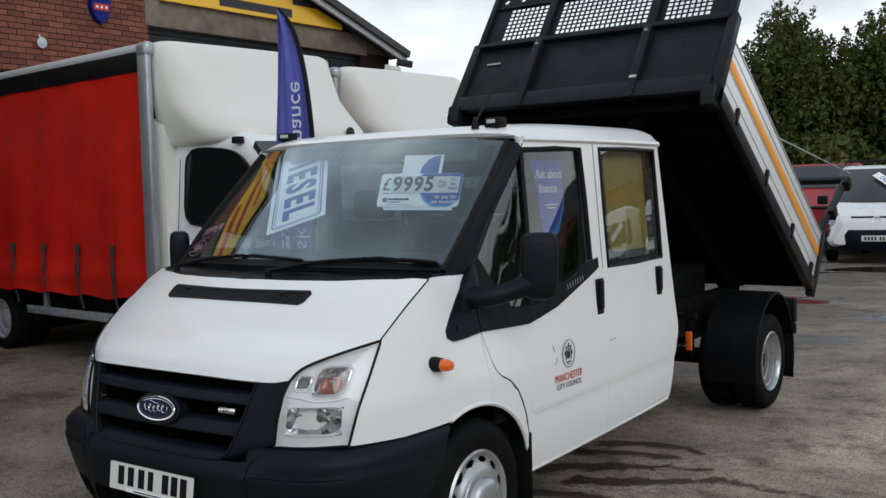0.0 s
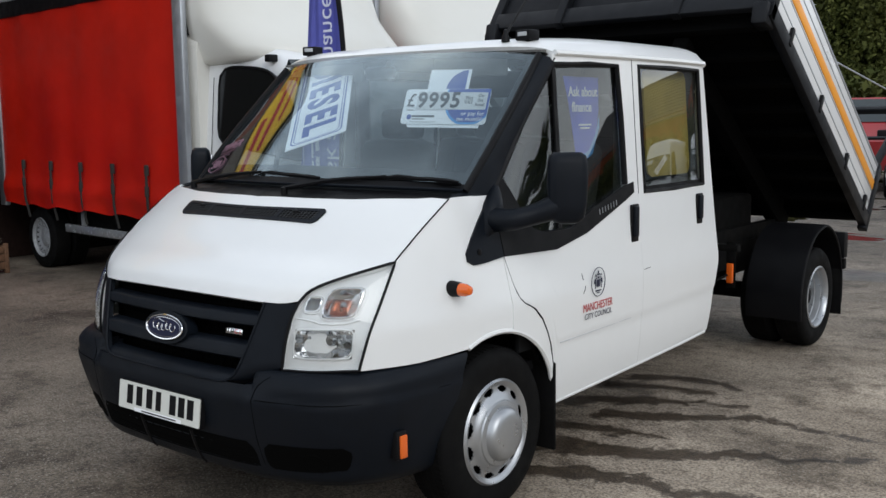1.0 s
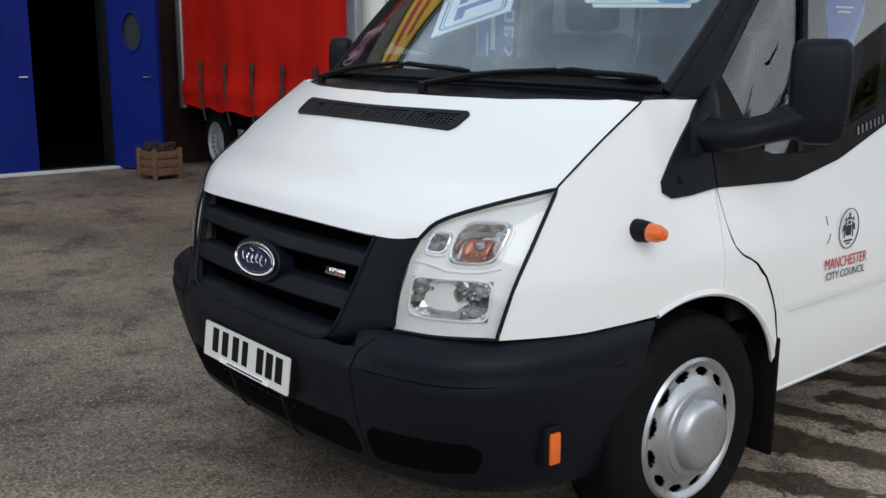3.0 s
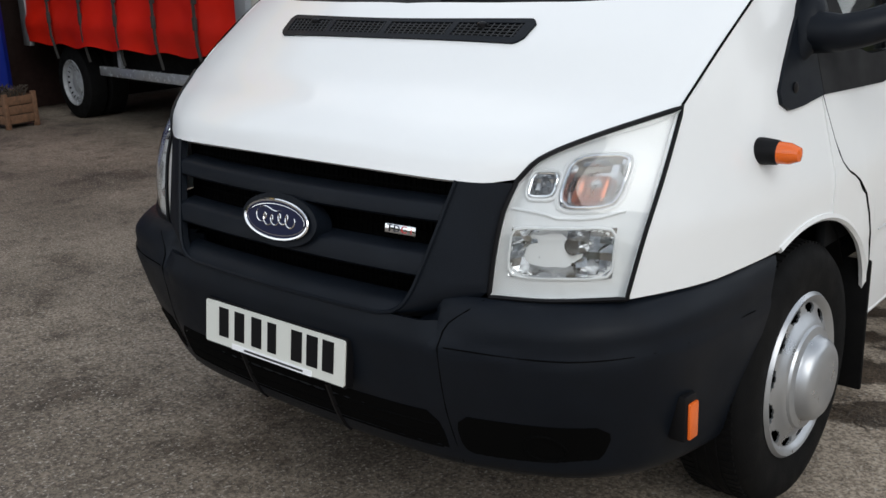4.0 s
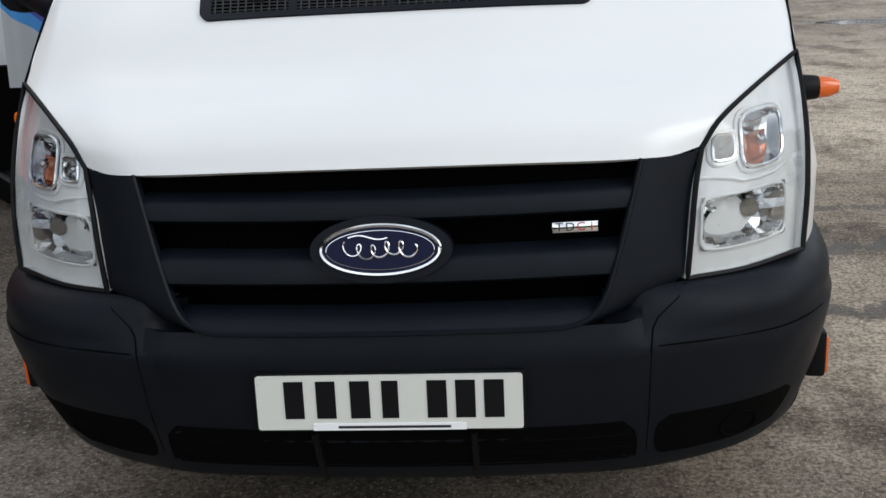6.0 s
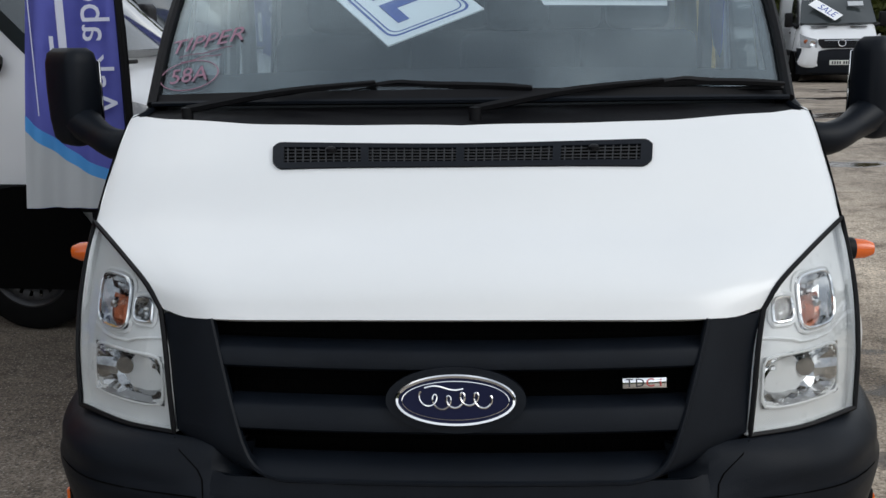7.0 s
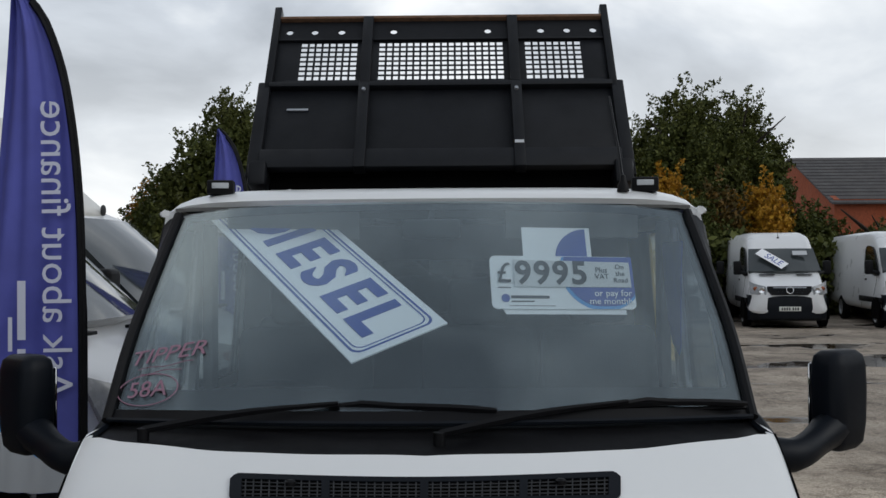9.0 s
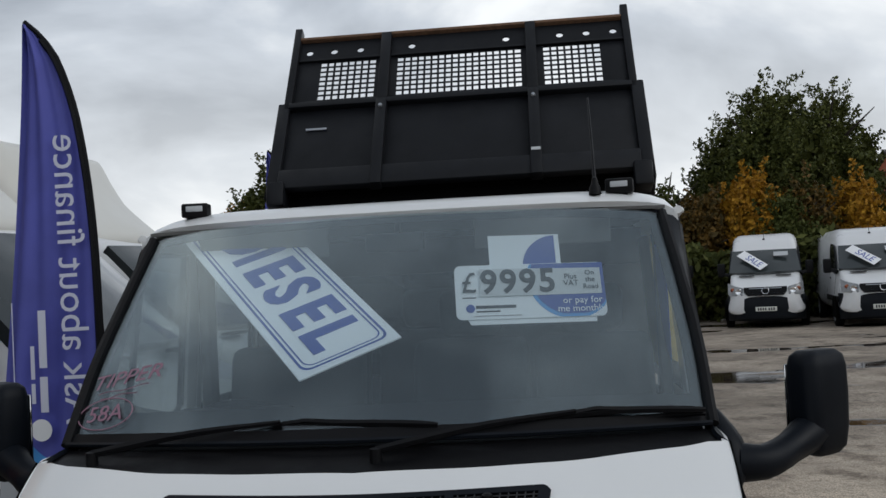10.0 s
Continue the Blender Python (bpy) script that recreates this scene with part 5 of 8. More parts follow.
# ---- roof fittings ----
for s in (1, -1):
    b = B()
    m = Matrix.Translation((s * 0.69, 1.525, 1.978)) @ Matrix.Rotation(radians(-8 * s), 4, "Z") @ Matrix.Scale(0.82, 4)
    box(b, (0, 0.02, 0), (0.105, 0.085, 0.056), 0.006, m)
    box(b, (0, 0.02, -0.04), (0.06, 0.05, 0.05), 0.004, m)
    lamp = part("roof_beacon", b, BLACK, VAN, "small black strobe light")
    b = B()
    box(b, (0, -0.022, 0.006), (0.066, 0.006, 0.022), 0.002, m)
    part("beacon_lens", b, GREY_CARD, lamp)
b = B()
lathe(b, [(-0.02, 0.020), (0.0, 0.018), (0.014, 0.011), (0.032, 0.008), (0.036, 0.0)], (0.612, 1.485, 1.972), "z", 14)
ant = part("aerial", b, BLACK, VAN, "black roof aerial")
b = B()
tube(b, [(0.612, 1.495, 1.99), (0.616, 1.60, 2.105), (0.62, 1.80, 2.31)], [0.0062, 0.0048, 0.0030], 6)
part("aerial_rod", b, BLACK, ant)

# ---- cab interior ----
b = B()
rows = [[Vector((x, y + bow * (x / 0.82) ** 2, z)) for x in np.linspace(-0.82, 0.82, 17)] for y, z, bow in ((0.76, 1.262, 0.15), (0.86, 1.300, 0.12), (1.02, 1.315, 0.05), (1.10, 1.28, 0.02), (1.14, 1.15, 0), (1.16, 0.85, 0))]
sheet(b, rows, 0.02, flip=True)
dash = part("dashboard", b, DASH, VAN, "dark grey dashboard")
b = B()
box(b, (-0.45, 1.06, 1.33), (0.36, 0.18, 0.10), 0.03, seg=3)
part("instrument_hood", b, DASH, dash)
b = B()
wm = Matrix.Translation((-0.45, 1.27, 1.24)) @ Matrix.Rotation(radians(-48), 4, "X")
tube(b, [wm @ Vector((0.195 * math.cos(a), 0.195 * math.sin(a), 0)) for a in np.linspace(0, 2 * math.pi, 28, endpoint=False)], 0.015, 8, closed=True)
for a in (0.2, math.pi - 0.2, -math.pi / 2):
    tube(b, [wm @ Vector((0, 0, -0.02)), wm @ Vector((0.19 * math.cos(a), 0.19 * math.sin(a), 0))], 0.018, 6)
lathe(b, [(0, 0.0), (0.0, 0.07), (0.03, 0.06), (0.035, 0.0)], (-0.45, 1.25, 1.22), "z", 14)
part("steering_wheel", b, BLACK, VAN, "black steering wheel")


def seat(x, y, w):
    b = B()
    box(b, (x, y, 0.86), (w, 0.50, 0.16), 0.05, seg=3)
    sc = part("seat_cushion", b, SEAT, VAN, "grey cloth seat")
    b = B()
    box(b, (0, 0, 0), (w, 0.13, 0.62), 0.05, Matrix.Translation((x, y + 0.30, 1.19)) @ Matrix.Rotation(radians(-14), 4, "X"), 3)
    part("seat_back", b, SEAT, sc)
    b = B()
    box(b, (x, y + 0.40, 1.585), (w * 0.55, 0.10, 0.17), 0.04, seg=3)
    part("headrest", b, SEAT, sc)


for x, w in ((-0.48, 0.50), (0.16, 0.42), (0.60, 0.42)):
    seat(x, 1.62, w)
for x, w in ((-0.58, 0.46), (-0.08, 0.46), (0.42, 0.46)):
    seat(x, 2.42, w)
b = B()
span(b, (-0.90, 2.86, 0.55), (0.90, 2.90, 1.28), 0.01)
span(b, (-0.90, 2.86, 1.74), (0.90, 2.90, 1.90), 0.01)
for x0, x1 in ((-0.90, -0.70), (0.70, 0.90)):
    span(b, (x0, 2.86, 1.28), (x1, 2.90, 1.74), 0.01)
part("cab_back_wall", b, TRIM, VAN)
b = B()
prism(b, round_rect(0.48, 0.54, 0.05, 5), face_frame((side_x(2.55, 1.57) - 0.055, 2.555, 1.575), (0, 1, 0), (-0.075, 0, 1)), 0.010)
part("lining_panel", b, MUSTARD, VAN, "mustard yellow panel inside the rear side window")
b = B()
span(b, (-0.70, 2.872, 1.28), (0.70, 2.878, 1.74))
part("back_window", b, SIDE_GLASS, VAN, "tinted window glass").visible_shadow = False
b = B()
span(b, (-0.88, 1.2, 0.52), (0.88, 2.88, 0.56))
span(b, (-0.86, 0.72, 0.42), (0.86, 1.25, 0.46))
part("cab_floor", b, DASH, VAN)
b = B()
rows = [[Vector((x, y, 1.905 + 0.035 * (1 - (x / 0.84) ** 4) * (1.0 if y > 1.5 else 0.2))) for x in np.linspace(-0.82, 0.82, 9)] for y in (1.46, 1.55, 1.9, 2.4, 2.85)]
sheet(b, rows, 0.01)
part("headlining", b, TRIM, VAN)
for s in (1, -1):
    b = B()
    span(b, (s * 0.44 - 0.21, 1.435, 1.80), (s * 0.44 + 0.21, 1.455, 1.905), 0.008)
    part("sun_visor", b, TRIM, VAN)
    b = B()
    span(b, (s * 0.865 - 0.02, 2.05, 1.20), (s * 0.865 + 0.02, 2.15, 1.88), 0.01)
    part("pillar_trim", b, TRIM, VAN)
    b = B()
    span(b, (s * 0.90 - 0.015, 1.15, 0.62), (s * 0.90 + 0.015, 2.03, 1.10), 0.01)
    part("door_card", b, DASH, VAN)
    b = B()
    span(b, (s * 0.90 - 0.015, 2.15, 0.62), (s * 0.90 + 0.015, 2.85, 1.20), 0.01)
    part("door_card", b, DASH, VAN)
b = B()
span(b, (-0.09, 1.30, 1.80), (0.09, 1.335, 1.86), 0.012)
tube(b, [(0, 1.335, 1.84), (0, 1.40, 1.90)], 0.01, 6)
part("rear_view_mirror", b, BLACK, VAN)

# ---- boards and writing in the cab ----
price = thing("price_board", "white and blue price card hung behind the windscreen", "sign")
PB = face_frame((0.398, 1.3075, 1.660), (0.435, 0.065, -0.008), (-0.015, 0.07, 0.17))
b = B()
poly = round_rect(0.445, 0.172, 0.018, 4, 0, 0.006)
prism(b, poly, PB, 0.003)
card = part("card", b, PAPER, price)
b = B()
prism(b, [(-0.115, 0.09), (-0.115, 0.19), (0.10, 0.19), (0.10, 0.09)], PB @ Matrix.Translation((0, 0, -0.004)), 0.002)
prism(b, [(-0.19, -0.078), (0.19, -0.078), (0.19, -0.095), (-0.18, -0.095)], PB @ Matrix.Translation((0, 0, -0.004)), 0.002)
part("card_tab", b, PAPER, card)


def blob(cx, cy, r, lo, hi, xmin, xmax):
    return [(max(xmin, min(xmax, cx + r * math.cos(a))), max(lo, min(hi, cy + r * math.sin(a)))) for a in np.linspace(0, 2 * math.pi, 56, endpoint=False)]


b = B()
prism(b, blob(0.125, 0.045, 0.131, -0.0795, 0.0905, -0.3, 0.222), PB @ Matrix.Translation((0, 0, 0.0012)), 0.001)
part("light_ring", b, SKY_INK, card)
b = B()
prism(b, blob(0.128, 0.050, 0.125, -0.070, 0.090, -0.3, 0.222), PB @ Matrix.Translation((0, 0, 0.0024)), 0.001)
part("blue_disc", b, BLUE_INK, card)
b = B()
prism(b, blob(0.085, 0.085, 0.10, 0.09, 0.186, -0.02, 0.085), PB @ Matrix.Translation((0, 0, -0.002)), 0.001)
part("blue_quarter", b, BLUE_INK, card)
b = B()
prism(b, [(-0.150, -0.010), (0.212, -0.010), (0.212, 0.072), (-0.150, 0.078)], PB @ Matrix.Translation((0, 0, 0.004)), 0.001)
part("price_strip", b, STRIP_CARD, card)
lettering("pound", "£", 0.092, PB @ Matrix.Translation((-0.182, 0.032, 0.005)), GREY_INK, card, 0.0004)
for i, ch in enumerate("9995"):
    lettering("digit", ch, 0.104, PB @ Matrix.Translation((-0.122 + 0.058 * i, 0.032, 0.0055)), GREY_INK, card, 0.0006, 1.0, bold=0.0026)
for txt, x, y, sz in (("Plus", 0.122, 0.045, 0.024), ("VAT", 0.122, 0.024, 0.024), ("On", 0.180, 0.056, 0.022), ("the", 0.180, 0.034, 0.022), ("Road", 0.180, 0.012, 0.022)):
    lettering("words", txt, sz, PB @ Matrix.Translation((x, y, 0.0055)), GREY_INK, card, 0.0004)
lettering("words", "or pay for", 0.029, PB @ Matrix.Translation((0.152, -0.030, 0.0045)), PAPER, card, 0.0004)
lettering("words", "me monthly", 0.029, PB @ Matrix.Translation((0.146, -0.056, 0.0045)), PAPER, card, 0.0004)
b = B()
lathe(b, [(0, 0), (0, 0.013), (0.001, 0.013), (0.001, 0)], (0, 0, 0), "z", 20)
bmesh.ops.transform(b, matrix=PB @ Matrix.Translation((-0.180, -0.046, 0.001)), verts=b.verts)
part("disc_mark", b, BLUE_INK, card)
for x, y, w, h in ((-0.105, -0.042, 0.118, 0.009), (-0.128, -0.056, 0.070, 0.004), (-0.1, -0.070, 0.14, 0.0015), (-0.182, -0.012, 0.04, 0.003)):
    b = B()
    box(b, (x, y, 0.001), (w, h, 0.001), 0, PB)
    part("text_bar", b, GREY_INK, card)

fuel = thing("fuel_board", "white board with blue fuel word leaning behind the windscreen", "sign")
FB = face_frame((-0.20, 0.873, 1.470), (0.45, -0.535, -0.352), (0.24, 0.16, 0.10))
FL, FW = 0.93, 0.305
b = B()
prism(b, [(0, 0), (0, FW), (-FL, FW), (-FL, 0)], FB, 0.004)
board = part("board", b, PAPER, fuel)
for off, w in ((0.022, 0.0035), (0.036, 0.0022)):
    pts = round_rect(FL - 2 * off, FW - 2 * off, 0.03, 5, -FL / 2, FW / 2)
    b = B()
    n = len(pts)
    inner_pts = round_rect(FL - 2 * off - 4 * w, FW - 2 * off - 4 * w, 0.026, 5, -FL / 2, FW / 2)
    a = [b.verts.new(FB @ Vector((x, y, 0.001))) for x, y in pts]
    c = [b.verts.new(FB @ Vector((x, y, 0.001))) for x, y in inner_pts]
    for k in range(n):
        b.faces.new((a[k], a[(k + 1) % n], c[(k + 1) % n], c[k]))
    part("border_line", b, BLUE_INK, board)
for k, ch in enumerate("DIESEL"):
    x = (-0.800, -0.690, -0.575, -0.440, -0.300, -0.168)[k] + 0.035
    lettering("letter", ch, 0.225, FB @ Matrix.Translation((x, FW / 2, 0.0015)), BLUE_INK, board, 0.0014, 0.95, bold=0.0075)

pen = thing("finance_pennant", "blue hanging pennant inside the door window", "sign")
PN = face_frame((0.838, 1.775, 1.62), (0, 1, 0), (-0.04, 0, 1))
b = B()
shape = [(-0.155, 0.175), (0.155, 0.175), (0.15, 0.02), (0.12, -0.10), (0.06, -0.18), (-0.02, -0.215), (-0.06, -0.19), (-0.09, -0.05), (-0.115, 0.06)]
prism(b, shape, PN, 0.002)
cloth = part("cloth", b, PENNANT, pen)
b = B()
prism(b, [(0.155, 0.0), (0.15, -0.06), (0.08, -0.185), (-0.02, -0.222), (-0.05, -0.20), (0.05, -0.165), (0.115, -0.09)], PN @ Matrix.Translation((0, 0, 0.0015)), 0.001)
part("edge_curve", b, SKY_INK, cloth)
lettering("words", "Ask about", 0.062, PN @ Matrix.Translation((0.012, 0.105, 0.002)), PAPER, cloth, 0.0004, bold=0.0012)
lettering("words", "finance", 0.062, PN @ Matrix.Translation((-0.002, 0.035, 0.002)), PAPER, cloth, 0.0004, bold=0.0012)
for y, w in ((-0.045, 0.11), (-0.06, 0.08)):
    b = B()
    box(b, (0.02, y, 0.002), (w, 0.007, 0.001), 0, PN)
    part("text_bar", b, PAPER, cloth)


SCREEN_N = grid_normals(SCREEN)


def on_glass(x, v, lift):
    j = min(max(v, 0.0), 0.999) * 24
    a = int(j)
    row = [SCREEN[a][i].lerp(SCREEN[a + 1][i], j - a) for i in range(41)]
    k = min(max((i for i in range(40) if row[i].x <= x), default=0), 39)
    return row[k].lerp(row[k + 1], (x - row[k].x) / (row[k + 1].x - row[k].x)) + SCREEN_N[a][k] * lift


marks = thing("marker_writing", "pink marker writing on the windscreen glass", "writing")


def glass_word(name, text, size, cx, cv, rise, squeeze, shear=0.0):
    ob = lettering(name, text, size, Matrix.Identity(4), PINK_INK, marks, 0.0005, squeeze, shear=shear)
    for p in ob.data.vertices:
        p.co = on_glass(cx + p.co.x, cv + (p.co.y + rise * p.co.x) / 0.87, 0.004 + p.co.z)


def glass_stroke(name, pts, r):
    b = B()
    tube(b, [on_glass(x, v, 0.004) for x, v in pts], r, 4)
    part(name, b, PINK_INK, marks)


glass_word("word", "TIPPER", 0.074, -0.708, 0.262, 0.16, 1.02, 0.2)
glass_stroke("underline", [(-0.785 + 0.16 * t, 0.200 + 0.030 * t + 0.004 * math.sin(9 * t)) for t in np.linspace(0, 1, 10)], 0.0017)
glass_stroke("underline", [(-0.775 + 0.12 * t, 0.180 + 0.022 * t - 0.004 * math.sin(8 * t)) for t in np.linspace(0, 1, 10)], 0.0017)
glass_word("code", "58A", 0.078, -0.742, 0.118, 0.10, 0.9)
glass_stroke("ring", [(-0.742 + 0.088 * math.cos(a), 0.118 + 0.062 * math.sin(a) + 0.008 * math.cos(a)) for a in np.linspace(0, 6.45, 34)], 0.0017)

# ---- door livery ----
for s in (1, -1):
    DM = face_frame((s * (side_x(1.665, 0.82) + 0.003), 1.665, 0.868), (0, s, 0), (0, 0, 1))
    b = B()
    tube(b, [DM @ Vector((0.060 * math.cos(a), 0.066 * math.sin(a), 0)) for a in np.linspace(0, 6.283, 32, endpoint=False)], 0.0018, 4, closed=True)
    crest = part("door_crest", b, CREST_INK, VAN, "navy ring crest with red town lettering")
    b = B()
    for x, y, w, h in ((0, -0.006, 0.026, 0.034), (0, 0.020, 0.014, 0.010), (0, 0.034, 0.022, 0.008), (0, 0.045, 0.010, 0.012), (-0.024, 0.004, 0.007, 0.030), (-0.033, -0.004, 0.006, 0.022), (-0.028, 0.026, 0.010, 0.010),
                       (-0.022, -0.022, 0.005, 0.022), (0.024, 0.004, 0.007, 0.030), (0.033, -0.004, 0.006, 0.022), (0.028, 0.026, 0.010, 0.010), (0.022, -0.022, 0.005, 0.022), (0, -0.040, 0.050, 0.006), (0, -0.050, 0.026, 0.004)):
        box(b, (x, y, 0.0), (w, h, 0.0012), 0, DM @ Matrix.Rotation(x * 7, 4, "Z"))
    part("crest_shape", b, CREST_INK, crest)
    lettering("town_name", "MANCHESTER", 0.052, DM @ Matrix.Translation((-0.002, -0.108, 0.001)), RED_INK, crest, 0.0004, 0.80)
    lettering("council_name", "CITY COUNCIL", 0.037, DM @ Matrix.Translation((0.002, -0.148, 0.001)), CREST_INK, crest, 0.0004, 0.95)
    NM = face_frame((s * (side_x(1.76, 1.185) + 0.008), 1.80, 1.195), (0, s, 0.20 if s > 0 else -0.20), (0, 0, 1))
    for k in range(7):
        b = B()
        box(b, (-0.075 + 0.026 * k, 0, 0), (0.006, 0.026, 0.002), 0, NM)
        part("name_bar", b, STEEL, crest)

# ---- chassis ----
for s in (1, -1):
    b = B()
    span(b, (s * 0.42 - 0.04, 2.6, 0.54), (s * 0.42 + 0.04, 5.55, 0.72), 0.008)
    part("chassis_rail", b, UNDER, VAN)
    # rear guards
    b = B()
    rows = []
    for a in np.linspace(-12, 192, 26):
        c = radians(a)
        rows.append([Vector((s * x, 4.745 + 0.425 * math.cos(c), 0.345 + 0.50 * math.sin(c) * (1 if a < 90 else 0.98))) for x in (0.62, 0.80, 0.95, 0.995)])
    sheet(b, rows, 0.010)
    tube(b, [r[-1] for r in rows], 0.009, 6)
    part("rear_guard", b, BLACK, VAN, "black plastic rear mudguard")
    b = B()
    span(b, (s * 0.80 - 0.20, 5.150, 0.16), (s * 0.80 + 0.20, 5.165, 0.50), 0.004)
    part("rear_flap", b, RUBBER, VAN)
    # side marker and its bracket, battery tray, hanger
    b = B()
    span(b, (s * 0.87 - 0.03, 3.452, 0.58), (s * 0.87 + 0.03, 3.458, 0.86), 0.002)
    span(b, (s * 0.66 - 0.25, 3.45, 0.80), (s * 0.66 + 0.25, 3.50, 0.84), 0.004)
    brk = part("marker_bracket", b, UNDER, VAN)
    b = B()
    span(b, (s * 0.87 - 0.020, 3.43, 0.61), (s * 0.87 + 0.020, 3.452, 0.73), 0.006)
    part("side_marker", b, AMBER, brk, "amber marker lamp")
    b = B()
    span(b, (s * 0.56 - 0.09, 3.30, 0.40), (s * 0.56 + 0.09, 3.62, 0.60), 0.04)
    tube(b, [(s * 0.56, 3.46, 0.58), (s * 0.50, 3.46, 0.66), (s * 0.44, 3.46, 0.68)], 0.014, 6)
    tube(b, [(s * 0.62, 3.34, 0.56), (s * 0.78, 3.22, 0.60), (s * 0.86, 3.42, 0.66)], 0.008, 5)
    part("side_tank", b, UNDER, VAN)
    b = B()
    tube(b, [(s * 0.55, 3.0, 0.42), (s * 0.62, 3.3, 0.40), (s * 0.60, 3.7, 0.44)], 0.035, 8)
    part("exhaust", b, UNDER, VAN)
    b = B()
    span(b, (s * 0.86 - 0.10, 5.32, 0.55), (s * 0.86 + 0.10, 5.40, 0.74), 0.008)
    lampb = part("tail_lamp", b, BLACK, VAN)
    b = B()
    span(b, (s * 0.86 - 0.09, 5.40, 0.56), (s * 0.86 + 0.09, 5.412, 0.73), 0.003)
    part("tail_lens", b, RED_INK, lampb)
b = B()
for y in (3.1, 3.9, 4.75, 5.45):
    span(b, (-0.42, y - 0.04, 0.56), (0.42, y + 0.04, 0.70), 0.006)
part("cross_member", b, UNDER, VAN)
b = B()
tube(b, [(-0.9, 4.745, 0.345), (0.9, 4.745, 0.345)], 0.06, 10)
lathe(b, [(-0.12, 0.05), (-0.10, 0.14), (0.10, 0.14), (0.12, 0.05)], (0, 4.745, 0.345), "y", 16)
part("rear_axle", b, UNDER, VAN)
b = B()
span(b, (-0.95, 5.36, 0.46), (0.95, 5.42, 0.54), 0.01)
part("rear_bar", b, UNDER, VAN)
b = B()
span(b, (-0.40, 1.0, 0.28), (0.40, 2.8, 0.52), 0.02)
part("underbody", b, UNDER, VAN)
b = B()
span(b, (-0.85, 0.95, 0.32), (0.85, 1.0, 0.5))
span(b, (-0.48, 0.22, 0.26), (0.48, 1.0, 0.95), 0.02)
part("engine_bay", b, DARK, VAN)

# ---- tipper body, tilted ----
TILT = 34.8
TB = Matrix(((1, 0, 0, 0), (0, math.cos(radians(TILT)), math.sin(radians(TILT)), 3.60), (0, -math.sin(radians(TILT)), math.cos(radians(TILT)), 2.268), (0, 0, 0, 1)))
W, LEN = 1.0, 2.50


def tbox(b, lo, hi, bev=0.004):
    return span(b, lo, hi, bev, TB)


# floor, bearers and runners are near-black to carry the shade under the body
b = B()
tbox(b, (-W, 0.02, -0.03), (W, LEN, 0.0))
bed = part("tipper_floor", b, DARK, VAN, "steel tipper floor, coloured near-black for the shade beneath")
for k in range(9):
    b = B()
    y = 0.12 + (LEN - 0.24) * k / 8
    tbox(b, (-W + 0.02, y - 0.025, -0.10), (W - 0.02, y + 0.025, -0.03))
    part("floor_bearer", b, DARK, bed)
for s in (1, -1):
    b = B()
    tbox(b, (s * 0.42 - 0.05, 0.15, -0.24), (s * 0.42 + 0.05, LEN - 0.1, -0.10))
    part("floor_runner", b, DARK, bed)
    b = B()
    tbox(b, (s * (W + 0.005) - 0.03, 0.0, -0.10), (s * (W + 0.005) + 0.03, LEN + 0.02, 0.006), 0.008)
    part("side_rail", b, TIPPER, bed)
    b = B()
    tbox(b, (s * W - 0.016, 0.07, 0.012), (s * W + 0.016, LEN - 0.03, 0.420), 0.005)
    dside = part("drop_side", b, FAR_WHITE, bed, "white aluminium drop side")
    for z in (0.10, 0.20, 0.345):
        b = B()
        tbox(b, (s * (W + 0.016) - 0.003, 0.072, z - 0.004), (s * (W + 0.016) + 0.003, LEN - 0.032, z + 0.004), 0.001)
        part("side_rib", b, STEEL, dside)
    b = B()
    tbox(b, (s * (W + 0.018) - 0.002, 0.075, 0.215), (s * (W + 0.018) + 0.003, LEN - 0.035, 0.290), 0.001)
    part("tape_stripe", b, ORANGE, dside, "orange reflective tape")
    b = B()
    tbox(b, (s * W - 0.02, 0.07, 0.418), (s * W + 0.02, LEN - 0.03, 0.440), 0.004)
    part("side_cap", b, STEEL, dside)
    for y in (0.35, 1.05, 1.75, 2.32):
        b = B()
        tbox(b, (s * (W + 0.03) - 0.012, y - 0.018, -0.05), (s * (W + 0.03) + 0.012, y + 0.018, 0.075), 0.004)
        part("side_hinge", b, BLACK, dside)
    b = B()
    tbox(b, (s * W - 0.035, 0.0, -0.10), (s * W + 0.035, 0.072, 0.60), 0.008)
    tbox(b, (s * (W - 0.02) - 0.022, 0.0, 0.55), (s * (W - 0.02) + 0.022, 0.06, 1.236), 0.006)
    part("headboard_post", b, TIPPER, bed)
    b = B()
    tbox(b, (s * W - 0.03, LEN - 0.03, -0.12), (s * W + 0.035, LEN + 0.03, 0.45), 0.006)
    part("rear_post", b, TIPPER, bed)
    b = B()
    box(b, (0, 0, 0), (0.10, 0.16, 0.14), 0.02, TB @ Matrix.Translation((s * (W - 0.03), 0.05, -0.06)) @ Matrix.Rotation(radians(20), 4, "X"))
    part("corner_bracket", b, TIPPER, bed)
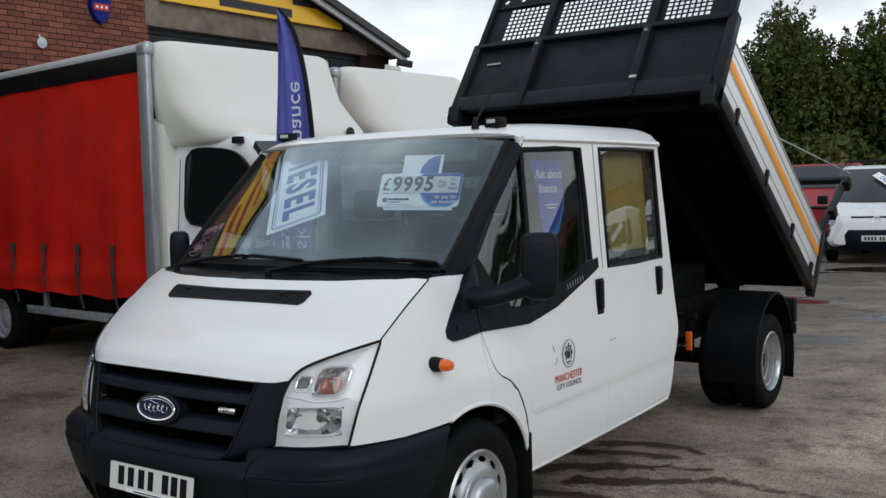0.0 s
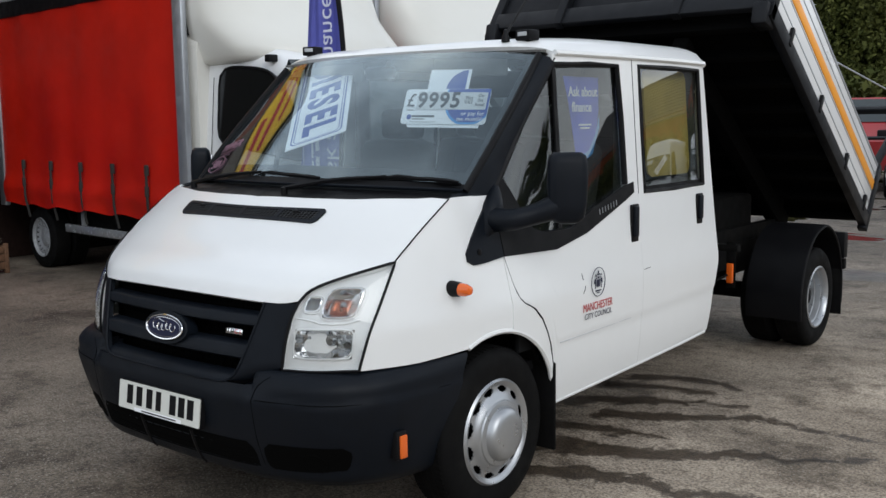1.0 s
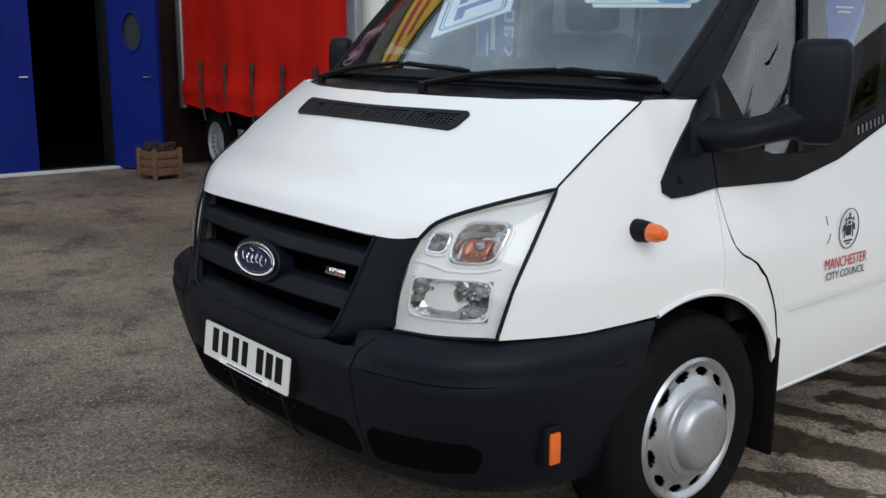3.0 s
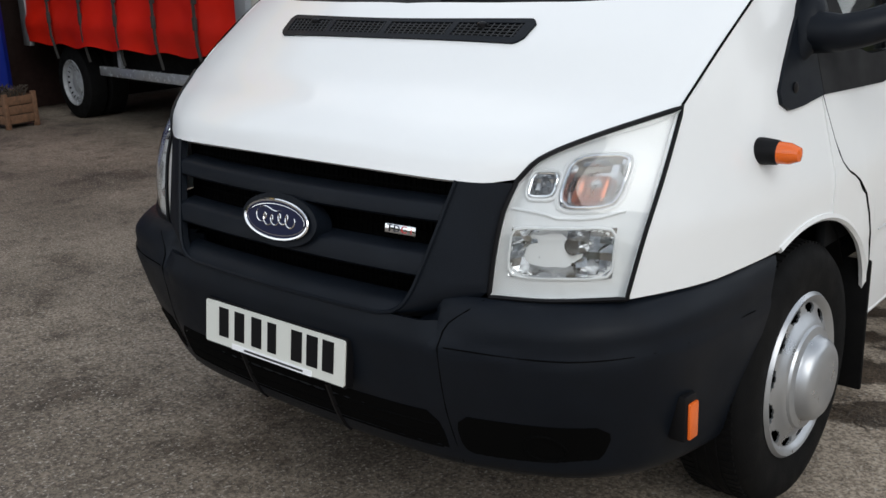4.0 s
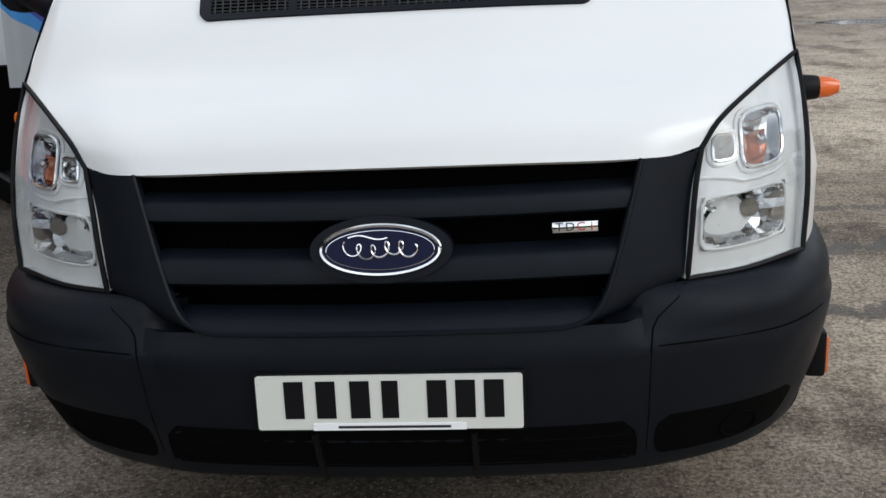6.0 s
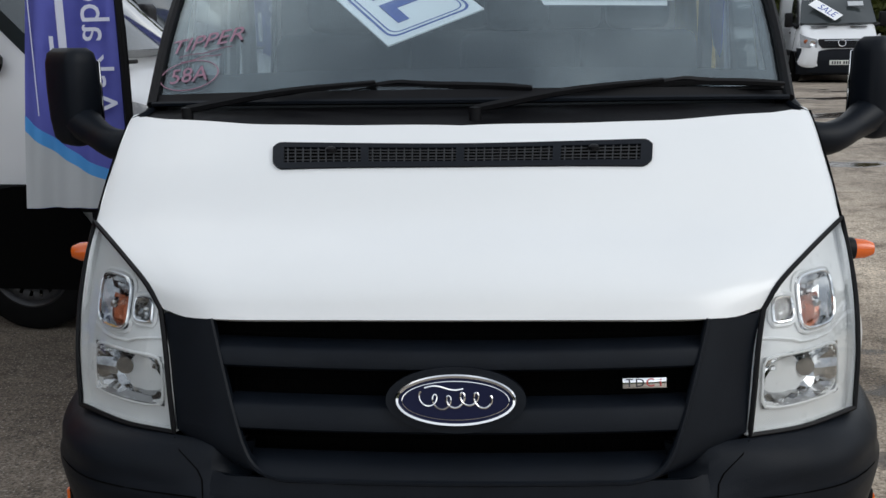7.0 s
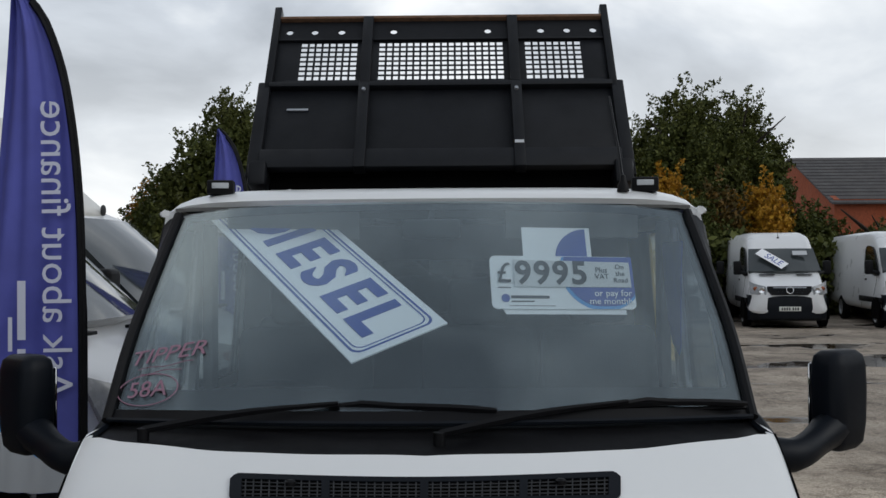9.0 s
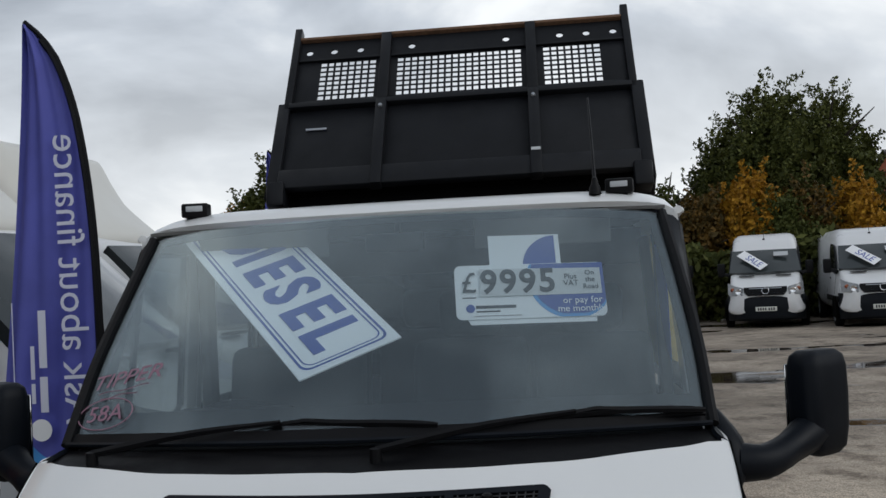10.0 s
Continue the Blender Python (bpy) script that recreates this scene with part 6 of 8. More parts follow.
# headboard
b = B()
tbox(b, (-W + 0.03, 0.028, 0.0), (W - 0.03, 0.040, 0.60), 0.001)
hb = part("headboard_panel", b, TIPPER, bed, "charcoal steel headboard")
MESH = ((-0.820, -0.490, 8), (-0.360, 0.364, 18), (0.495, 0.820, 8))
M0, M1 = 0.640, 0.950
b = B()
tbox(b, (-W + 0.03, 0.028, 0.585), (W - 0.03, 0.040, M0), 0.001)
edges = [-W + 0.03] + [v for a, c, n in MESH for v in (a, c)] + [W - 0.03]
for k in range(0, len(edges), 2):
    tbox(b, (edges[k], 0.028, M0), (edges[k + 1], 0.040, M1), 0.001)
part("headboard_frame", b, TIPPER, hb)
for a, c, n in MESH:
    b = B()
    for k in range(1, n):
        x = a + (c - a) * k / n
        tbox(b, (x - 0.006, 0.030, M0), (x + 0.006, 0.036, M1), 0)
    for k in range(1, 8):
        z = M0 + (M1 - M0) * k / 8
        tbox(b, (a, 0.0305, z - 0.005), (c, 0.0355, z + 0.005), 0)
    part("headboard_mesh", b, TIPPER, hb, "punched mesh window")
# top strip with round holes
HOLES = (-0.90, -0.75, -0.59, -0.28, 0.28, 0.595, 0.75, 0.905)


def holed_strip(bm, x0, x1, z0, z1, y, cx, cz, r, n=20):
    """A plate with one round hole, as a ring of quads from hole to border."""
    hole, rimv = [], []
    for k in range(n):
        a = 2 * math.pi * k / n
        c, s = math.cos(a), math.sin(a)
        t = min(((x1 - cx) if c > 0 else (cx - x0)) / max(abs(c), 1e-6), ((z1 - cz) if s > 0 else (cz - z0)) / max(abs(s), 1e-6))
        hole.append((cx + r * c, cz + r * s))
        rimv.append((cx + t * c, cz + t * s))
    corners = [(x1, z1), (x0, z1), (x0, z0), (x1, z0)]
    loops = []
    for pts_y, flip in ((y, False), (y + 0.010, True)):
        h = [bm.verts.new(TB @ Vector((x, pts_y, z))) for x, z in hole]
        o = [bm.verts.new(TB @ Vector((x, pts_y, z))) for x, z in rimv]
        loops.append(h)
        for k in range(n):
            j = (k + 1) % n
            extra = [q for q in corners if (abs(rimv[k][0] - q[0]) < 1e-6 or abs(rimv[k][1] - q[1]) < 1e-6) and (abs(rimv[j][0] - q[0]) < 1e-6 or abs(rimv[j][1] - q[1]) < 1e-6) and not (abs(rimv[k][0] - rimv[j][0]) < 1e-6 or abs(rimv[k][1] - rimv[j][1]) < 1e-6)]
            face = [h[k], o[k]] + [bm.verts.new(TB @ Vector((q[0], pts_y, q[1]))) for q in extra[:1]] + [o[j], h[j]]
            bm.faces.new(face)
    for k in range(n):
        j = (k + 1) % n
        bm.faces.new((loops[0][k], loops[0][j], loops[1][j], loops[1][k]))


cuts = [-W + 0.03] + [(a + c) / 2 for a, c in zip(HOLES, HOLES[1:])] + [W - 0.03]
for k, hx in enumerate(HOLES):
    b = B()
    holed_strip(b, cuts[k], cuts[k + 1], M1, 1.135, 0.029, hx, 1.040, 0.021)
    part("hole_plate", b, TIPPER, hb)
b = B()
tbox(b, (-W + 0.04, 0.0, 1.128), (W - 0.04, 0.055, 1.150), 0.003)
part("top_rail", b, WOOD, hb, "worn orange-brown top rail")
b = B()
tbox(b, (-W + 0.03, -0.012, 0.555), (W - 0.03, 0.045, 0.590), 0.004)
tbox(b, (-W + 0.03, 0.012, M1 + 0.004), (W - 0.03, 0.030, M1 + 0.016), 0.001)
part("cross_rail", b, TIPPER, hb)
for x in (-0.43, 0.425):
    b = B()
    tbox(b, (x - 0.030, -0.035, -0.06), (x + 0.030, 0.03, 0.555), 0.004)
    tbox(b, (x - 0.030, -0.012, 0.59), (x + 0.030, 0.03, 1.135), 0.004)
    rib = part("headboard_rib", b, TIPPER, hb)
    b = B()
    lathe(b, [(-0.046, 0.0), (-0.046, 0.010), (-0.036, 0.013), (-0.034, 0.013)], (0, 0, 0), "y", 10)
    bmesh.ops.transform(b, matrix=TB @ Matrix.Translation((x, 0, 0.50)), verts=b.verts)
    part("rib_bolt", b, STEEL, rib)
b = B()
tbox(b, (0.400, -0.038, 0.095), (0.450, -0.034, 0.115), 0)
part("rib_tag", b, GREY_CARD, hb)
b = B()
tbox(b, (-0.86, 0.018, 0.395), (-0.74, 0.026, 0.410), 0.002)
part("headboard_slot", b, STEEL, hb)
b = B()
tbox(b, (-W + 0.03, -0.02, -0.05), (W - 0.03, 0.03, 0.08), 0.01)
part("headboard_foot", b, TIPPER, hb)
# tailboard let out to the rear, and its stay
b = B()
m = face_frame((0, 6.38, 1.425), (1, 0, 0), (0, 0.98, 0.50))
for y in (-0.48, 0.48):
    box(b, (0, y, 0), (2.0, 0.06, 0.05), 0.006, m)
for x in (-0.97, -0.34, 0.34, 0.97):
    box(b, (x, 0, 0), (0.05, 0.92, 0.045), 0.004, m)
box(b, (0, 0.0, -0.012), (1.9, 0.035, 0.02), 0.004, m)
tail = part("tailboard", b, TIPPER, bed, "charcoal open-frame tailboard let down")
for s in (1, -1):
    b = B()
    tube(b, [TB @ Vector((s * W, 1.15, 0.44)), (s * W, 6.84, 1.70)], 0.006, 6)
    part("tail_stay", b, STEEL, tail)
    for y in (-0.12, 0.40):
        b = B()
        box(b, (s * 1.0, y, 0.0), (0.06, 0.10, 0.09), 0.01, m)
        part("tail_catch", b, BLACK, tail)
# hydraulic tank and valve chest between the rails
b = B()
span(b, (-0.40, 3.15, 0.70), (0.40, 4.95, 1.04), 0.03)
span(b, (-0.36, 4.3, 0.45), (0.36, 5.3, 0.75), 0.02)
part("hydraulic_tank", b, UNDER, VAN)
# lifting ram and subframe
b = B()
lathe(b, [(0, 0.0), (0, 0.085), (0.75, 0.085), (0.75, 0.07), (1.05, 0.07), (1.05, 0.0)], (0, 0, 0), "z", 18)
bmesh.ops.transform(b, matrix=Matrix.Translation((0, 3.55, 0.72)) @ Matrix.Rotation(radians(-16), 4, "X"), verts=b.verts)
part("lifting_ram", b, UNDER, VAN)
for s in (1, -1):
    b = B()
    span(b, (s * 0.42 - 0.035, 3.2, 0.72), (s * 0.42 + 0.035, 5.5, 0.82), 0.006)
    part("subframe_rail", b, UNDER, VAN)
    b = B()
    tube(b, [(s * 0.42, 5.42, 0.78), (s * 0.42, 5.42, 0.98)], 0.04, 8)
    part("hinge_post", b, UNDER, VAN)


# ---- panel vans and box trucks ----
def ring(hw0, hw1, z0, z1, r=0.12, n=4):
    """Closed outline (y, z) of a rounded section, narrower at the top."""
    out = []
    for sy, zz, hw, a0 in ((1, z1, hw1, 0), (-1, z1, hw1, 90), (-1, z0, hw0, 180), (1, z0, hw0, 270)):
        rr = min(r, (z1 - z0) * 0.45)
        for k in range(n + 1):
            a = radians(a0 + 90 * k / n)
            out.append((sy * (hw - rr) + rr * math.cos(a), zz - rr * (1 if zz == z1 else -1) + rr * math.sin(a)))
    return out


def loft(bm, secs):
    rings = [[bm.verts.new((x, y, z)) for y, z in pts] for x, pts in secs]
    n = len(rings[0])
    for a, b in zip(rings, rings[1:]):
        for k in range(n):
            bm.faces.new((a[k], a[(k + 1) % n], b[(k + 1) % n], b[k]))
    bm.faces.new(rings[0])
    bm.faces.new(rings[-1])
    return bm


def cab_front(root, mat, top, screen_x0, screen_z0, screen_x1, screen_z1, nose, hood_z, sale="SALE", lift=0.085):
    """Glass, lamps, grille, bumper and plate on a van whose nose points along +x."""
    lo = [(screen_x0 + 0.05 - 0.13 * (abs(t) ** 2), t * 0.88, screen_z0 - 0.02) for t in np.linspace(-1, 1, 9)]
    hi = [(screen_x1 + 0.05 - 0.11 * (abs(t) ** 2), t * 0.80, screen_z1) for t in np.linspace(-1, 1, 9)]
    g = coons(lo, hi, [lo[0], hi[0]], [lo[-1], hi[-1]], 16, 8, 0.03, (0.6, 0, 0.8))
    scr = part("windscreen", sheet(B(), g, 0.09, lift=lift), DARK_GLASS, root, "dark windscreen glass")
    # slogan board behind the glass, and a small card
    mid = Vector(((screen_x0 + screen_x1) / 2 + 0.150, 0, (screen_z0 + screen_z1) / 2 + 0.140))
    up = (screen_x1 - screen_x0, 0, screen_z1 - screen_z0)
    bm_ = face_frame(mid, (0, 1, 0), up)
    rot = bm_ @ Matrix.Translation((-0.30, -0.10, 0.008)) @ Matrix.Rotation(radians(-46), 4, "Z")
    if sale:
        b = B()
        box(b, (0, 0, 0), (0.84, 0.28, 0.006), 0, rot)
        sb = part("sale_board", b, PAPER, scr, "white board with blue word")
        lettering("word", sale, 0.27, rot @ Matrix.Translation((0.06, 0, 0.004)), BLUE_INK, sb, 0.001, 0.9)
        b = B()
        box(b, (0.42, 0.13, 0.0), (0.36, 0.16, 0.006), 0, bm_)
        part("price_card", b, GREY_CARD, scr)
    for s in (1, -1):
        b = B()
        tube(b, [(screen_x0 + 0.02, s * 0.30, screen_z0 + 0.03), (screen_x0 - 0.04, s * 0.02 + 0.25, screen_z0 + 0.10)], 0.014, 5)
        part("wiper", b, BLACK, scr)
        b = B()
        span(b, (screen_x0 + 0.08, s * 0.46 - 0.19, screen_z0 - 0.062), (screen_x0 + 0.16, s * 0.46 + 0.19, screen_z0 - 0.040), 0.006)
        part("hood_vent", b, BLACK, root)
        # lamp
        lx = nose + 0.02
        gl = coons([(lx, s * 0.56, 0.85), (lx - 0.07, s * 0.76, 0.85), (lx - 0.20, s * 0.92, 0.88)], [(lx - 0.07, s * 0.56, 1.05), (lx - 0.18, s * 0.76, 1.10), (lx - 0.36, s * 0.92, 1.18)],
                   [(lx, s * 0.56, 0.85), (lx - 0.07, s * 0.56, 1.05)], [(lx - 0.20, s * 0.92, 0.88), (lx - 0.36, s * 0.92, 1.18)], 8, 6, 0.03, (1, 0, 0))
        hl = part("headlamp", sheet(B(), gl, 0.05, lift=0.015, flip=s < 0), FAR_LAMP, root, "clear headlamp")
        b = B()
        lathe(b, [(0, 0.0), (0.02, 0.06), (0.05, 0.075), (0.055, 0.07), (0.03, 0.0)], (lx - 0.06, s * 0.67, 0.96), "x", 16)
        part("lamp_bowl", b, CHROME, hl)
        b = B()
        lathe(b, [(0, 0.0), (0.02, 0.045), (0.05, 0.055), (0.055, 0.0)], (lx - 0.16, s * 0.81, 1.00), "x", 14)
        part("indicator_bowl", b, AMBER_BULB, hl)
        # mirror
        b = B()
        box(b, (screen_x0 - 0.42, s * 1.12, 1.52), (0.14, 0.20, 0.36), 0.04, seg=3)
        tube(b, [(screen_x0 - 0.30, s * 0.90, 1.36), (screen_x0 - 0.42, s * 1.06, 1.42)], 0.05, 8)
        part("door_mirror", b, BLACK, root, "black door mirror")
    # grille with a plain round emblem
    b = B()
    prism(b, [(-0.53, 0.12), (0.53, 0.12), (0.52, 0.0), (0.44, -0.10), (-0.44, -0.10), (-0.52, 0.0)], face_frame((nose + 0.05, 0, 0.95), (0, 1, 0), (-0.35, 0, 1)), 0.16)
    gr = part("grille", b, BLACK, root, "black grille")
    for z in (-0.05, 0.015, 0.08):
        b = B()
        box(b, (0, z, 0.008), (0.80 if z > -0.05 else 0.66, 0.020, 0.012), 0.003, face_frame((nose + 0.05, 0, 0.95), (0, 1, 0), (-0.35, 0, 1)))
        part("grille_bar", b, STEEL if z > 0.05 else BUMPER, gr)
    em = face_frame((nose + 0.072, 0, 0.965), (0, 1, 0), (-0.35, 0, 1))
    b = B()
    tube(b, [em @ Vector((0.085 * math.cos(a), 0.085 * math.sin(a), 0.004)) for a in np.linspace(0, 6.283, 24, endpoint=False)], 0.010, 6, closed=True)
    part("emblem", b, CHROME, gr, "chrome ring emblem")
    # bumper
    pts = [(0.0, nose + 0.05), (0.45, nose + 0.03), (0.75, nose - 0.07), (0.93, nose - 0.30), (0.97, nose - 0.55)]
    rows = []
    for z, dx in ((0.20, -0.08), (0.26, 0.0), (0.50, 0.02), (0.77, 0.015), (0.84, -0.03)):
        rows.append([Vector((x + dx, y, z)) for x, y, _ in [(p.y, p.x, 0) for p in spline([(-y, x, 0) for y, x in reversed(pts[1:])] + [(y, x, 0) for y, x in pts], 33)]])
    bp = part("bumper", sheet(B(), rows, 0.03), BUMPER, root, "black plastic bumper")
    pm = face_frame((nose + 0.072, 0, 0.50), (0, 1, 0), (0, 0, 1))
    b = B()
    box(b, (0, 0, 0), (0.52, 0.112, 0.012), 0.003, pm)
    pl = part("number_plate", b, PLATE, bp, "white plate with dark bars")
    for k in range(7):
        b = B()
        box(b, (-0.19 + 0.058 * k + (0.03 if k > 3 else 0), 0, 0.008), (0.036, 0.066, 0.003), 0, pm)
        part("bar", b, GREY_INK, pl)


def plain_wheel(c, s, root, rim_mat, r=0.345, holes=18):
    w = part("wheel", lathe(B(), [(-0.09, 0.0), (-0.09, 0.20), (-0.06, 0.20), (-0.06, 0.0)], c, "y", 24, s), UNDER, root)
    b = B()
    lathe(b, [(-0.10, r - 0.12), (-0.10, r - 0.03), (-0.08, r), (0.08, r), (0.10, r - 0.03), (0.10, r - 0.12)], c, "y", 40, s, caps=False)
    part("tyre", b, RUBBER, w, "black tyre")
    rows = []
    for h, rr in ((0.092, 0.225), (0.098, 0.218), (0.085, 0.205), (0.070, 0.195), (0.072, 0.172), (0.060, 0.145), (0.045, 0.11), (0.065, 0.07), (0.068, 0.0)):
        rows.append([Vector((c[0] + rr * math.cos(2 * math.pi * a / 54), c[1] + s * h, c[2] + rr * math.sin(2 * math.pi * a / 54))) for a in range(55)])
    b = sheet(B(), rows, 0.006, keep=lambda j, i: not (j == 4 and i % (54 // holes) == 0), flip=s < 0)
    part("rim", b, rim_mat, w, "steel rim with round holes")


def wheel_pair(x, root, rim_mat, hw=0.90):
    for s in (1, -1):
        plain_wheel((x, s * hw, 0.345), s, root, rim_mat)


CAB = [(-0.02, ring(0.97, 0.86, 0.40, 2.20, 0.16)), (0.50, ring(0.99, 0.85, 0.38, 2.24, 0.16)), (0.95, ring(0.99, 0.83, 0.38, 2.22, 0.16)), (1.20, ring(0.99, 0.82, 0.38, 2.12, 0.16)),
       (1.62, ring(0.985, 0.84, 0.38, 1.74, 0.16)), (1.98, ring(0.98, 0.88, 0.38, 1.39, 0.14)), (2.10, ring(0.975, 0.88, 0.38, 1.31, 0.14)), (2.40, ring(0.95, 0.86, 0.38, 1.16, 0.12)), (2.60, ring(0.91, 0.80, 0.38, 1.02, 0.12)), (2.70, ring(0.84, 0.70, 0.38, 0.92, 0.10)), (2.73, ring(0.78, 0.64, 0.42, 0.84, 0.10))]


def cab_sides(root):
    for s in (1, -1):
        # side window with its black frame, lower moulding, wheel arch, seams and handle
        win = [(p.x, p.y) for p in spline([(0.40, 1.42), (1.00, 1.35), (1.50, 1.30), (1.60, 1.33), (1.58, 1.43), (1.37, 1.72), (1.14, 1.95), (1.00, 2.03), (0.72, 2.07), (0.41, 2.07), (0.32, 2.00), (0.31, 1.72), (0.32, 1.50), (0.40, 1.42)], 40)][:-1]
        sy = lambda z: s * (0.985 - 0.14 * (z - 0.38) / 1.84 + 0.016)
        b = B()
        a = [b.verts.new((x, sy(z), z)) for x, z in win]
        c = [b.verts.new((x, sy(z) - s * 0.03, z)) for x, z in win]
        b.faces.new(a), b.faces.new(c)
        for k in range(len(a)):
            b.faces.new((a[k], a[(k + 1) % len(a)], c[(k + 1) % len(a)], c[k]))
        part("side_window", b, BLACK_GLASS, root, "dark side window")
        b = B()
        tube(b, [(x, sy(z), z) for x, z in win], 0.010, 6, closed=True)
        part("window_seal", b, BLACK, root)
        b = B()
        span(b, (-0.02, s * 0.992 - 0.012, 0.62), (2.30, s * 0.992 + 0.012, 0.76), 0.008)
        part("side_moulding", b, BLACK, root, "black side moulding")
        b = B()
        tube(b, [(x, sy(z) - s * 0.002, z) for x, z in ((1.40, 0.80), (1.55, 1.10), (1.66, 1.38))], 0.004, 5)
        part("door_seam", b, DARK, root)
        b = B()
        tube(b, [(x, sy(z) - s * 0.002, z) for x, z in ((0.22, 0.48), (0.21, 1.30), (0.22, 2.0))], 0.003, 5)
        part("door_seam", b, DARK, root)
        b = B()
        span(b, (0.42, sy(1.2) - 0.015, 1.17), (0.60, sy(1.2) + 0.015, 1.22), 0.008)
        part("door_handle", b, BLACK, root, "black door handle")
        b = B()
        prism(b, [(0.40 * math.cos(t), 0.40 * math.sin(t)) for t in np.linspace(-0.35, math.pi + 0.35, 22)], face_frame((1.83, s * 0.996, 0.36), (s, 0, 0), (0, 0, 1)), 0.05)
        part("wheel_arch", b, DARK, root)


def box_truck(m, curtain, name, label):
    root = thing(name, label, "truck", m=m)
    b = loft(B(), CAB)
    part("cab", b, FAR_WHITE, root, "white cab", smooth=50)
    cab_sides(root)
    cab_front(root, FAR_WHITE, 2.2, 2.00, 1.40, 1.24, 2.08, 2.70, 1.1, sale="", lift=0.045)
    wheel_pair(1.83, root, RIM_DARK, 0.94)
    wheel_pair(-3.20, root, FAR_LAMP)
    for s in (1, -1):
        plain_wheel((-3.20, s * 0.68, 0.345), s, root, UNDER)
    # moulded wind fairing over the cab
    rings = []
    b = B()
    for z0, xf, hw, bulge in ((2.11, 0.99, 0.86, 0.05), (2.13, 1.05, 0.90, 0.06), (2.17, 1.07, 0.92, 0.06), (2.24, 1.02, 0.95, 0.06), (2.35, 0.87, 0.98, 0.06), (2.45, 0.74, 1.0, 0.06), (2.55, 0.62, 1.01, 0.05), (2.65, 0.52, 1.015, 0.05), (2.75, 0.43, 1.015, 0.05),
                             (2.84, 0.36, 1.015, 0.04), (2.92, 0.30, 1.01, 0.03), (2.965, 0.26, 0.99, 0.02), (2.99, 0.19, 0.96, 0.02), (3.0, 0.12, 0.92, 0.01)):
        z = 2.11 + (z0 - 2.11) * 1.075
        r = min(0.52, xf * 0.8)
        half = [(0.02, hw)] + [(xf - r + r * math.sin(a), hw - r + r * math.cos(a)) for a in np.linspace(0, math.pi / 2, 9)] + [(xf + bulge * (1 - (y / (hw - r)) ** 2), y) for y in np.linspace(hw - r, 0, 6)[1:]]
        rings.append([b.verts.new((x, y, z)) for x, y in half] + [b.verts.new((x, -y, z)) for x, y in reversed(half[:-1])])
    for r0, r1 in zip(rings, rings[1:]):
        for k in range(len(r0)):
            b.faces.new((r0[k], r0[(k + 1) % len(r0)], r1[(k + 1) % len(r0)], r1[k]))
    b.faces.new(rings[0])
    b.faces.new(rings[-1])
    part("fairing", b, CREAM, root, "cream moulded wind fairing", smooth=60)
    b = loft(B(), [(-0.02, ring(1.0, 1.0, 0.75, 2.40, 0.1)), (0.12, ring(0.98, 0.98, 0.75, 2.36, 0.1))])
    part("fairing_skirt", b, CREAM, root)
    b = B()
    lathe(b, [(0, 0.05), (0.012, 0.05), (0.016, 0.04), (0.016, 0.0)], (1.075, 0.42, 2.22), "x", 16)
    part("fairing_badge", b, SHUTTER, root)
    for s in (1, -1):
        b = B()
        box(b, (1.02, s * 0.84, 2.13), (0.07, 0.09, 0.06), 0.01)
        part("roof_marker", b, BLACK, root)
    # body: frame, roof, curtain
    L0 = -3.95
    b = B()
    span(b, (L0, -1.0, 0.90), (-0.06, 1.0, 2.95))
    part("load_space", b, DARK, root)
    b = B()
    span(b, (L0 - 0.04, -1.08, 2.97), (0.06, 1.08, 3.05), 0.03)
    part("body_roof", b, GREY_CARD, root, "pale grey body roof")
    b = B()
    span(b, (L0, -0.99, 0.74), (0.0, 0.99, 0.92), 0.01)
    part("body_floor", b, UNDER, root)
    for s in (1, -1):
        for x in (0.0, L0):
            b = B()
            span(b, (x - 0.075, s * 1.065 - 0.03, 0.68), (x + 0.075, s * 1.065 + 0.03, 2.97), 0.012)
            part("corner_post", b, STEEL, root, "grey steel corner post")
            b = B()
            box(b, (x, s * 1.05, 2.985), (0.18, 0.11, 0.14), 0.045, seg=4)
            part("corner_cap", b, STEEL, root)
        b = B()
        span(b, (L0, s * 1.07 - 0.012, 2.80), (-0.08, s * 1.07 + 0.012, 2.97), 0.004)
        part("curtain_valance", b, BLACK, root)
        rows = []
        xs = np.linspace(L0 + 0.06, -0.08, 110)
        for z in list(np.linspace(0.71, 1.25, 14)) + list(np.linspace(1.33, 2.83, 14)):
            row = []
            for x in xs:
                low = max(0.0, 1 - (z - 0.71) / 0.55)
                amp = 0.010 + 0.030 * low * low
                w = math.sin(x * 9.4 + 0.6 * math.sin(z * 1.3)) * 0.6 + noise.noise(Vector((x * 2.1, z * (0.7 + 1.6 * low), 3.0))) * 1.3
                belly = 0.035 * math.exp(-((z - 0.90) / 0.10) ** 2) * (0.45 + 0.55 * abs(math.sin((x + 0.62) * math.pi / 0.67)))
                row.append(Vector((x, s * (1.055 + amp * w + 0.012 + belly), z + (0.018 * math.sin(x * 9.4) if z < 0.75 else 0))))
            rows.append(row)
        part("curtain", sheet(B(), rows, 0.004, flip=s > 0), RED_CURTAIN if curtain else FAR_WHITE, root, "red vinyl side curtain" if curtain else "white side curtain", smooth=80)
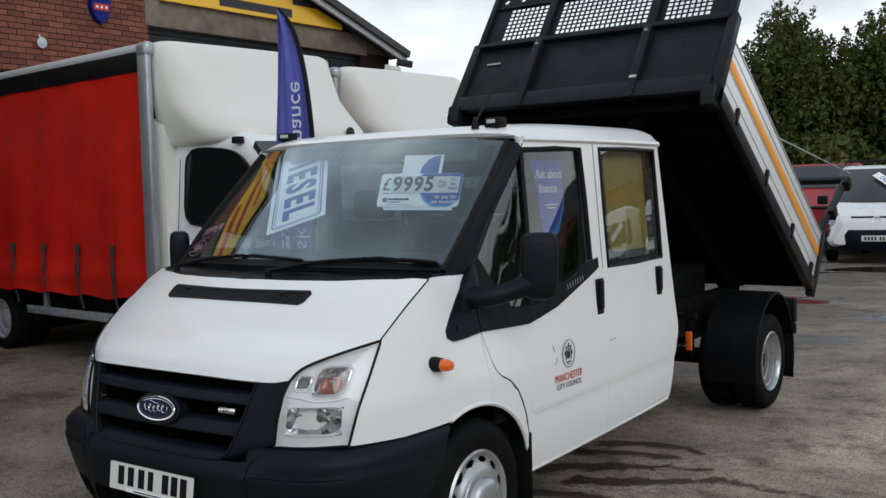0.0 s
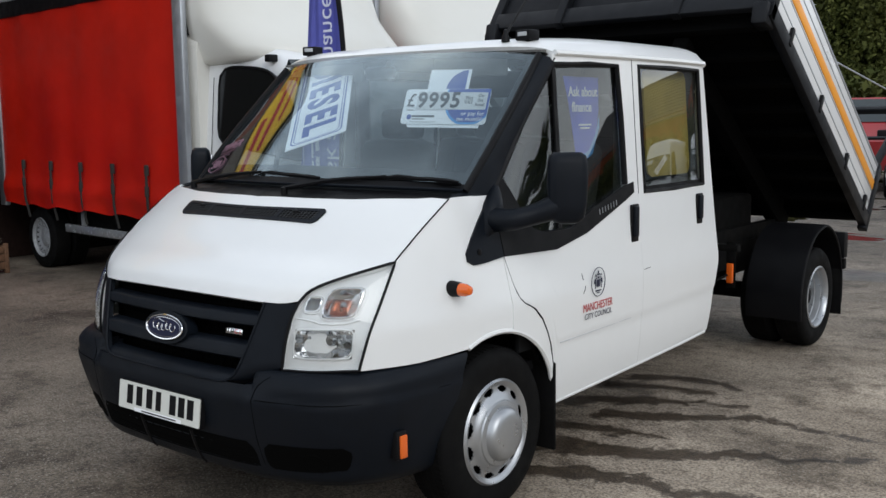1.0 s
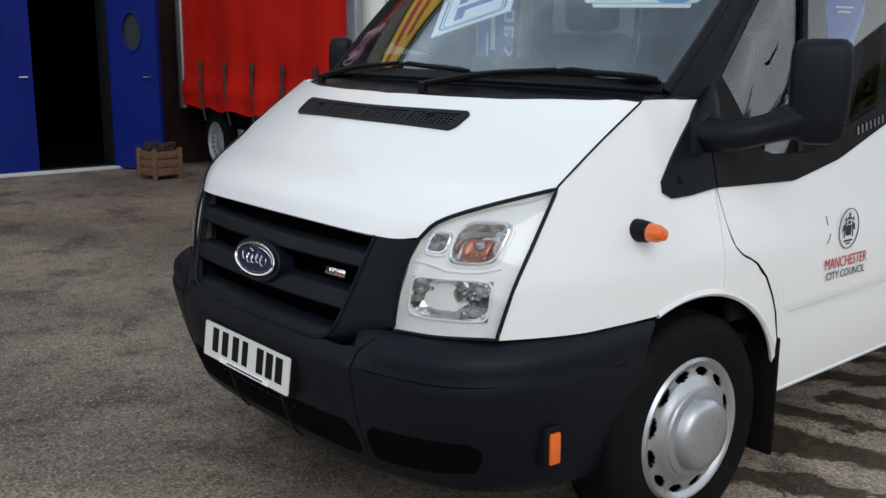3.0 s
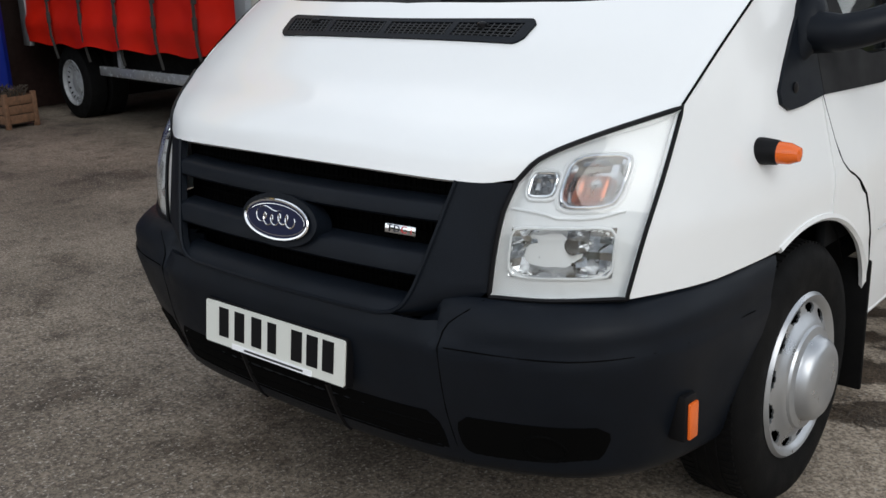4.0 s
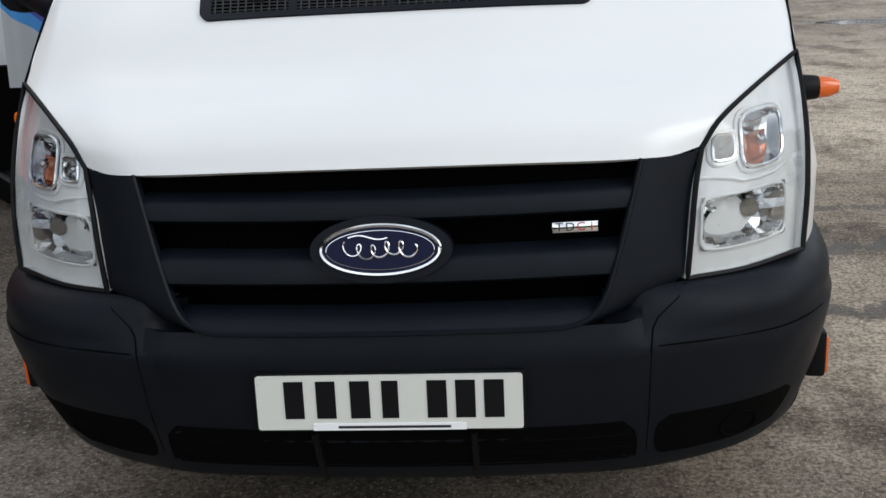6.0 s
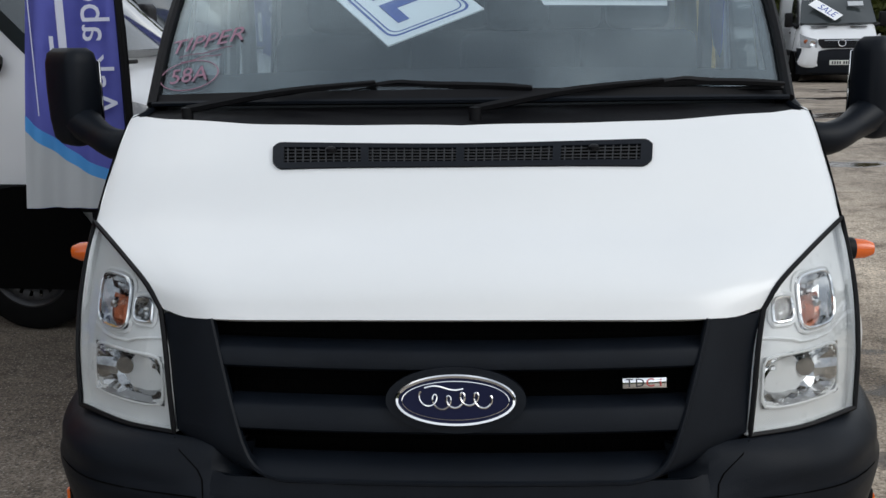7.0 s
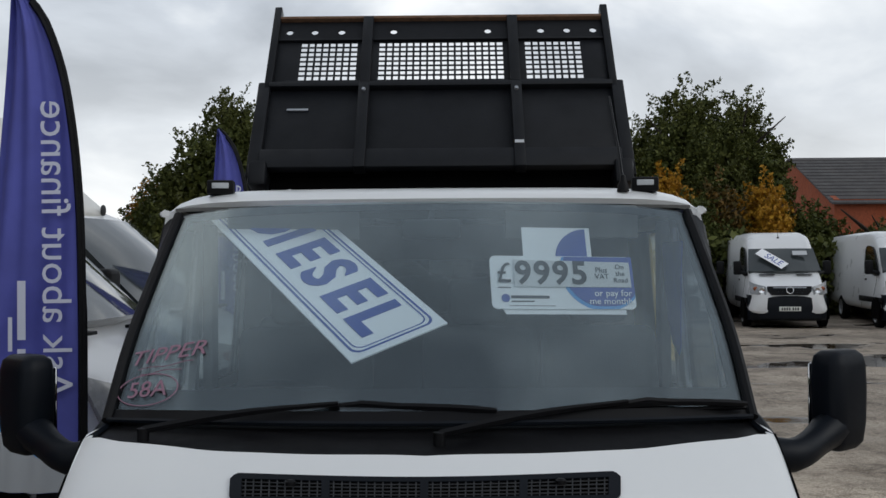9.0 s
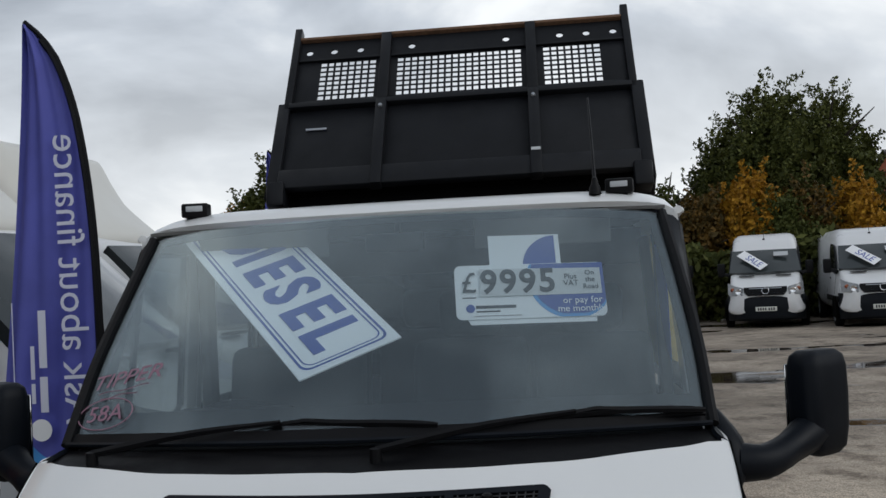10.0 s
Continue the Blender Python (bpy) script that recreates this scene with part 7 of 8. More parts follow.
        for x in (-3.30, -2.62, -1.94, -1.27, -0.62):
            b = B()
            tube(b, [(x, s * 1.112, 1.22), (x + 0.004, s * 1.112, 1.0), (x, s * 1.108, 0.80), (x + 0.01, s * 1.07, 0.58)], 0.013, 4)
            span(b, (x - 0.024, s * 1.106 - 0.012, 1.12), (x + 0.024, s * 1.106 + 0.014, 1.22), 0.004)
            span(b, (x - 0.020, s * 1.112 - 0.012, 0.92), (x + 0.020, s * 1.112 + 0.014, 1.02), 0.004)
            part("curtain_strap", b, STRAP, root, "grey webbing strap")
        b = B()
        span(b, (-2.55, s * 1.0 - 0.02, 0.455), (-0.05, s * 1.0 + 0.02, 0.545), 0.012)
        for x in (-2.2, -0.4):
            span(b, (x - 0.03, s * 0.97 - 0.02, 0.50), (x + 0.03, s * 0.97 + 0.02, 0.70), 0.006)
        part("side_guard", b, FAR_LAMP, root, "dull aluminium side guard rail")
    b = B()
    span(b, (L0, -0.45, 0.45), (1.6, 0.45, 0.74), 0.02)
    span(b, (-2.6, -0.86, 0.40), (-0.3, 0.86, 0.74), 0.02)
    span(b, (-0.05, -0.9, 0.35), (0.4, 0.9, 0.6), 0.02)
    part("chassis", b, UNDER, root)
    return root


T1 = Matrix.Translation((-4.15 + 0.098, 4.32, 0)) @ Matrix.Rotation(radians(-5.2), 4, "Z")
truck = box_truck(T1, True, "curtain_truck", "white box truck with red side curtain and cream fairing")
T2 = Matrix.Translation((-4.22, 6.98, 0)) @ Matrix.Rotation(radians(-4.0), 4, "Z")
copy_thing(truck, T2)


def panel_van(m, label):
    root = thing("panel_van", label, "van", "vans parked in a row", m)
    secs = [(-4.35, ring(0.93, 0.80, 0.40, 2.38, 0.22)), (-4.30, ring(0.98, 0.86, 0.38, 2.44, 0.24)), (-2.0, ring(0.99, 0.86, 0.38, 2.47, 0.24)), (0.2, ring(0.99, 0.85, 0.38, 2.47, 0.24)), (0.85, ring(0.99, 0.83, 0.38, 2.40, 0.24)), (1.15, ring(0.99, 0.82, 0.38, 2.22, 0.20))] + CAB[4:]
    part("body", loft(B(), secs), FAR_WHITE, root, "white van body", smooth=50)
    cab_sides(root)
    cab_front(root, FAR_WHITE, 2.4, 2.00, 1.40, 1.36, 1.955, 2.70, 1.1)
    wheel_pair(1.83, root, SILVER, 0.94)
    wheel_pair(-2.2, root, SILVER)
    b = B()
    lathe(b, [(0, 0.035), (0.03, 0.03), (0.05, 0.0)], (1.0, 0.0, 2.30), "z", 10)
    tube(b, [(1.0, 0, 2.33), (0.92, 0, 2.58)], 0.006, 5)
    part("aerial", b, BLACK, root)
    b = B()
    span(b, (-4.2, -0.7, 0.30), (2.5, 0.7, 0.42))
    part("underbody", b, UNDER, root)
    return root


def van_pose(fx, fy, az):
    """Nose centre at (fx, fy), facing az degrees from straight at the yard towards -x."""
    a = radians(-90 - az)
    return Matrix.Translation((fx - 2.78 * math.cos(a), fy - 2.78 * math.sin(a), 0)) @ Matrix.Rotation(a, 4, "Z")


pv = panel_van(van_pose(8.45, 23.3, 9), "white panel van with a sale board behind its windscreen")
copy_thing(pv, van_pose(5.95, 24.6, 13))
copy_thing(pv, van_pose(11.6, 22.6, 9))
copy_thing(pv, van_pose(3.2, 26.5, 9))


def small_van(m):
    root = thing("small_van", "white compact van with a black grille, parked", "van", m=m)
    secs = [(-2.6, ring(0.90, 0.80, 0.35, 1.78, 0.18)), (-2.5, ring(0.94, 0.82, 0.33, 1.86, 0.18)), (0.3, ring(0.95, 0.80, 0.33, 1.90, 0.18)), (0.75, ring(0.95, 0.78, 0.33, 1.82, 0.18)), (1.15, ring(0.95, 0.80, 0.33, 1.48, 0.16)), (1.50, ring(0.94, 0.82, 0.33, 1.17, 0.14)),
            (1.95, ring(0.92, 0.80, 0.33, 1.05, 0.14)), (2.25, ring(0.86, 0.72, 0.33, 0.92, 0.12)), (2.36, ring(0.78, 0.62, 0.38, 0.78, 0.10))]
    part("body", loft(B(), secs), FAR_WHITE, root, "white van body", smooth=50)
    lo = [(1.56 - 0.12 * t * t, t * 0.85, 1.17) for t in np.linspace(-1, 1, 9)]
    hi = [(0.85 - 0.09 * t * t, t * 0.76, 1.80) for t in np.linspace(-1, 1, 9)]
    g = coons(lo, hi, [lo[0], hi[0]], [lo[-1], hi[-1]], 14, 8, 0.03, (0.6, 0, 0.8))
    scr = part("windscreen", sheet(B(), g, 0.06, lift=0.035), DARK_GLASS, root)
    fm = face_frame((1.285, 0.12, 1.585), (0, 1, 0), (-0.72, 0, 0.62))
    b = B()
    box(b, (0, 0, 0), (0.56, 0.16, 0.006), 0, fm @ Matrix.Rotation(radians(-48), 4, "Z"))
    sb = part("fuel_card", b, PAPER, scr)
    lettering("word", "DIESEL", 0.13, fm @ Matrix.Rotation(radians(-48), 4, "Z") @ Matrix.Translation((0.03, 0, 0.005)), BLUE_INK, sb, 0.001, 0.9)
    b = B()
    prism(b, [(-0.46, 0.10), (0.46, 0.10), (0.40, -0.10), (-0.40, -0.10)], face_frame((2.30, 0, 0.82), (0, 1, 0), (-0.3, 0, 1)), 0.04)
    gr = part("grille", b, BLACK, root, "black grille")
    em = face_frame((2.325, 0, 0.83), (0, 1, 0), (-0.3, 0, 1))
    b = B()
    tube(b, [em @ Vector((0.08 * math.cos(a), 0.08 * math.sin(a), 0)) for a in np.linspace(0, 6.283, 24, endpoint=False)], 0.010, 6, closed=True)
    part("emblem", b, CHROME, gr, "chrome ring emblem")
    for s in (1, -1):
        gl = coons([(2.24, s * 0.50, 0.72), (2.18, s * 0.72, 0.72), (1.98, s * 0.88, 0.76)], [(2.18, s * 0.50, 0.90), (2.10, s * 0.72, 0.95), (1.90, s * 0.86, 0.98)], [(2.24, s * 0.50, 0.72), (2.18, s * 0.50, 0.90)], [(1.98, s * 0.88, 0.76), (1.90, s * 0.86, 0.98)], 8, 5, 0.02, (1, 0, 0))
        part("headlamp", sheet(B(), gl, 0.04, lift=0.03, flip=s < 0), FAR_LAMP, root, "clear headlamp")
        b = B()
        box(b, (1.22, s * 1.06, 1.22), (0.12, 0.20, 0.18), 0.03, seg=3)
        part("door_mirror", b, BLACK, root)
    b = B()
    rows = [[Vector((p.y + dx, p.x, z)) for p in spline([(-0.94, 1.7, 0), (-0.86, 2.1, 0), (-0.5, 2.38, 0), (0, 2.42, 0), (0.5, 2.38, 0), (0.86, 2.1, 0), (0.94, 1.7, 0)], 29)] for z, dx in ((0.26, -0.06), (0.34, 0.0), (0.56, 0.01), (0.66, -0.02))]
    sheet(b, rows, 0.03)
    bp = part("bumper", b, BUMPER, root, "black plastic bumper")
    pm = face_frame((2.445, 0, 0.50), (0, 1, 0), (0, 0, 1))
    b = B()
    box(b, (0, 0, 0), (0.52, 0.112, 0.012), 0.003, pm)
    pl = part("number_plate", b, PLATE, bp)
    for k in range(7):
        b = B()
        box(b, (-0.19 + 0.058 * k + (0.03 if k > 3 else 0), 0, 0.008), (0.036, 0.066, 0.003), 0, pm)
        part("bar", b, GREY_INK, pl)
    b = B()
    for s in (1, -1):
        tube(b, [(-2.0, s * 0.70, 1.93), (-1.9, s * 0.70, 2.0), (0.1, s * 0.70, 2.0), (0.2, s * 0.70, 1.93)], 0.02, 6)
    tube(b, [(0.1, -0.7, 2.0), (0.1, 0.7, 2.0)], 0.02, 6)
    part("roof_rack", b, BLACK, root)
    for x in (1.5, -1.7):
        for s in (1, -1):
            plain_wheel((x, s * 0.86, 0.33), s, root, SILVER, 0.33)
    return root


small_van(van_pose(-1.18, 17.6, -10) @ Matrix.Translation((0.42, 0, 0)))


def red_truck():
    root = thing("red_truck", "red flatbed truck with a dark frame, parked behind", "truck", m=Matrix.Translation((-3.2, 21.5, 0)) @ Matrix.Rotation(radians(-75), 4, "Z"))
    b = loft(B(), [(-0.2, ring(0.95, 0.85, 0.45, 1.95, 0.14)), (0.6, ring(0.95, 0.85, 0.45, 1.98, 0.14)), (1.2, ring(0.95, 0.84, 0.45, 1.45, 0.14)), (1.9, ring(0.92, 0.80, 0.45, 1.05, 0.12))])
    part("cab", b, RED_PAINT, root, "red cab", smooth=50)
    b = B()
    span(b, (-3.2, -1.0, 0.85), (-0.3, 1.0, 1.0), 0.01)
    part("flat_bed", b, UNDER, root)
    for z in (1.35, 1.72):
        b = B()
        span(b, (-3.2, -1.02, z - 0.05), (-0.3, -0.98, z + 0.05), 0.006)
        span(b, (-3.2, 0.98, z - 0.05), (-0.3, 1.02, z + 0.05), 0.006)
        part("side_rail", b, RED_PAINT, root)
    for x in (-3.1, -1.7, -0.4):
        for s in (1, -1):
            b = B()
            span(b, (x - 0.03, s * 1.0 - 0.03, 0.9), (x + 0.03, s * 1.0 + 0.03, 1.80))
            part("bed_post", b, BLACK, root)
    lo = [(1.22, t * 0.78, 1.44) for t in (-1, 0, 1)]
    hi = [(0.64, t * 0.72, 1.93) for t in (-1, 0, 1)]
    part("windscreen", sheet(B(), coons(lo, hi, [lo[0], hi[0]], [lo[-1], hi[-1]], 6, 4), 0.01, lift=0.02), DARK_GLASS, root)
    for x in (1.3, -2.2):
        for s in (1, -1):
            plain_wheel((x, s * 0.86, 0.345), s, root, SILVER)


red_truck()


# ---- feather flags ----
def feather_flag(m):
    root = thing("feather_flag", "royal blue feather flag with white finance lettering on a black pole", "flag", "feather flags", m)
    pole = spline([(-1.575, 2.70, 0.06), (-1.575, 2.70, 0.8), (-1.575, 2.70, 1.5), (-1.590, 2.70, 2.06), (-1.645, 2.70, 2.52), (-1.725, 2.70, 2.79), (-1.80, 2.70, 2.91), (-1.885, 2.70, 2.99)], 40)
    right = lambda z: float(np.interp(z, [p.z for p in pole], [p.x for p in pole]))
    left = lambda z: -2.09 + 0.20 * (z - 0.73) / 2.26
    b = B()
    tube(b, pole, [0.016] * 20 + [0.012] * 20, 8)
    part("pole", b, BLACK, root, "black flag pole")
    wob = lambda u, z: 0.022 * math.sin(u * 9 + z * 2.2) * u + 0.010 * math.sin(u * 26 + z * 1.1) * (0.3 + u) + 0.012 * noise.noise(Vector((u * 3, z * 1.4, 0)))
    rows, edge_rows, pale_rows = [], [], []
    for z in np.linspace(0.72, 2.975, 60):
        rows.append([Vector((right(z) + (left(z) - right(z)) * u, 2.70 + wob(u, z), z)) for u in np.linspace(0, 1, 30)])
    part("banner", sheet(B(), rows, 0.003), FLAG, root, "blue printed cloth", smooth=80)

    def strip(z_of, z2_of, lift):
        rr = []
        for v in np.linspace(0, 1, 6):
            row = []
            for u in np.linspace(0, 1, 30):
                z = z_of(u) + (z2_of(u) - z_of(u)) * v
                row.append(Vector((right(z) + (left(z) - right(z)) * u, 2.70 + wob(u, z) - lift, z)))
            rr.append(row)
        return rr

    sweep = lambda u: 0.82 + 0.26 * u ** 1.6
    part("pale_base", sheet(B(), strip(lambda u: 0.722, sweep, 0.004), 0.002), GREY_CARD, root, "pale lower sweep")
    part("light_sweep", sheet(B(), strip(sweep, lambda u: sweep(u) + 0.05 + 0.02 * u, 0.0045), 0.002), SKY_INK, root)
    b = B()
    tube(b, [(right(z) - 0.012, 2.692, z) for z in np.linspace(0.74, 2.9, 40)], 0.012, 5)
    part("sleeve", b, BLACK, root)
    tm = face_frame((-1.688, 2.660, 1.80), (-0.01, 0, 1), (1, 0, 0))
    lettering("words", "Ask about finance", 0.186, tm, FLAG_INK, root, 0.0005, 0.98)
    for x, z0, z1, w in ((-1.835, 1.20, 1.36, 0.036), (-1.835, 1.40, 1.66, 0.036), (-1.885, 1.24, 1.33, 0.018), (-1.885, 1.35, 1.50, 0.018), (-1.975, 1.15, 1.70, 0.004)):
        b = B()
        span(b, (x - w / 2, 2.656, z0), (x + w / 2, 2.658, z1))
        part("text_bar", b, FLAG_INK, root)
    b = B()
    lathe(b, [(0, 0.0), (0, 0.05), (0.002, 0.05), (0.002, 0.025), (0.0025, 0.025), (0.0025, 0.0)], (-1.855, 2.656, 1.12), "y", 20)
    part("round_mark", b, PAPER, root)
    b = B()
    span(b, (-1.83, 2.45, 0.0), (-1.33, 2.95, 0.03), 0.008)
    lathe(b, [(0.02, 0.03), (0.12, 0.025), (0.12, 0.0)], (-1.575, 2.70, 0), "z", 12)
    part("base", b, STEEL, root)
    return root


flag = feather_flag(Matrix.Identity(4))
copy_thing(flag, Matrix.Translation((-0.22, 4.8, 0.0)))

# ---- workshop building ----
WX = -8.5
wall = thing("wall_west", "red brick workshop gable wall", "wall", kind="structure")
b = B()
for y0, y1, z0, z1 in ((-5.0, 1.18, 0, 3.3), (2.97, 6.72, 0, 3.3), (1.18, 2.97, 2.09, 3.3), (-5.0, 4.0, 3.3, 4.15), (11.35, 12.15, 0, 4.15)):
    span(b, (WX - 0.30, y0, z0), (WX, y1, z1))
part("wall_base", b, SHADED_BRICK, wall)
b = B()
gv = [(-5.0, 4.15), (4.0, 4.15), (4.0, 3.30), (6.72, 3.30), (6.72, 4.45), (11.35, 4.45), (11.35, 4.15), (12.15, 4.15), (3.4, 7.06)]
prism(b, [(y, z) for y, z in gv], face_frame((WX - 0.012, 0, 0), (0, 1, 0), (0, 0, 1)), 0.25)
part("gable", b, MORTAR, wall)
b = B()
span(b, (WX - 0.25, 6.66, 4.10), (WX + 0.03, 11.5, 4.47), 0.01)
part("lintel", b, CONCRETE, wall, "stained concrete lintel")
b = B()
for k in range(34):
    z = 0.05 + k * 0.12
    span(b, (WX - 0.16, 6.72, z), (WX - 0.12 + 0.02 * (k % 2), 11.35, z + 0.115), 0.004)
part("roller_shutter", b, SHUTTER, wall, "dark grey roller shutter")
b = B()
ys = [(12.3, 4.10), (3.4, 7.10), (-5.8, 4.10)]
for (ya, za), (yb, zb) in zip(ys, ys[1:]):
    L = math.hypot(yb - ya, zb - za)
    m = face_frame((WX - 2.8, (ya + yb) / 2, (za + zb) / 2 + 0.06), (1, 0, 0), (0, ya - yb if ya > yb else yb - ya, za - zb if ya > yb else zb - za))
    box(b, (0, 0, 0), (6.4, L, 0.12), 0, m)
part("roof", b, SLATE, wall, "grey sheet roof")
for (ya, za), (yb, zb) in zip(ys, ys[1:]):
    b = B()
    m = face_frame((WX + 0.30, (ya + yb) / 2, (za + zb) / 2), (1, 0, 0), (0, ya - yb if ya > yb else yb - ya, za - zb if ya > yb else zb - za))
    box(b, (0.0, 0, 0), (0.06, math.hypot(yb - ya, zb - za), 0.20), 0.01, m)
    part("verge_board", b, GREY_CARD, wall, "pale grey verge board")
sign = thing("shop_sign", "yellow sign board with dark lettering bars over the shutter", "sign")
b = B()
prism(b, [(6.9, 4.47), (10.75, 4.47), (10.75, 4.56), (3.4, 6.80), (-2.2, 4.98), (6.9, 4.98)], face_frame((WX + 0.11, 0, 0), (0, 1, 0), (0, 0, 1)), 0.07)
sp = part("panel", b, YELLOW, sign)
for y0, z0, w, h in ((8.75, 4.60, 1.55, 0.13), (8.0, 4.85, 1.8, 0.16), (9.9, 4.80, 0.7, 0.10), (7.35, 4.62, 0.5, 0.10), (2.2, 5.35, 3.0, 0.26), (5.8, 5.35, 2.6, 0.26), (4.0, 5.85, 4.0, 0.24), (4.0, 6.30, 1.6, 0.14)):
    b = B()
    box(b, (WX + 0.114, y0, z0), (0.008, w, h), 0)
    part("text_bar", b, GREY_INK if z0 < 5.0 else RED_INK, sp)
alarm = thing("alarm_box", "blue shield-shaped alarm box on the brick wall", "alarm")
b = B()
prism(b, [(-0.15, 0.14), (0.15, 0.14), (0.155, 0.02), (0.10, -0.12), (0.0, -0.20), (-0.10, -0.12), (-0.155, 0.02)], face_frame((WX + 0.10, 5.89, 4.22), (0, 1, 0), (0, 0, 1)), 0.09)
ab = part("box", b, BLUE_DOOR, alarm)
b = B()
box(b, (WX + 0.104, 5.89, 4.24), (0.008, 0.24, 0.09), 0)
part("band", b, RED_INK, ab)
for y in (-0.07, 0, 0.07):
    b = B()
    box(b, (WX + 0.110, 5.89 + y, 4.24), (0.006, 0.03, 0.03), 0)
    part("mark", b, PAPER, ab)
flood = thing("flood_light", "small white lamp on the brick wall", "lamp")
b = B()
lathe(b, [(0, 0.02), (0.03, 0.06), (0.05, 0.07), (0.065, 0.0)], (WX + 0.02, 5.0, 3.68), "x", 16)
tube(b, [(WX, 5.0, 3.80), (WX + 0.05, 5.0, 3.70)], 0.012, 6)
part("lamp_head", b, GREY_CARD, flood)
for name_, y, z, mat_ in (("small dark security camera under the eaves", 12.22, 4.00, SHUTTER), ("small cream security camera under the eaves", 11.86, 3.86, CREAM)):
    cctv = thing("security_camera", name_, "camera", "security cameras")
    b = B()
    tube(b, [(WX, y - 0.05, z - 0.06), (WX + 0.14, y - 0.02, z - 0.06), (WX + 0.20, y, z)], 0.020, 6)
    part("bracket", b, SHUTTER, cctv)
    b = B()
    box(b, (0, 0, 0), (0.30, 0.13, 0.12), 0.02, Matrix.Translation((WX + 0.32, y, z)) @ Matrix.Rotation(radians(40), 4, "Z") @ Matrix.Rotation(radians(12), 4, "Y"))
    part("housing", b, mat_, cctv)

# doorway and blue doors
# room surfaces are near-black to stand for the shade indoors
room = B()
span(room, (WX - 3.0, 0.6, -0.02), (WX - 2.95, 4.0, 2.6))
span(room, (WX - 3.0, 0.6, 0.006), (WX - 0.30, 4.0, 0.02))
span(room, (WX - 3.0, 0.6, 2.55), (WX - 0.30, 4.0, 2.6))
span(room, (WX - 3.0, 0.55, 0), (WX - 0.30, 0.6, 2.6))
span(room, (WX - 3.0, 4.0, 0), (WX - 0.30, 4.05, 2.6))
tagged(part("workshop_room", room, DARK), "workshop room behind the doorway, coloured near-black for its shade", "room", kind="structure")
fr = B()
span(fr, (WX - 0.30, 2.93, 0), (WX + 0.02, 2.985, 2.12), 0.004)
span(fr, (WX - 0.30, 1.17, 0), (WX + 0.02, 1.225, 2.12), 0.004)
span(fr, (WX - 0.30, 1.17, 2.065), (WX + 0.02, 2.985, 2.12), 0.004)
span(fr, (WX - 0.30, 1.17, -0.01), (WX + 0.06, 2.985, 0.02), 0.004)
sl = B()
span(sl, (WX + 0.002, 1.17, 0.0), (WX + 0.10, 2.985, 0.035), 0.006)
tagged(part("door_sill", sl, GREY_CARD), "pale grey threshold of the doorway", "threshold", kind="structure")
dfr = part("door_frame", fr, SHUTTER)
tagged(dfr, "dark door frame and threshold", "door frame", kind="structure")
b = B()
span(b, (WX - 0.02, 1.0, 2.20), (WX + 0.05, 3.2, 2.75), 0.01)
tagged(part("fascia", b, material("faded pink board", (0.22, 0.15, 0.15), 0.7, spots=0.3, spot_scale=2)), "faded pink-grey fascia board over the doorway", "fascia", kind="structure")


def blue_leaf(name, m, w):
    root = thing(name, "blue painted door leaf with a round porthole window", "door", "blue doors", m, "structure")
    n = 28
    hole = [(0.5 * w + 0.13 * math.cos(2 * math.pi * k / n), 1.50 + 0.21 * math.sin(2 * math.pi * k / n)) for k in range(n)]
    b = B()
    rim = []
    for k in range(n):
        a = 2 * math.pi * k / n
        c, s = math.cos(a), math.sin(a)
        t = min((w / 2) / max(abs(c), 1e-6), ((2.06 - 1.50) if s > 0 else 1.50) / max(abs(s), 1e-6))
        rim.append((0.5 * w + t * c, 1.50 + t * s))
    for x in (0.0, 0.045):
        h = [b.verts.new((x, y, z)) for y, z in hole]
        o = [b.verts.new((x, y, z)) for y, z in rim]
        for k in range(n):
            j = (k + 1) % n
            b.faces.new((h[k], o[k], o[j], h[j]))
            on_x, on_z = abs(rim[k][0] - rim[j][0]) < 1e-6, abs(rim[k][1] - rim[j][1]) < 1e-6
            if not on_x and not on_z:
                qy = w if (rim[k][0] + rim[j][0]) / 2 > w / 2 else 0.0
                qz = 2.06 if (rim[k][1] + rim[j][1]) / 2 > 1.5 else 0.0
                b.faces.new((o[k], b.verts.new((x, qy, qz)), o[j]))
    span(b, (0.0, 0, 0), (0.045, 0.012, 2.06))
    span(b, (0.0, w - 0.012, 0), (0.045, w, 2.06))
    leaf = part("leaf", b, BLUE_DOOR, root, smooth=20)
    b = B()
    tube(b, [(0.047, y, z) for y, z in hole], 0.016, 6, closed=True)
    part("porthole_rim", b, BLUE_DOOR, leaf)
    b = B()
    prism(b, [(y, z) for y, z in hole], face_frame((0.022, 0, 0), (0, 1, 0), (0, 0, 1)), 0.006)
    part("porthole_glass", b, DARK_GLASS, leaf)
    b = B()
    tube(b, [(0.05, w - 0.08, 1.02), (0.09, w - 0.08, 1.02), (0.09, w - 0.17, 1.02)], 0.010, 6)
    part("lever_handle", b, CHROME, leaf, "chrome lever handle")
    b = B()
    span(b, (0.045, w * 0.3, 1.985), (0.062, w * 0.5, 2.01))
    part("door_label", b, PAPER, leaf)
    return root


blue_leaf("door_1", Matrix.Translation((WX - 0.03, 1.23, 0.02)), 0.88)
blue_leaf("door_2", Matrix.Translation((WX + 0.02, 2.96, 0.02)) @ Matrix.Rotation(radians(-60), 4, "Z"), 0.66)

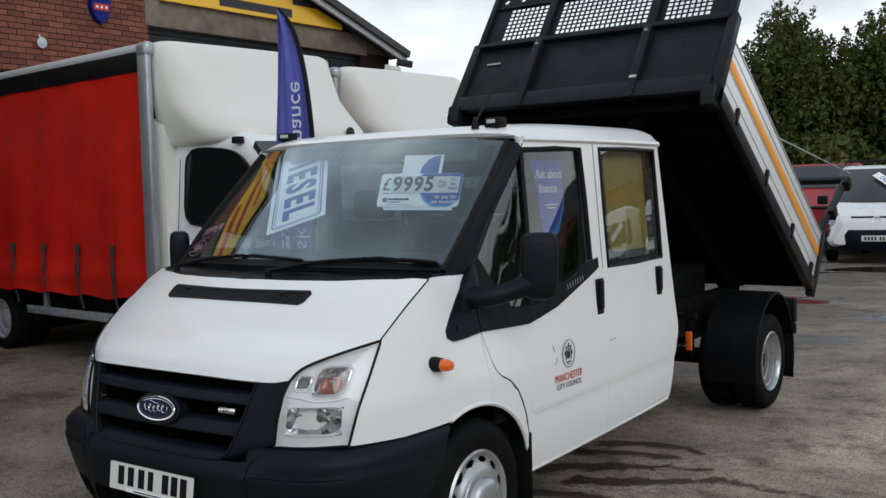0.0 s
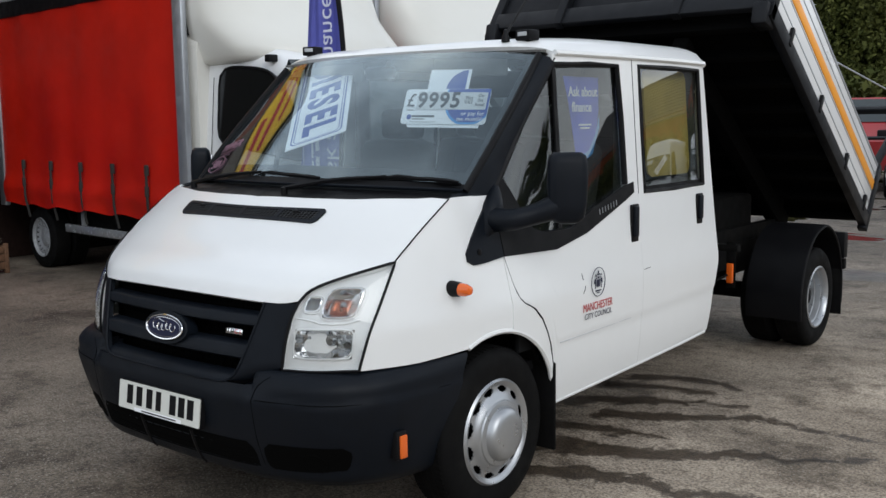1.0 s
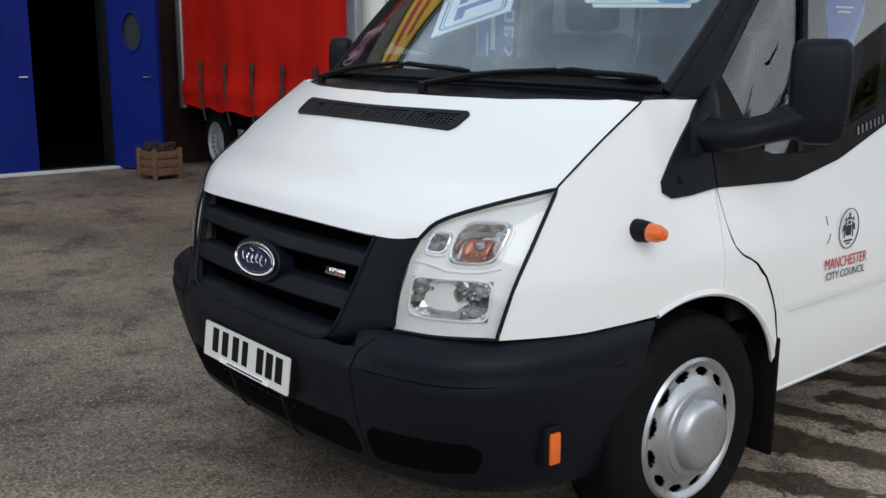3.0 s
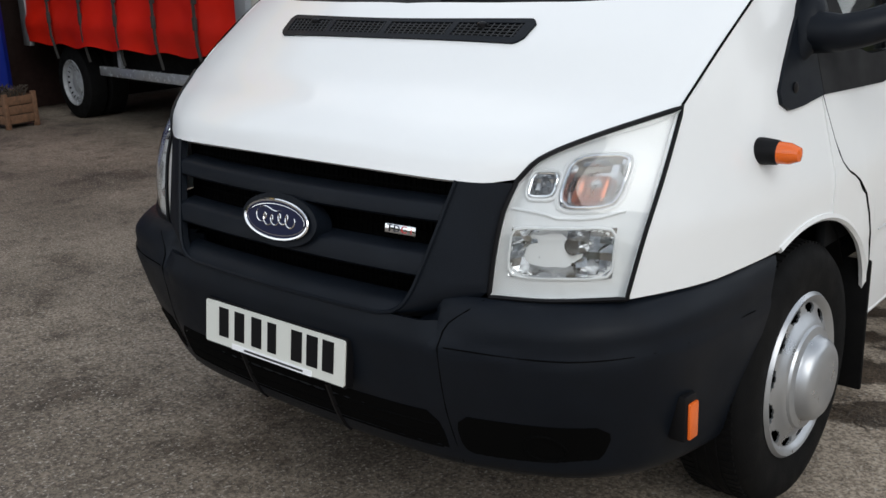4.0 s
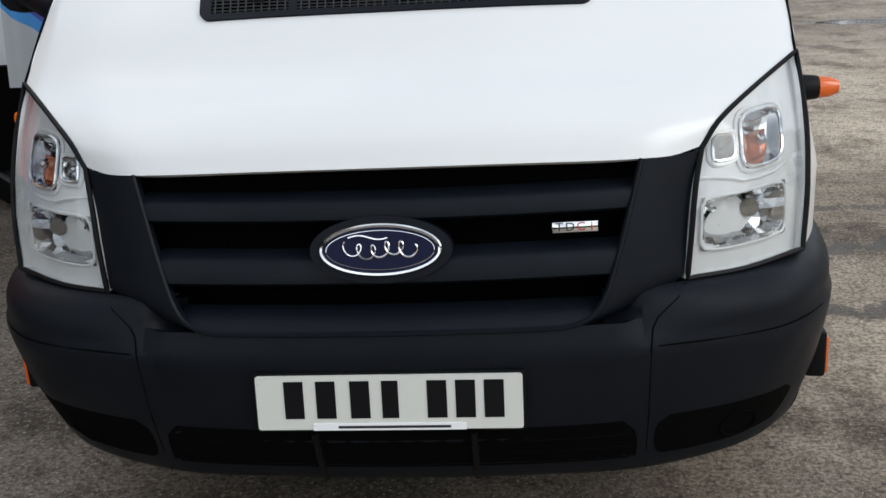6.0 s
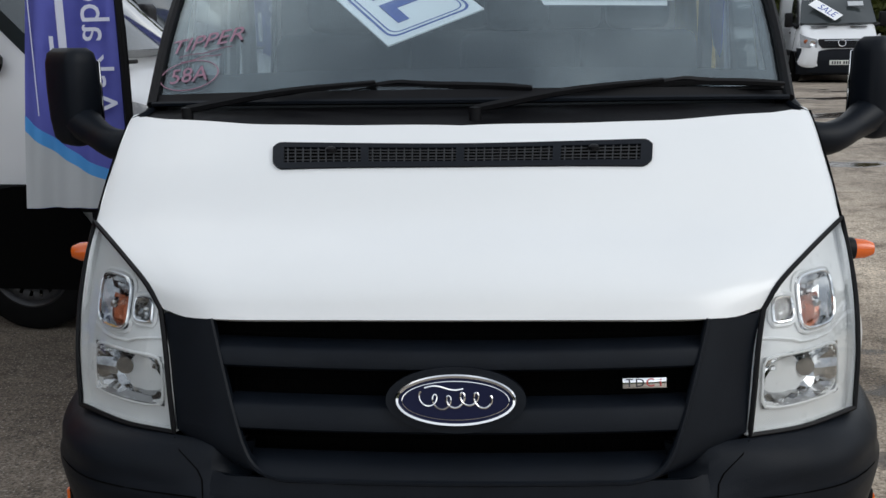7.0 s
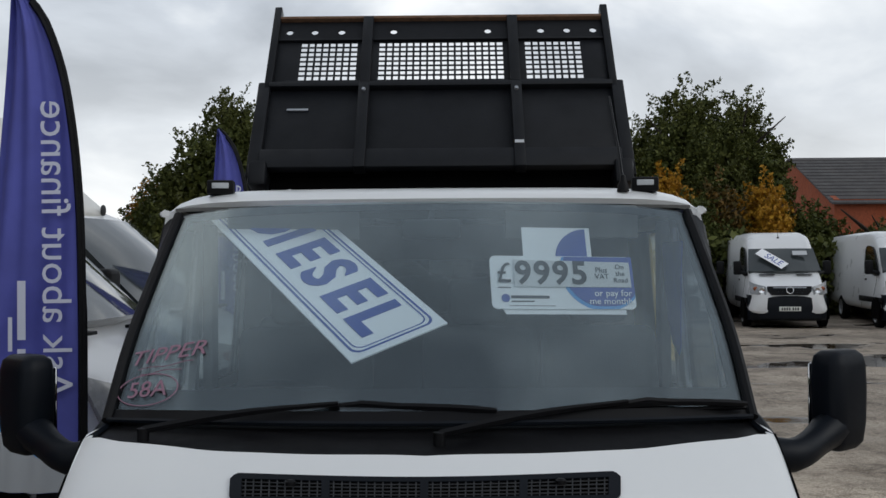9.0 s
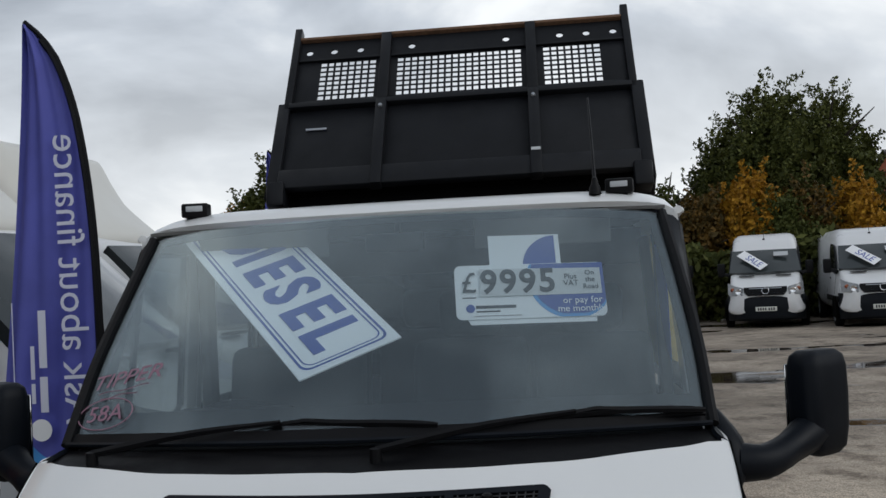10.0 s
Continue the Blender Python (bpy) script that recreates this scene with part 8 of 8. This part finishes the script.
planter = thing("planter", "weathered square wooden planter with dead plants", "planter", m=Matrix.Translation((-7.40, 2.99, 0)) @ Matrix.Rotation(radians(8), 4, "Z") @ Matrix.Scale(0.86, 4))
for k in range(4):
    m = Matrix.Rotation(radians(90 * k), 4, "Z")
    for z in (0.10, 0.20, 0.30):
        b = B()
        span(b, (-0.18, -0.185, z - 0.045), (0.18, -0.165, z + 0.045), 0.004, m)
        part("board", b, WOOD, planter)
    b = B()
    span(b, (0.15, -0.20, 0.0), (0.20, -0.15, 0.38), 0.006, m)
    part("corner_post", b, WOOD, planter)
b = B()
span(b, (-0.165, -0.165, 0.04), (0.165, 0.165, 0.31))
part("soil", b, BARK, planter)
b = B()
random.seed(4)
for k in range(70):
    x, y = random.uniform(-0.14, 0.14), random.uniform(-0.14, 0.14)
    tube(b, [(x, y, 0.30), (x + random.uniform(-0.04, 0.04), y + random.uniform(-0.04, 0.04), 0.36 + random.uniform(0, 0.06)), (x + random.uniform(-0.08, 0.08), y + random.uniform(-0.08, 0.08), 0.37 + random.uniform(0, 0.09))], 0.006, 4)
tagged(part("dead_plants", b, BARK, planter), kind="stuff")


# ---- trees, hedge and house behind ----
def crown_mesh(seed, h, spread, count, size):
    """Leaves set along many upright shoots that fill a rounded, uneven crown."""
    rng = random.Random(seed)
    vs, fs = [], []

    def leaf(p, s, flat=0.5):
        n = Vector((rng.gauss(0, 1), rng.gauss(0, 1), rng.gauss(0, 0.7) + 0.4)).normalized()
        u = Matrix.Rotation(rng.uniform(0, 6.283), 3, n) @ n.orthogonal().normalized()
        w = n.cross(u) * (s * flat)
        i = len(vs)
        vs.extend((p - u * s, p + w, p + u * s, p - w))
        fs.append((i, i + 1, i + 2, i + 3))

    # main limbs carry lobes of differing height
    lobes = []
    for k in range(13):
        a, q = 2.4 * k + rng.uniform(-0.4, 0.4), math.sqrt((k + 0.3) / 13)
        top = h * (1.0 - 0.34 * q ** 1.7) * rng.uniform(0.90, 1.0)
        lobes.append((Vector((math.cos(a), math.sin(a), 0)) * (spread * 0.74 * q), top, spread * rng.uniform(0.26, 0.38)))
    per = 34
    for k in range(count // per):
        c, top, r = lobes[rng.randrange(len(lobes))]
        z = top * (0.10 + 0.80 * rng.random() ** 0.75)
        wide = r * (1.35 - 0.95 * (z / top) ** 2.2)
        a, q = rng.uniform(0, 6.283), rng.random() ** 0.5
        base = Vector((c.x + wide * q * math.cos(a), c.y + wide * q * math.sin(a), z))
        way = Vector((0.55 * math.cos(a) * q + rng.gauss(0, 0.2), 0.55 * math.sin(a) * q + rng.gauss(0, 0.2), rng.uniform(0.5, 1.1))).normalized()
        long = rng.uniform(0.45, 0.95) * (top / h)
        for j in range(per):
            t = rng.random()
            off = Vector((rng.gauss(0, 1), rng.gauss(0, 1), rng.gauss(0, 1))) * (0.15 * (1.15 - t))
            leaf(base + way * (long * t) + off, size * rng.uniform(0.6, 1.2))
    # deep leaves that close the heart of the crown
    for k in range(count // 4):
        c, top, r = lobes[rng.randrange(len(lobes))]
        z = top * rng.uniform(0.05, 0.86)
        a, q = rng.uniform(0, 6.283), rng.random() ** 0.5 * r * (1.15 - 0.75 * (z / top) ** 2)
        leaf(Vector((c.x + q * math.cos(a), c.y + q * math.sin(a), z)), size * rng.uniform(1.2, 2.0), 0.65)
    return vs, fs


def tree(seed, x, y, h, spread, mat, count=9000, size=0.13, label="broad green tree with thinning leaves"):
    root = thing("tree", label, "tree", "trees behind the yard", Matrix.Translation((x, y, 0)))
    rng = random.Random(seed + 50)
    b = B()
    tube(b, [(0, 0, -0.05), (0.05, 0.02, h * 0.2), (-0.04, 0.06, h * 0.45), (0.03, 0.0, h * 0.8)], [0.24, 0.19, 0.13, 0.04], 8)
    for k in range(12):
        a, z = rng.uniform(0, 6.283), h * rng.uniform(0.18, 0.6)
        d = Vector((math.cos(a), math.sin(a), rng.uniform(0.5, 1.2)))
        L = spread * rng.uniform(0.5, 0.9)
        tube(b, [(0, 0, z), Vector((0, 0, z)) + d * L * 0.5 + Vector((0, 0, 0.1)), Vector((0, 0, z)) + d * L], [0.08, 0.05, 0.015], 6)
    part("trunk", b, BARK, root, "brown trunk and limbs")
    vs, fs = crown_mesh(seed, h, spread, count, size)
    raw_part("crown", vs, fs, mat, root, smooth=0, kind="stuff")
    return root


GREEN, AUTUMN, BRONZE = 0, 1, 2
for i, (x, y, h, sp, kind) in enumerate((
        (-7.9, 33.5, 8.9, 2.7, GREEN), (-4.3, 34.5, 8.4, 2.9, GREEN), (-11.2, 35.5, 5.3, 1.5, AUTUMN), (-10.3, 34.5, 5.6, 1.6, GREEN), (-1.4, 33.0, 6.0, 2.4, GREEN), (1.6, 35.0, 5.4, 2.6, GREEN), (4.6, 34.0, 5.2, 2.2, GREEN),
        (8.2, 33.5, 8.9, 2.5, GREEN), (10.4, 35.0, 8.7, 2.5, GREEN), (6.9, 34.4, 7.6, 1.6, GREEN), (6.9, 30.8, 5.3, 1.1, AUTUMN), (10.2, 31.0, 4.9, 1.1, AUTUMN), (5.3, 30.6, 4.5, 1.1, BRONZE), (8.6, 30.8, 4.7, 1.3, BRONZE),
        (7.8, 30.2, 3.9, 1.2, GREEN), (11.8, 31.5, 3.6, 1.4, GREEN), (15.0, 32.5, 3.2, 2.0, GREEN), (19.0, 33.0, 3.4, 2.2, BRONZE), (-1.0, 29.8, 4.8, 2.0, GREEN), (2.6, 30.5, 4.6, 2.0, BRONZE),
        (25.0, -5.5, 7.2, 2.1, GREEN), (24.6, -1.5, 7.8, 1.9, GREEN), (25.2, 2.6, 7.0, 2.0, GREEN), (25.0, 7.0, 7.2, 2.0, GREEN), (24.0, 11.0, 6.8, 1.9, GREEN), (24.5, 14.3, 8.2, 1.6, GREEN), (24.0, 17.4, 7.4, 1.8, GREEN), (25.0, 20.5, 8.6, 1.6, GREEN), (25.5, 24.0, 7.0, 2.0, GREEN))):
    if kind == AUTUMN:
        tree(10 + i, x, y, h, sp, LEAF_AUTUMN, 9000, 0.085, "small tree with yellow autumn leaves")
    elif kind == BRONZE:
        tree(10 + i, x, y, h, sp, LEAF_BRONZE, 10000, 0.085, "small tree with bronze turning leaves")
    elif x > 22:
        tree(10 + i, x, y, h, sp, LEAF, 7000, 0.20)
    else:
        tree(10 + i, x, y, h, sp, LEAF, 40000 if sp > 2.2 else 16000, 0.080)


def hedge(x0, x1, y, h, seed, coarse=1.0):
    rng = random.Random(seed)
    vs, fs = [], []
    for k in range(int((x1 - x0) * 800 / coarse)):
        x = rng.uniform(x0, x1)
        top = h * (0.8 + 0.35 * noise.noise(Vector((x * 0.6, y, seed))))
        z = top * rng.random() ** 0.7
        p = Vector((x, y + rng.gauss(0, 0.45), z))
        n = Vector((rng.gauss(0, 1), rng.gauss(0, 1) - 0.6, rng.gauss(0, 1) + 0.5)).normalized()
        u = Matrix.Rotation(rng.uniform(0, 6.283), 3, n) @ n.orthogonal().normalized()
        w = n.cross(u)
        s = rng.uniform(0.10, 0.20) * coarse
        i = len(vs)
        vs += [p - u * s, p + w * s * 0.5, p + u * s, p - w * s * 0.5]
        fs.append((i, i + 1, i + 2, i + 3))
    ob = raw_part("hedge", vs, fs, LEAF, smooth=0)
    return tagged(ob, "dense dark green hedge and scrub along the yard edge", "hedge", kind="stuff")


hedge(-16, 30, 29.6, 2.7, 3)
# the far sides of the yard, which the glass and paint mirror
for k, (fx, fy) in enumerate(((17.0, -4.0), (17.4, -0.6), (17.2, 2.9), (17.8, 6.4), (18.0, 9.8))):
    copy_thing(pv, van_pose(fx, fy, 84))
side_hedge = hedge(-24, 24, 0, 4.2, 11, 2.2)
side_hedge.matrix_world = Matrix.Translation((25.0, 6.0, 0)) @ Matrix.Rotation(radians(90), 4, "Z")
back_hedge = hedge(-30, 30, -27.0, 4.5, 13, 2.2)
hedge(-16, 30, 31.5, 3.4, 7)

house = thing("house", "orange brick house with a slate roof behind trees", "house")
b = B()
hx0, hx1, hy0, hy1, ez, rz = 17.05, 34.0, 43.0, 54.0, 4.4, 6.75
span(b, (hx0, hy0, 0), (hx1, hy1, ez))
prism(b, [(hy0, ez), (hy1, ez), ((hy0 + hy1) / 2, rz - 0.25)], face_frame((hx0, 0, 0), (0, 1, 0), (0, 0, 1)), -0.25)
part("wall", b, HOUSE, house, "orange brick wall")
for ya, yb in ((hy0 - 0.3, (hy0 + hy1) / 2), (hy1 + 0.3, (hy0 + hy1) / 2)):
    n = 14
    for k in range(n):
        b = B()
        t0, t1 = k / n, (k + 1) / n
        a0, a1 = ya + (yb - ya) * t0, ya + (yb - ya) * t1
        z0, z1 = ez - 0.15 + (rz + 0.1 - ez + 0.15) * t0, ez - 0.15 + (rz + 0.1 - ez + 0.15) * t1
        vs = [b.verts.new(q) for q in ((hx0 - 0.2, a0, z0), (hx1, a0, z0), (hx1, a1, z1 - 0.03), (hx0 - 0.2, a1, z1 - 0.03), (hx0 - 0.2, a0, z0 - 0.08), (hx1, a0, z0 - 0.08), (hx1, a1, z1 - 0.11), (hx0 - 0.2, a1, z1 - 0.11))]
        for f in ((0, 1, 2, 3), (7, 6, 5, 4), (0, 4, 5, 1), (1, 5, 6, 2), (2, 6, 7, 3), (3, 7, 4, 0)):
            b.faces.new([vs[q] for q in f])
        part("roof_course", b, SLATE, house, "course of dark slates")

# ---- bricks of the gable that stand in view ----
bw, bh, gap = 0.215, 0.065, 0.010
bb = B()
span(bb, (-0.05, 0, 0), (0.012, bw, bh), 0.003, seg=1)
brick_ob = part("brick", bb, BRICK, wall)
brick_me = brick_ob.data
brick_ob.location = (WX, 4.02, 3.31)
hb_ = B()
span(hb_, (-0.05, 0, 0), (0.012, bw / 2 - gap / 2, bh), 0.003, seg=1)
half_ob = part("brick", hb_, BRICK, wall)
half_me = half_ob.data
half_ob.location = (WX, 6.60, 3.31)
for r in range(19):
    z = 3.31 + r * (bh + gap)
    y = 4.02 + (0 if r % 2 == 0 else -(bw + gap) / 2)
    while y < 6.70:
        w = min(bw, 6.72 - y)
        me = brick_me if w > bw - 0.01 else half_me
        if not (r == 0 and abs(y - 4.02) < 1e-6) and w > 0.06:
            ob = new("brick", me)
            ob.parent = wall
            ob.location = (WX + 0.002 * math.sin(y * 37 + r * 11), y, z)
        y += bw + gap
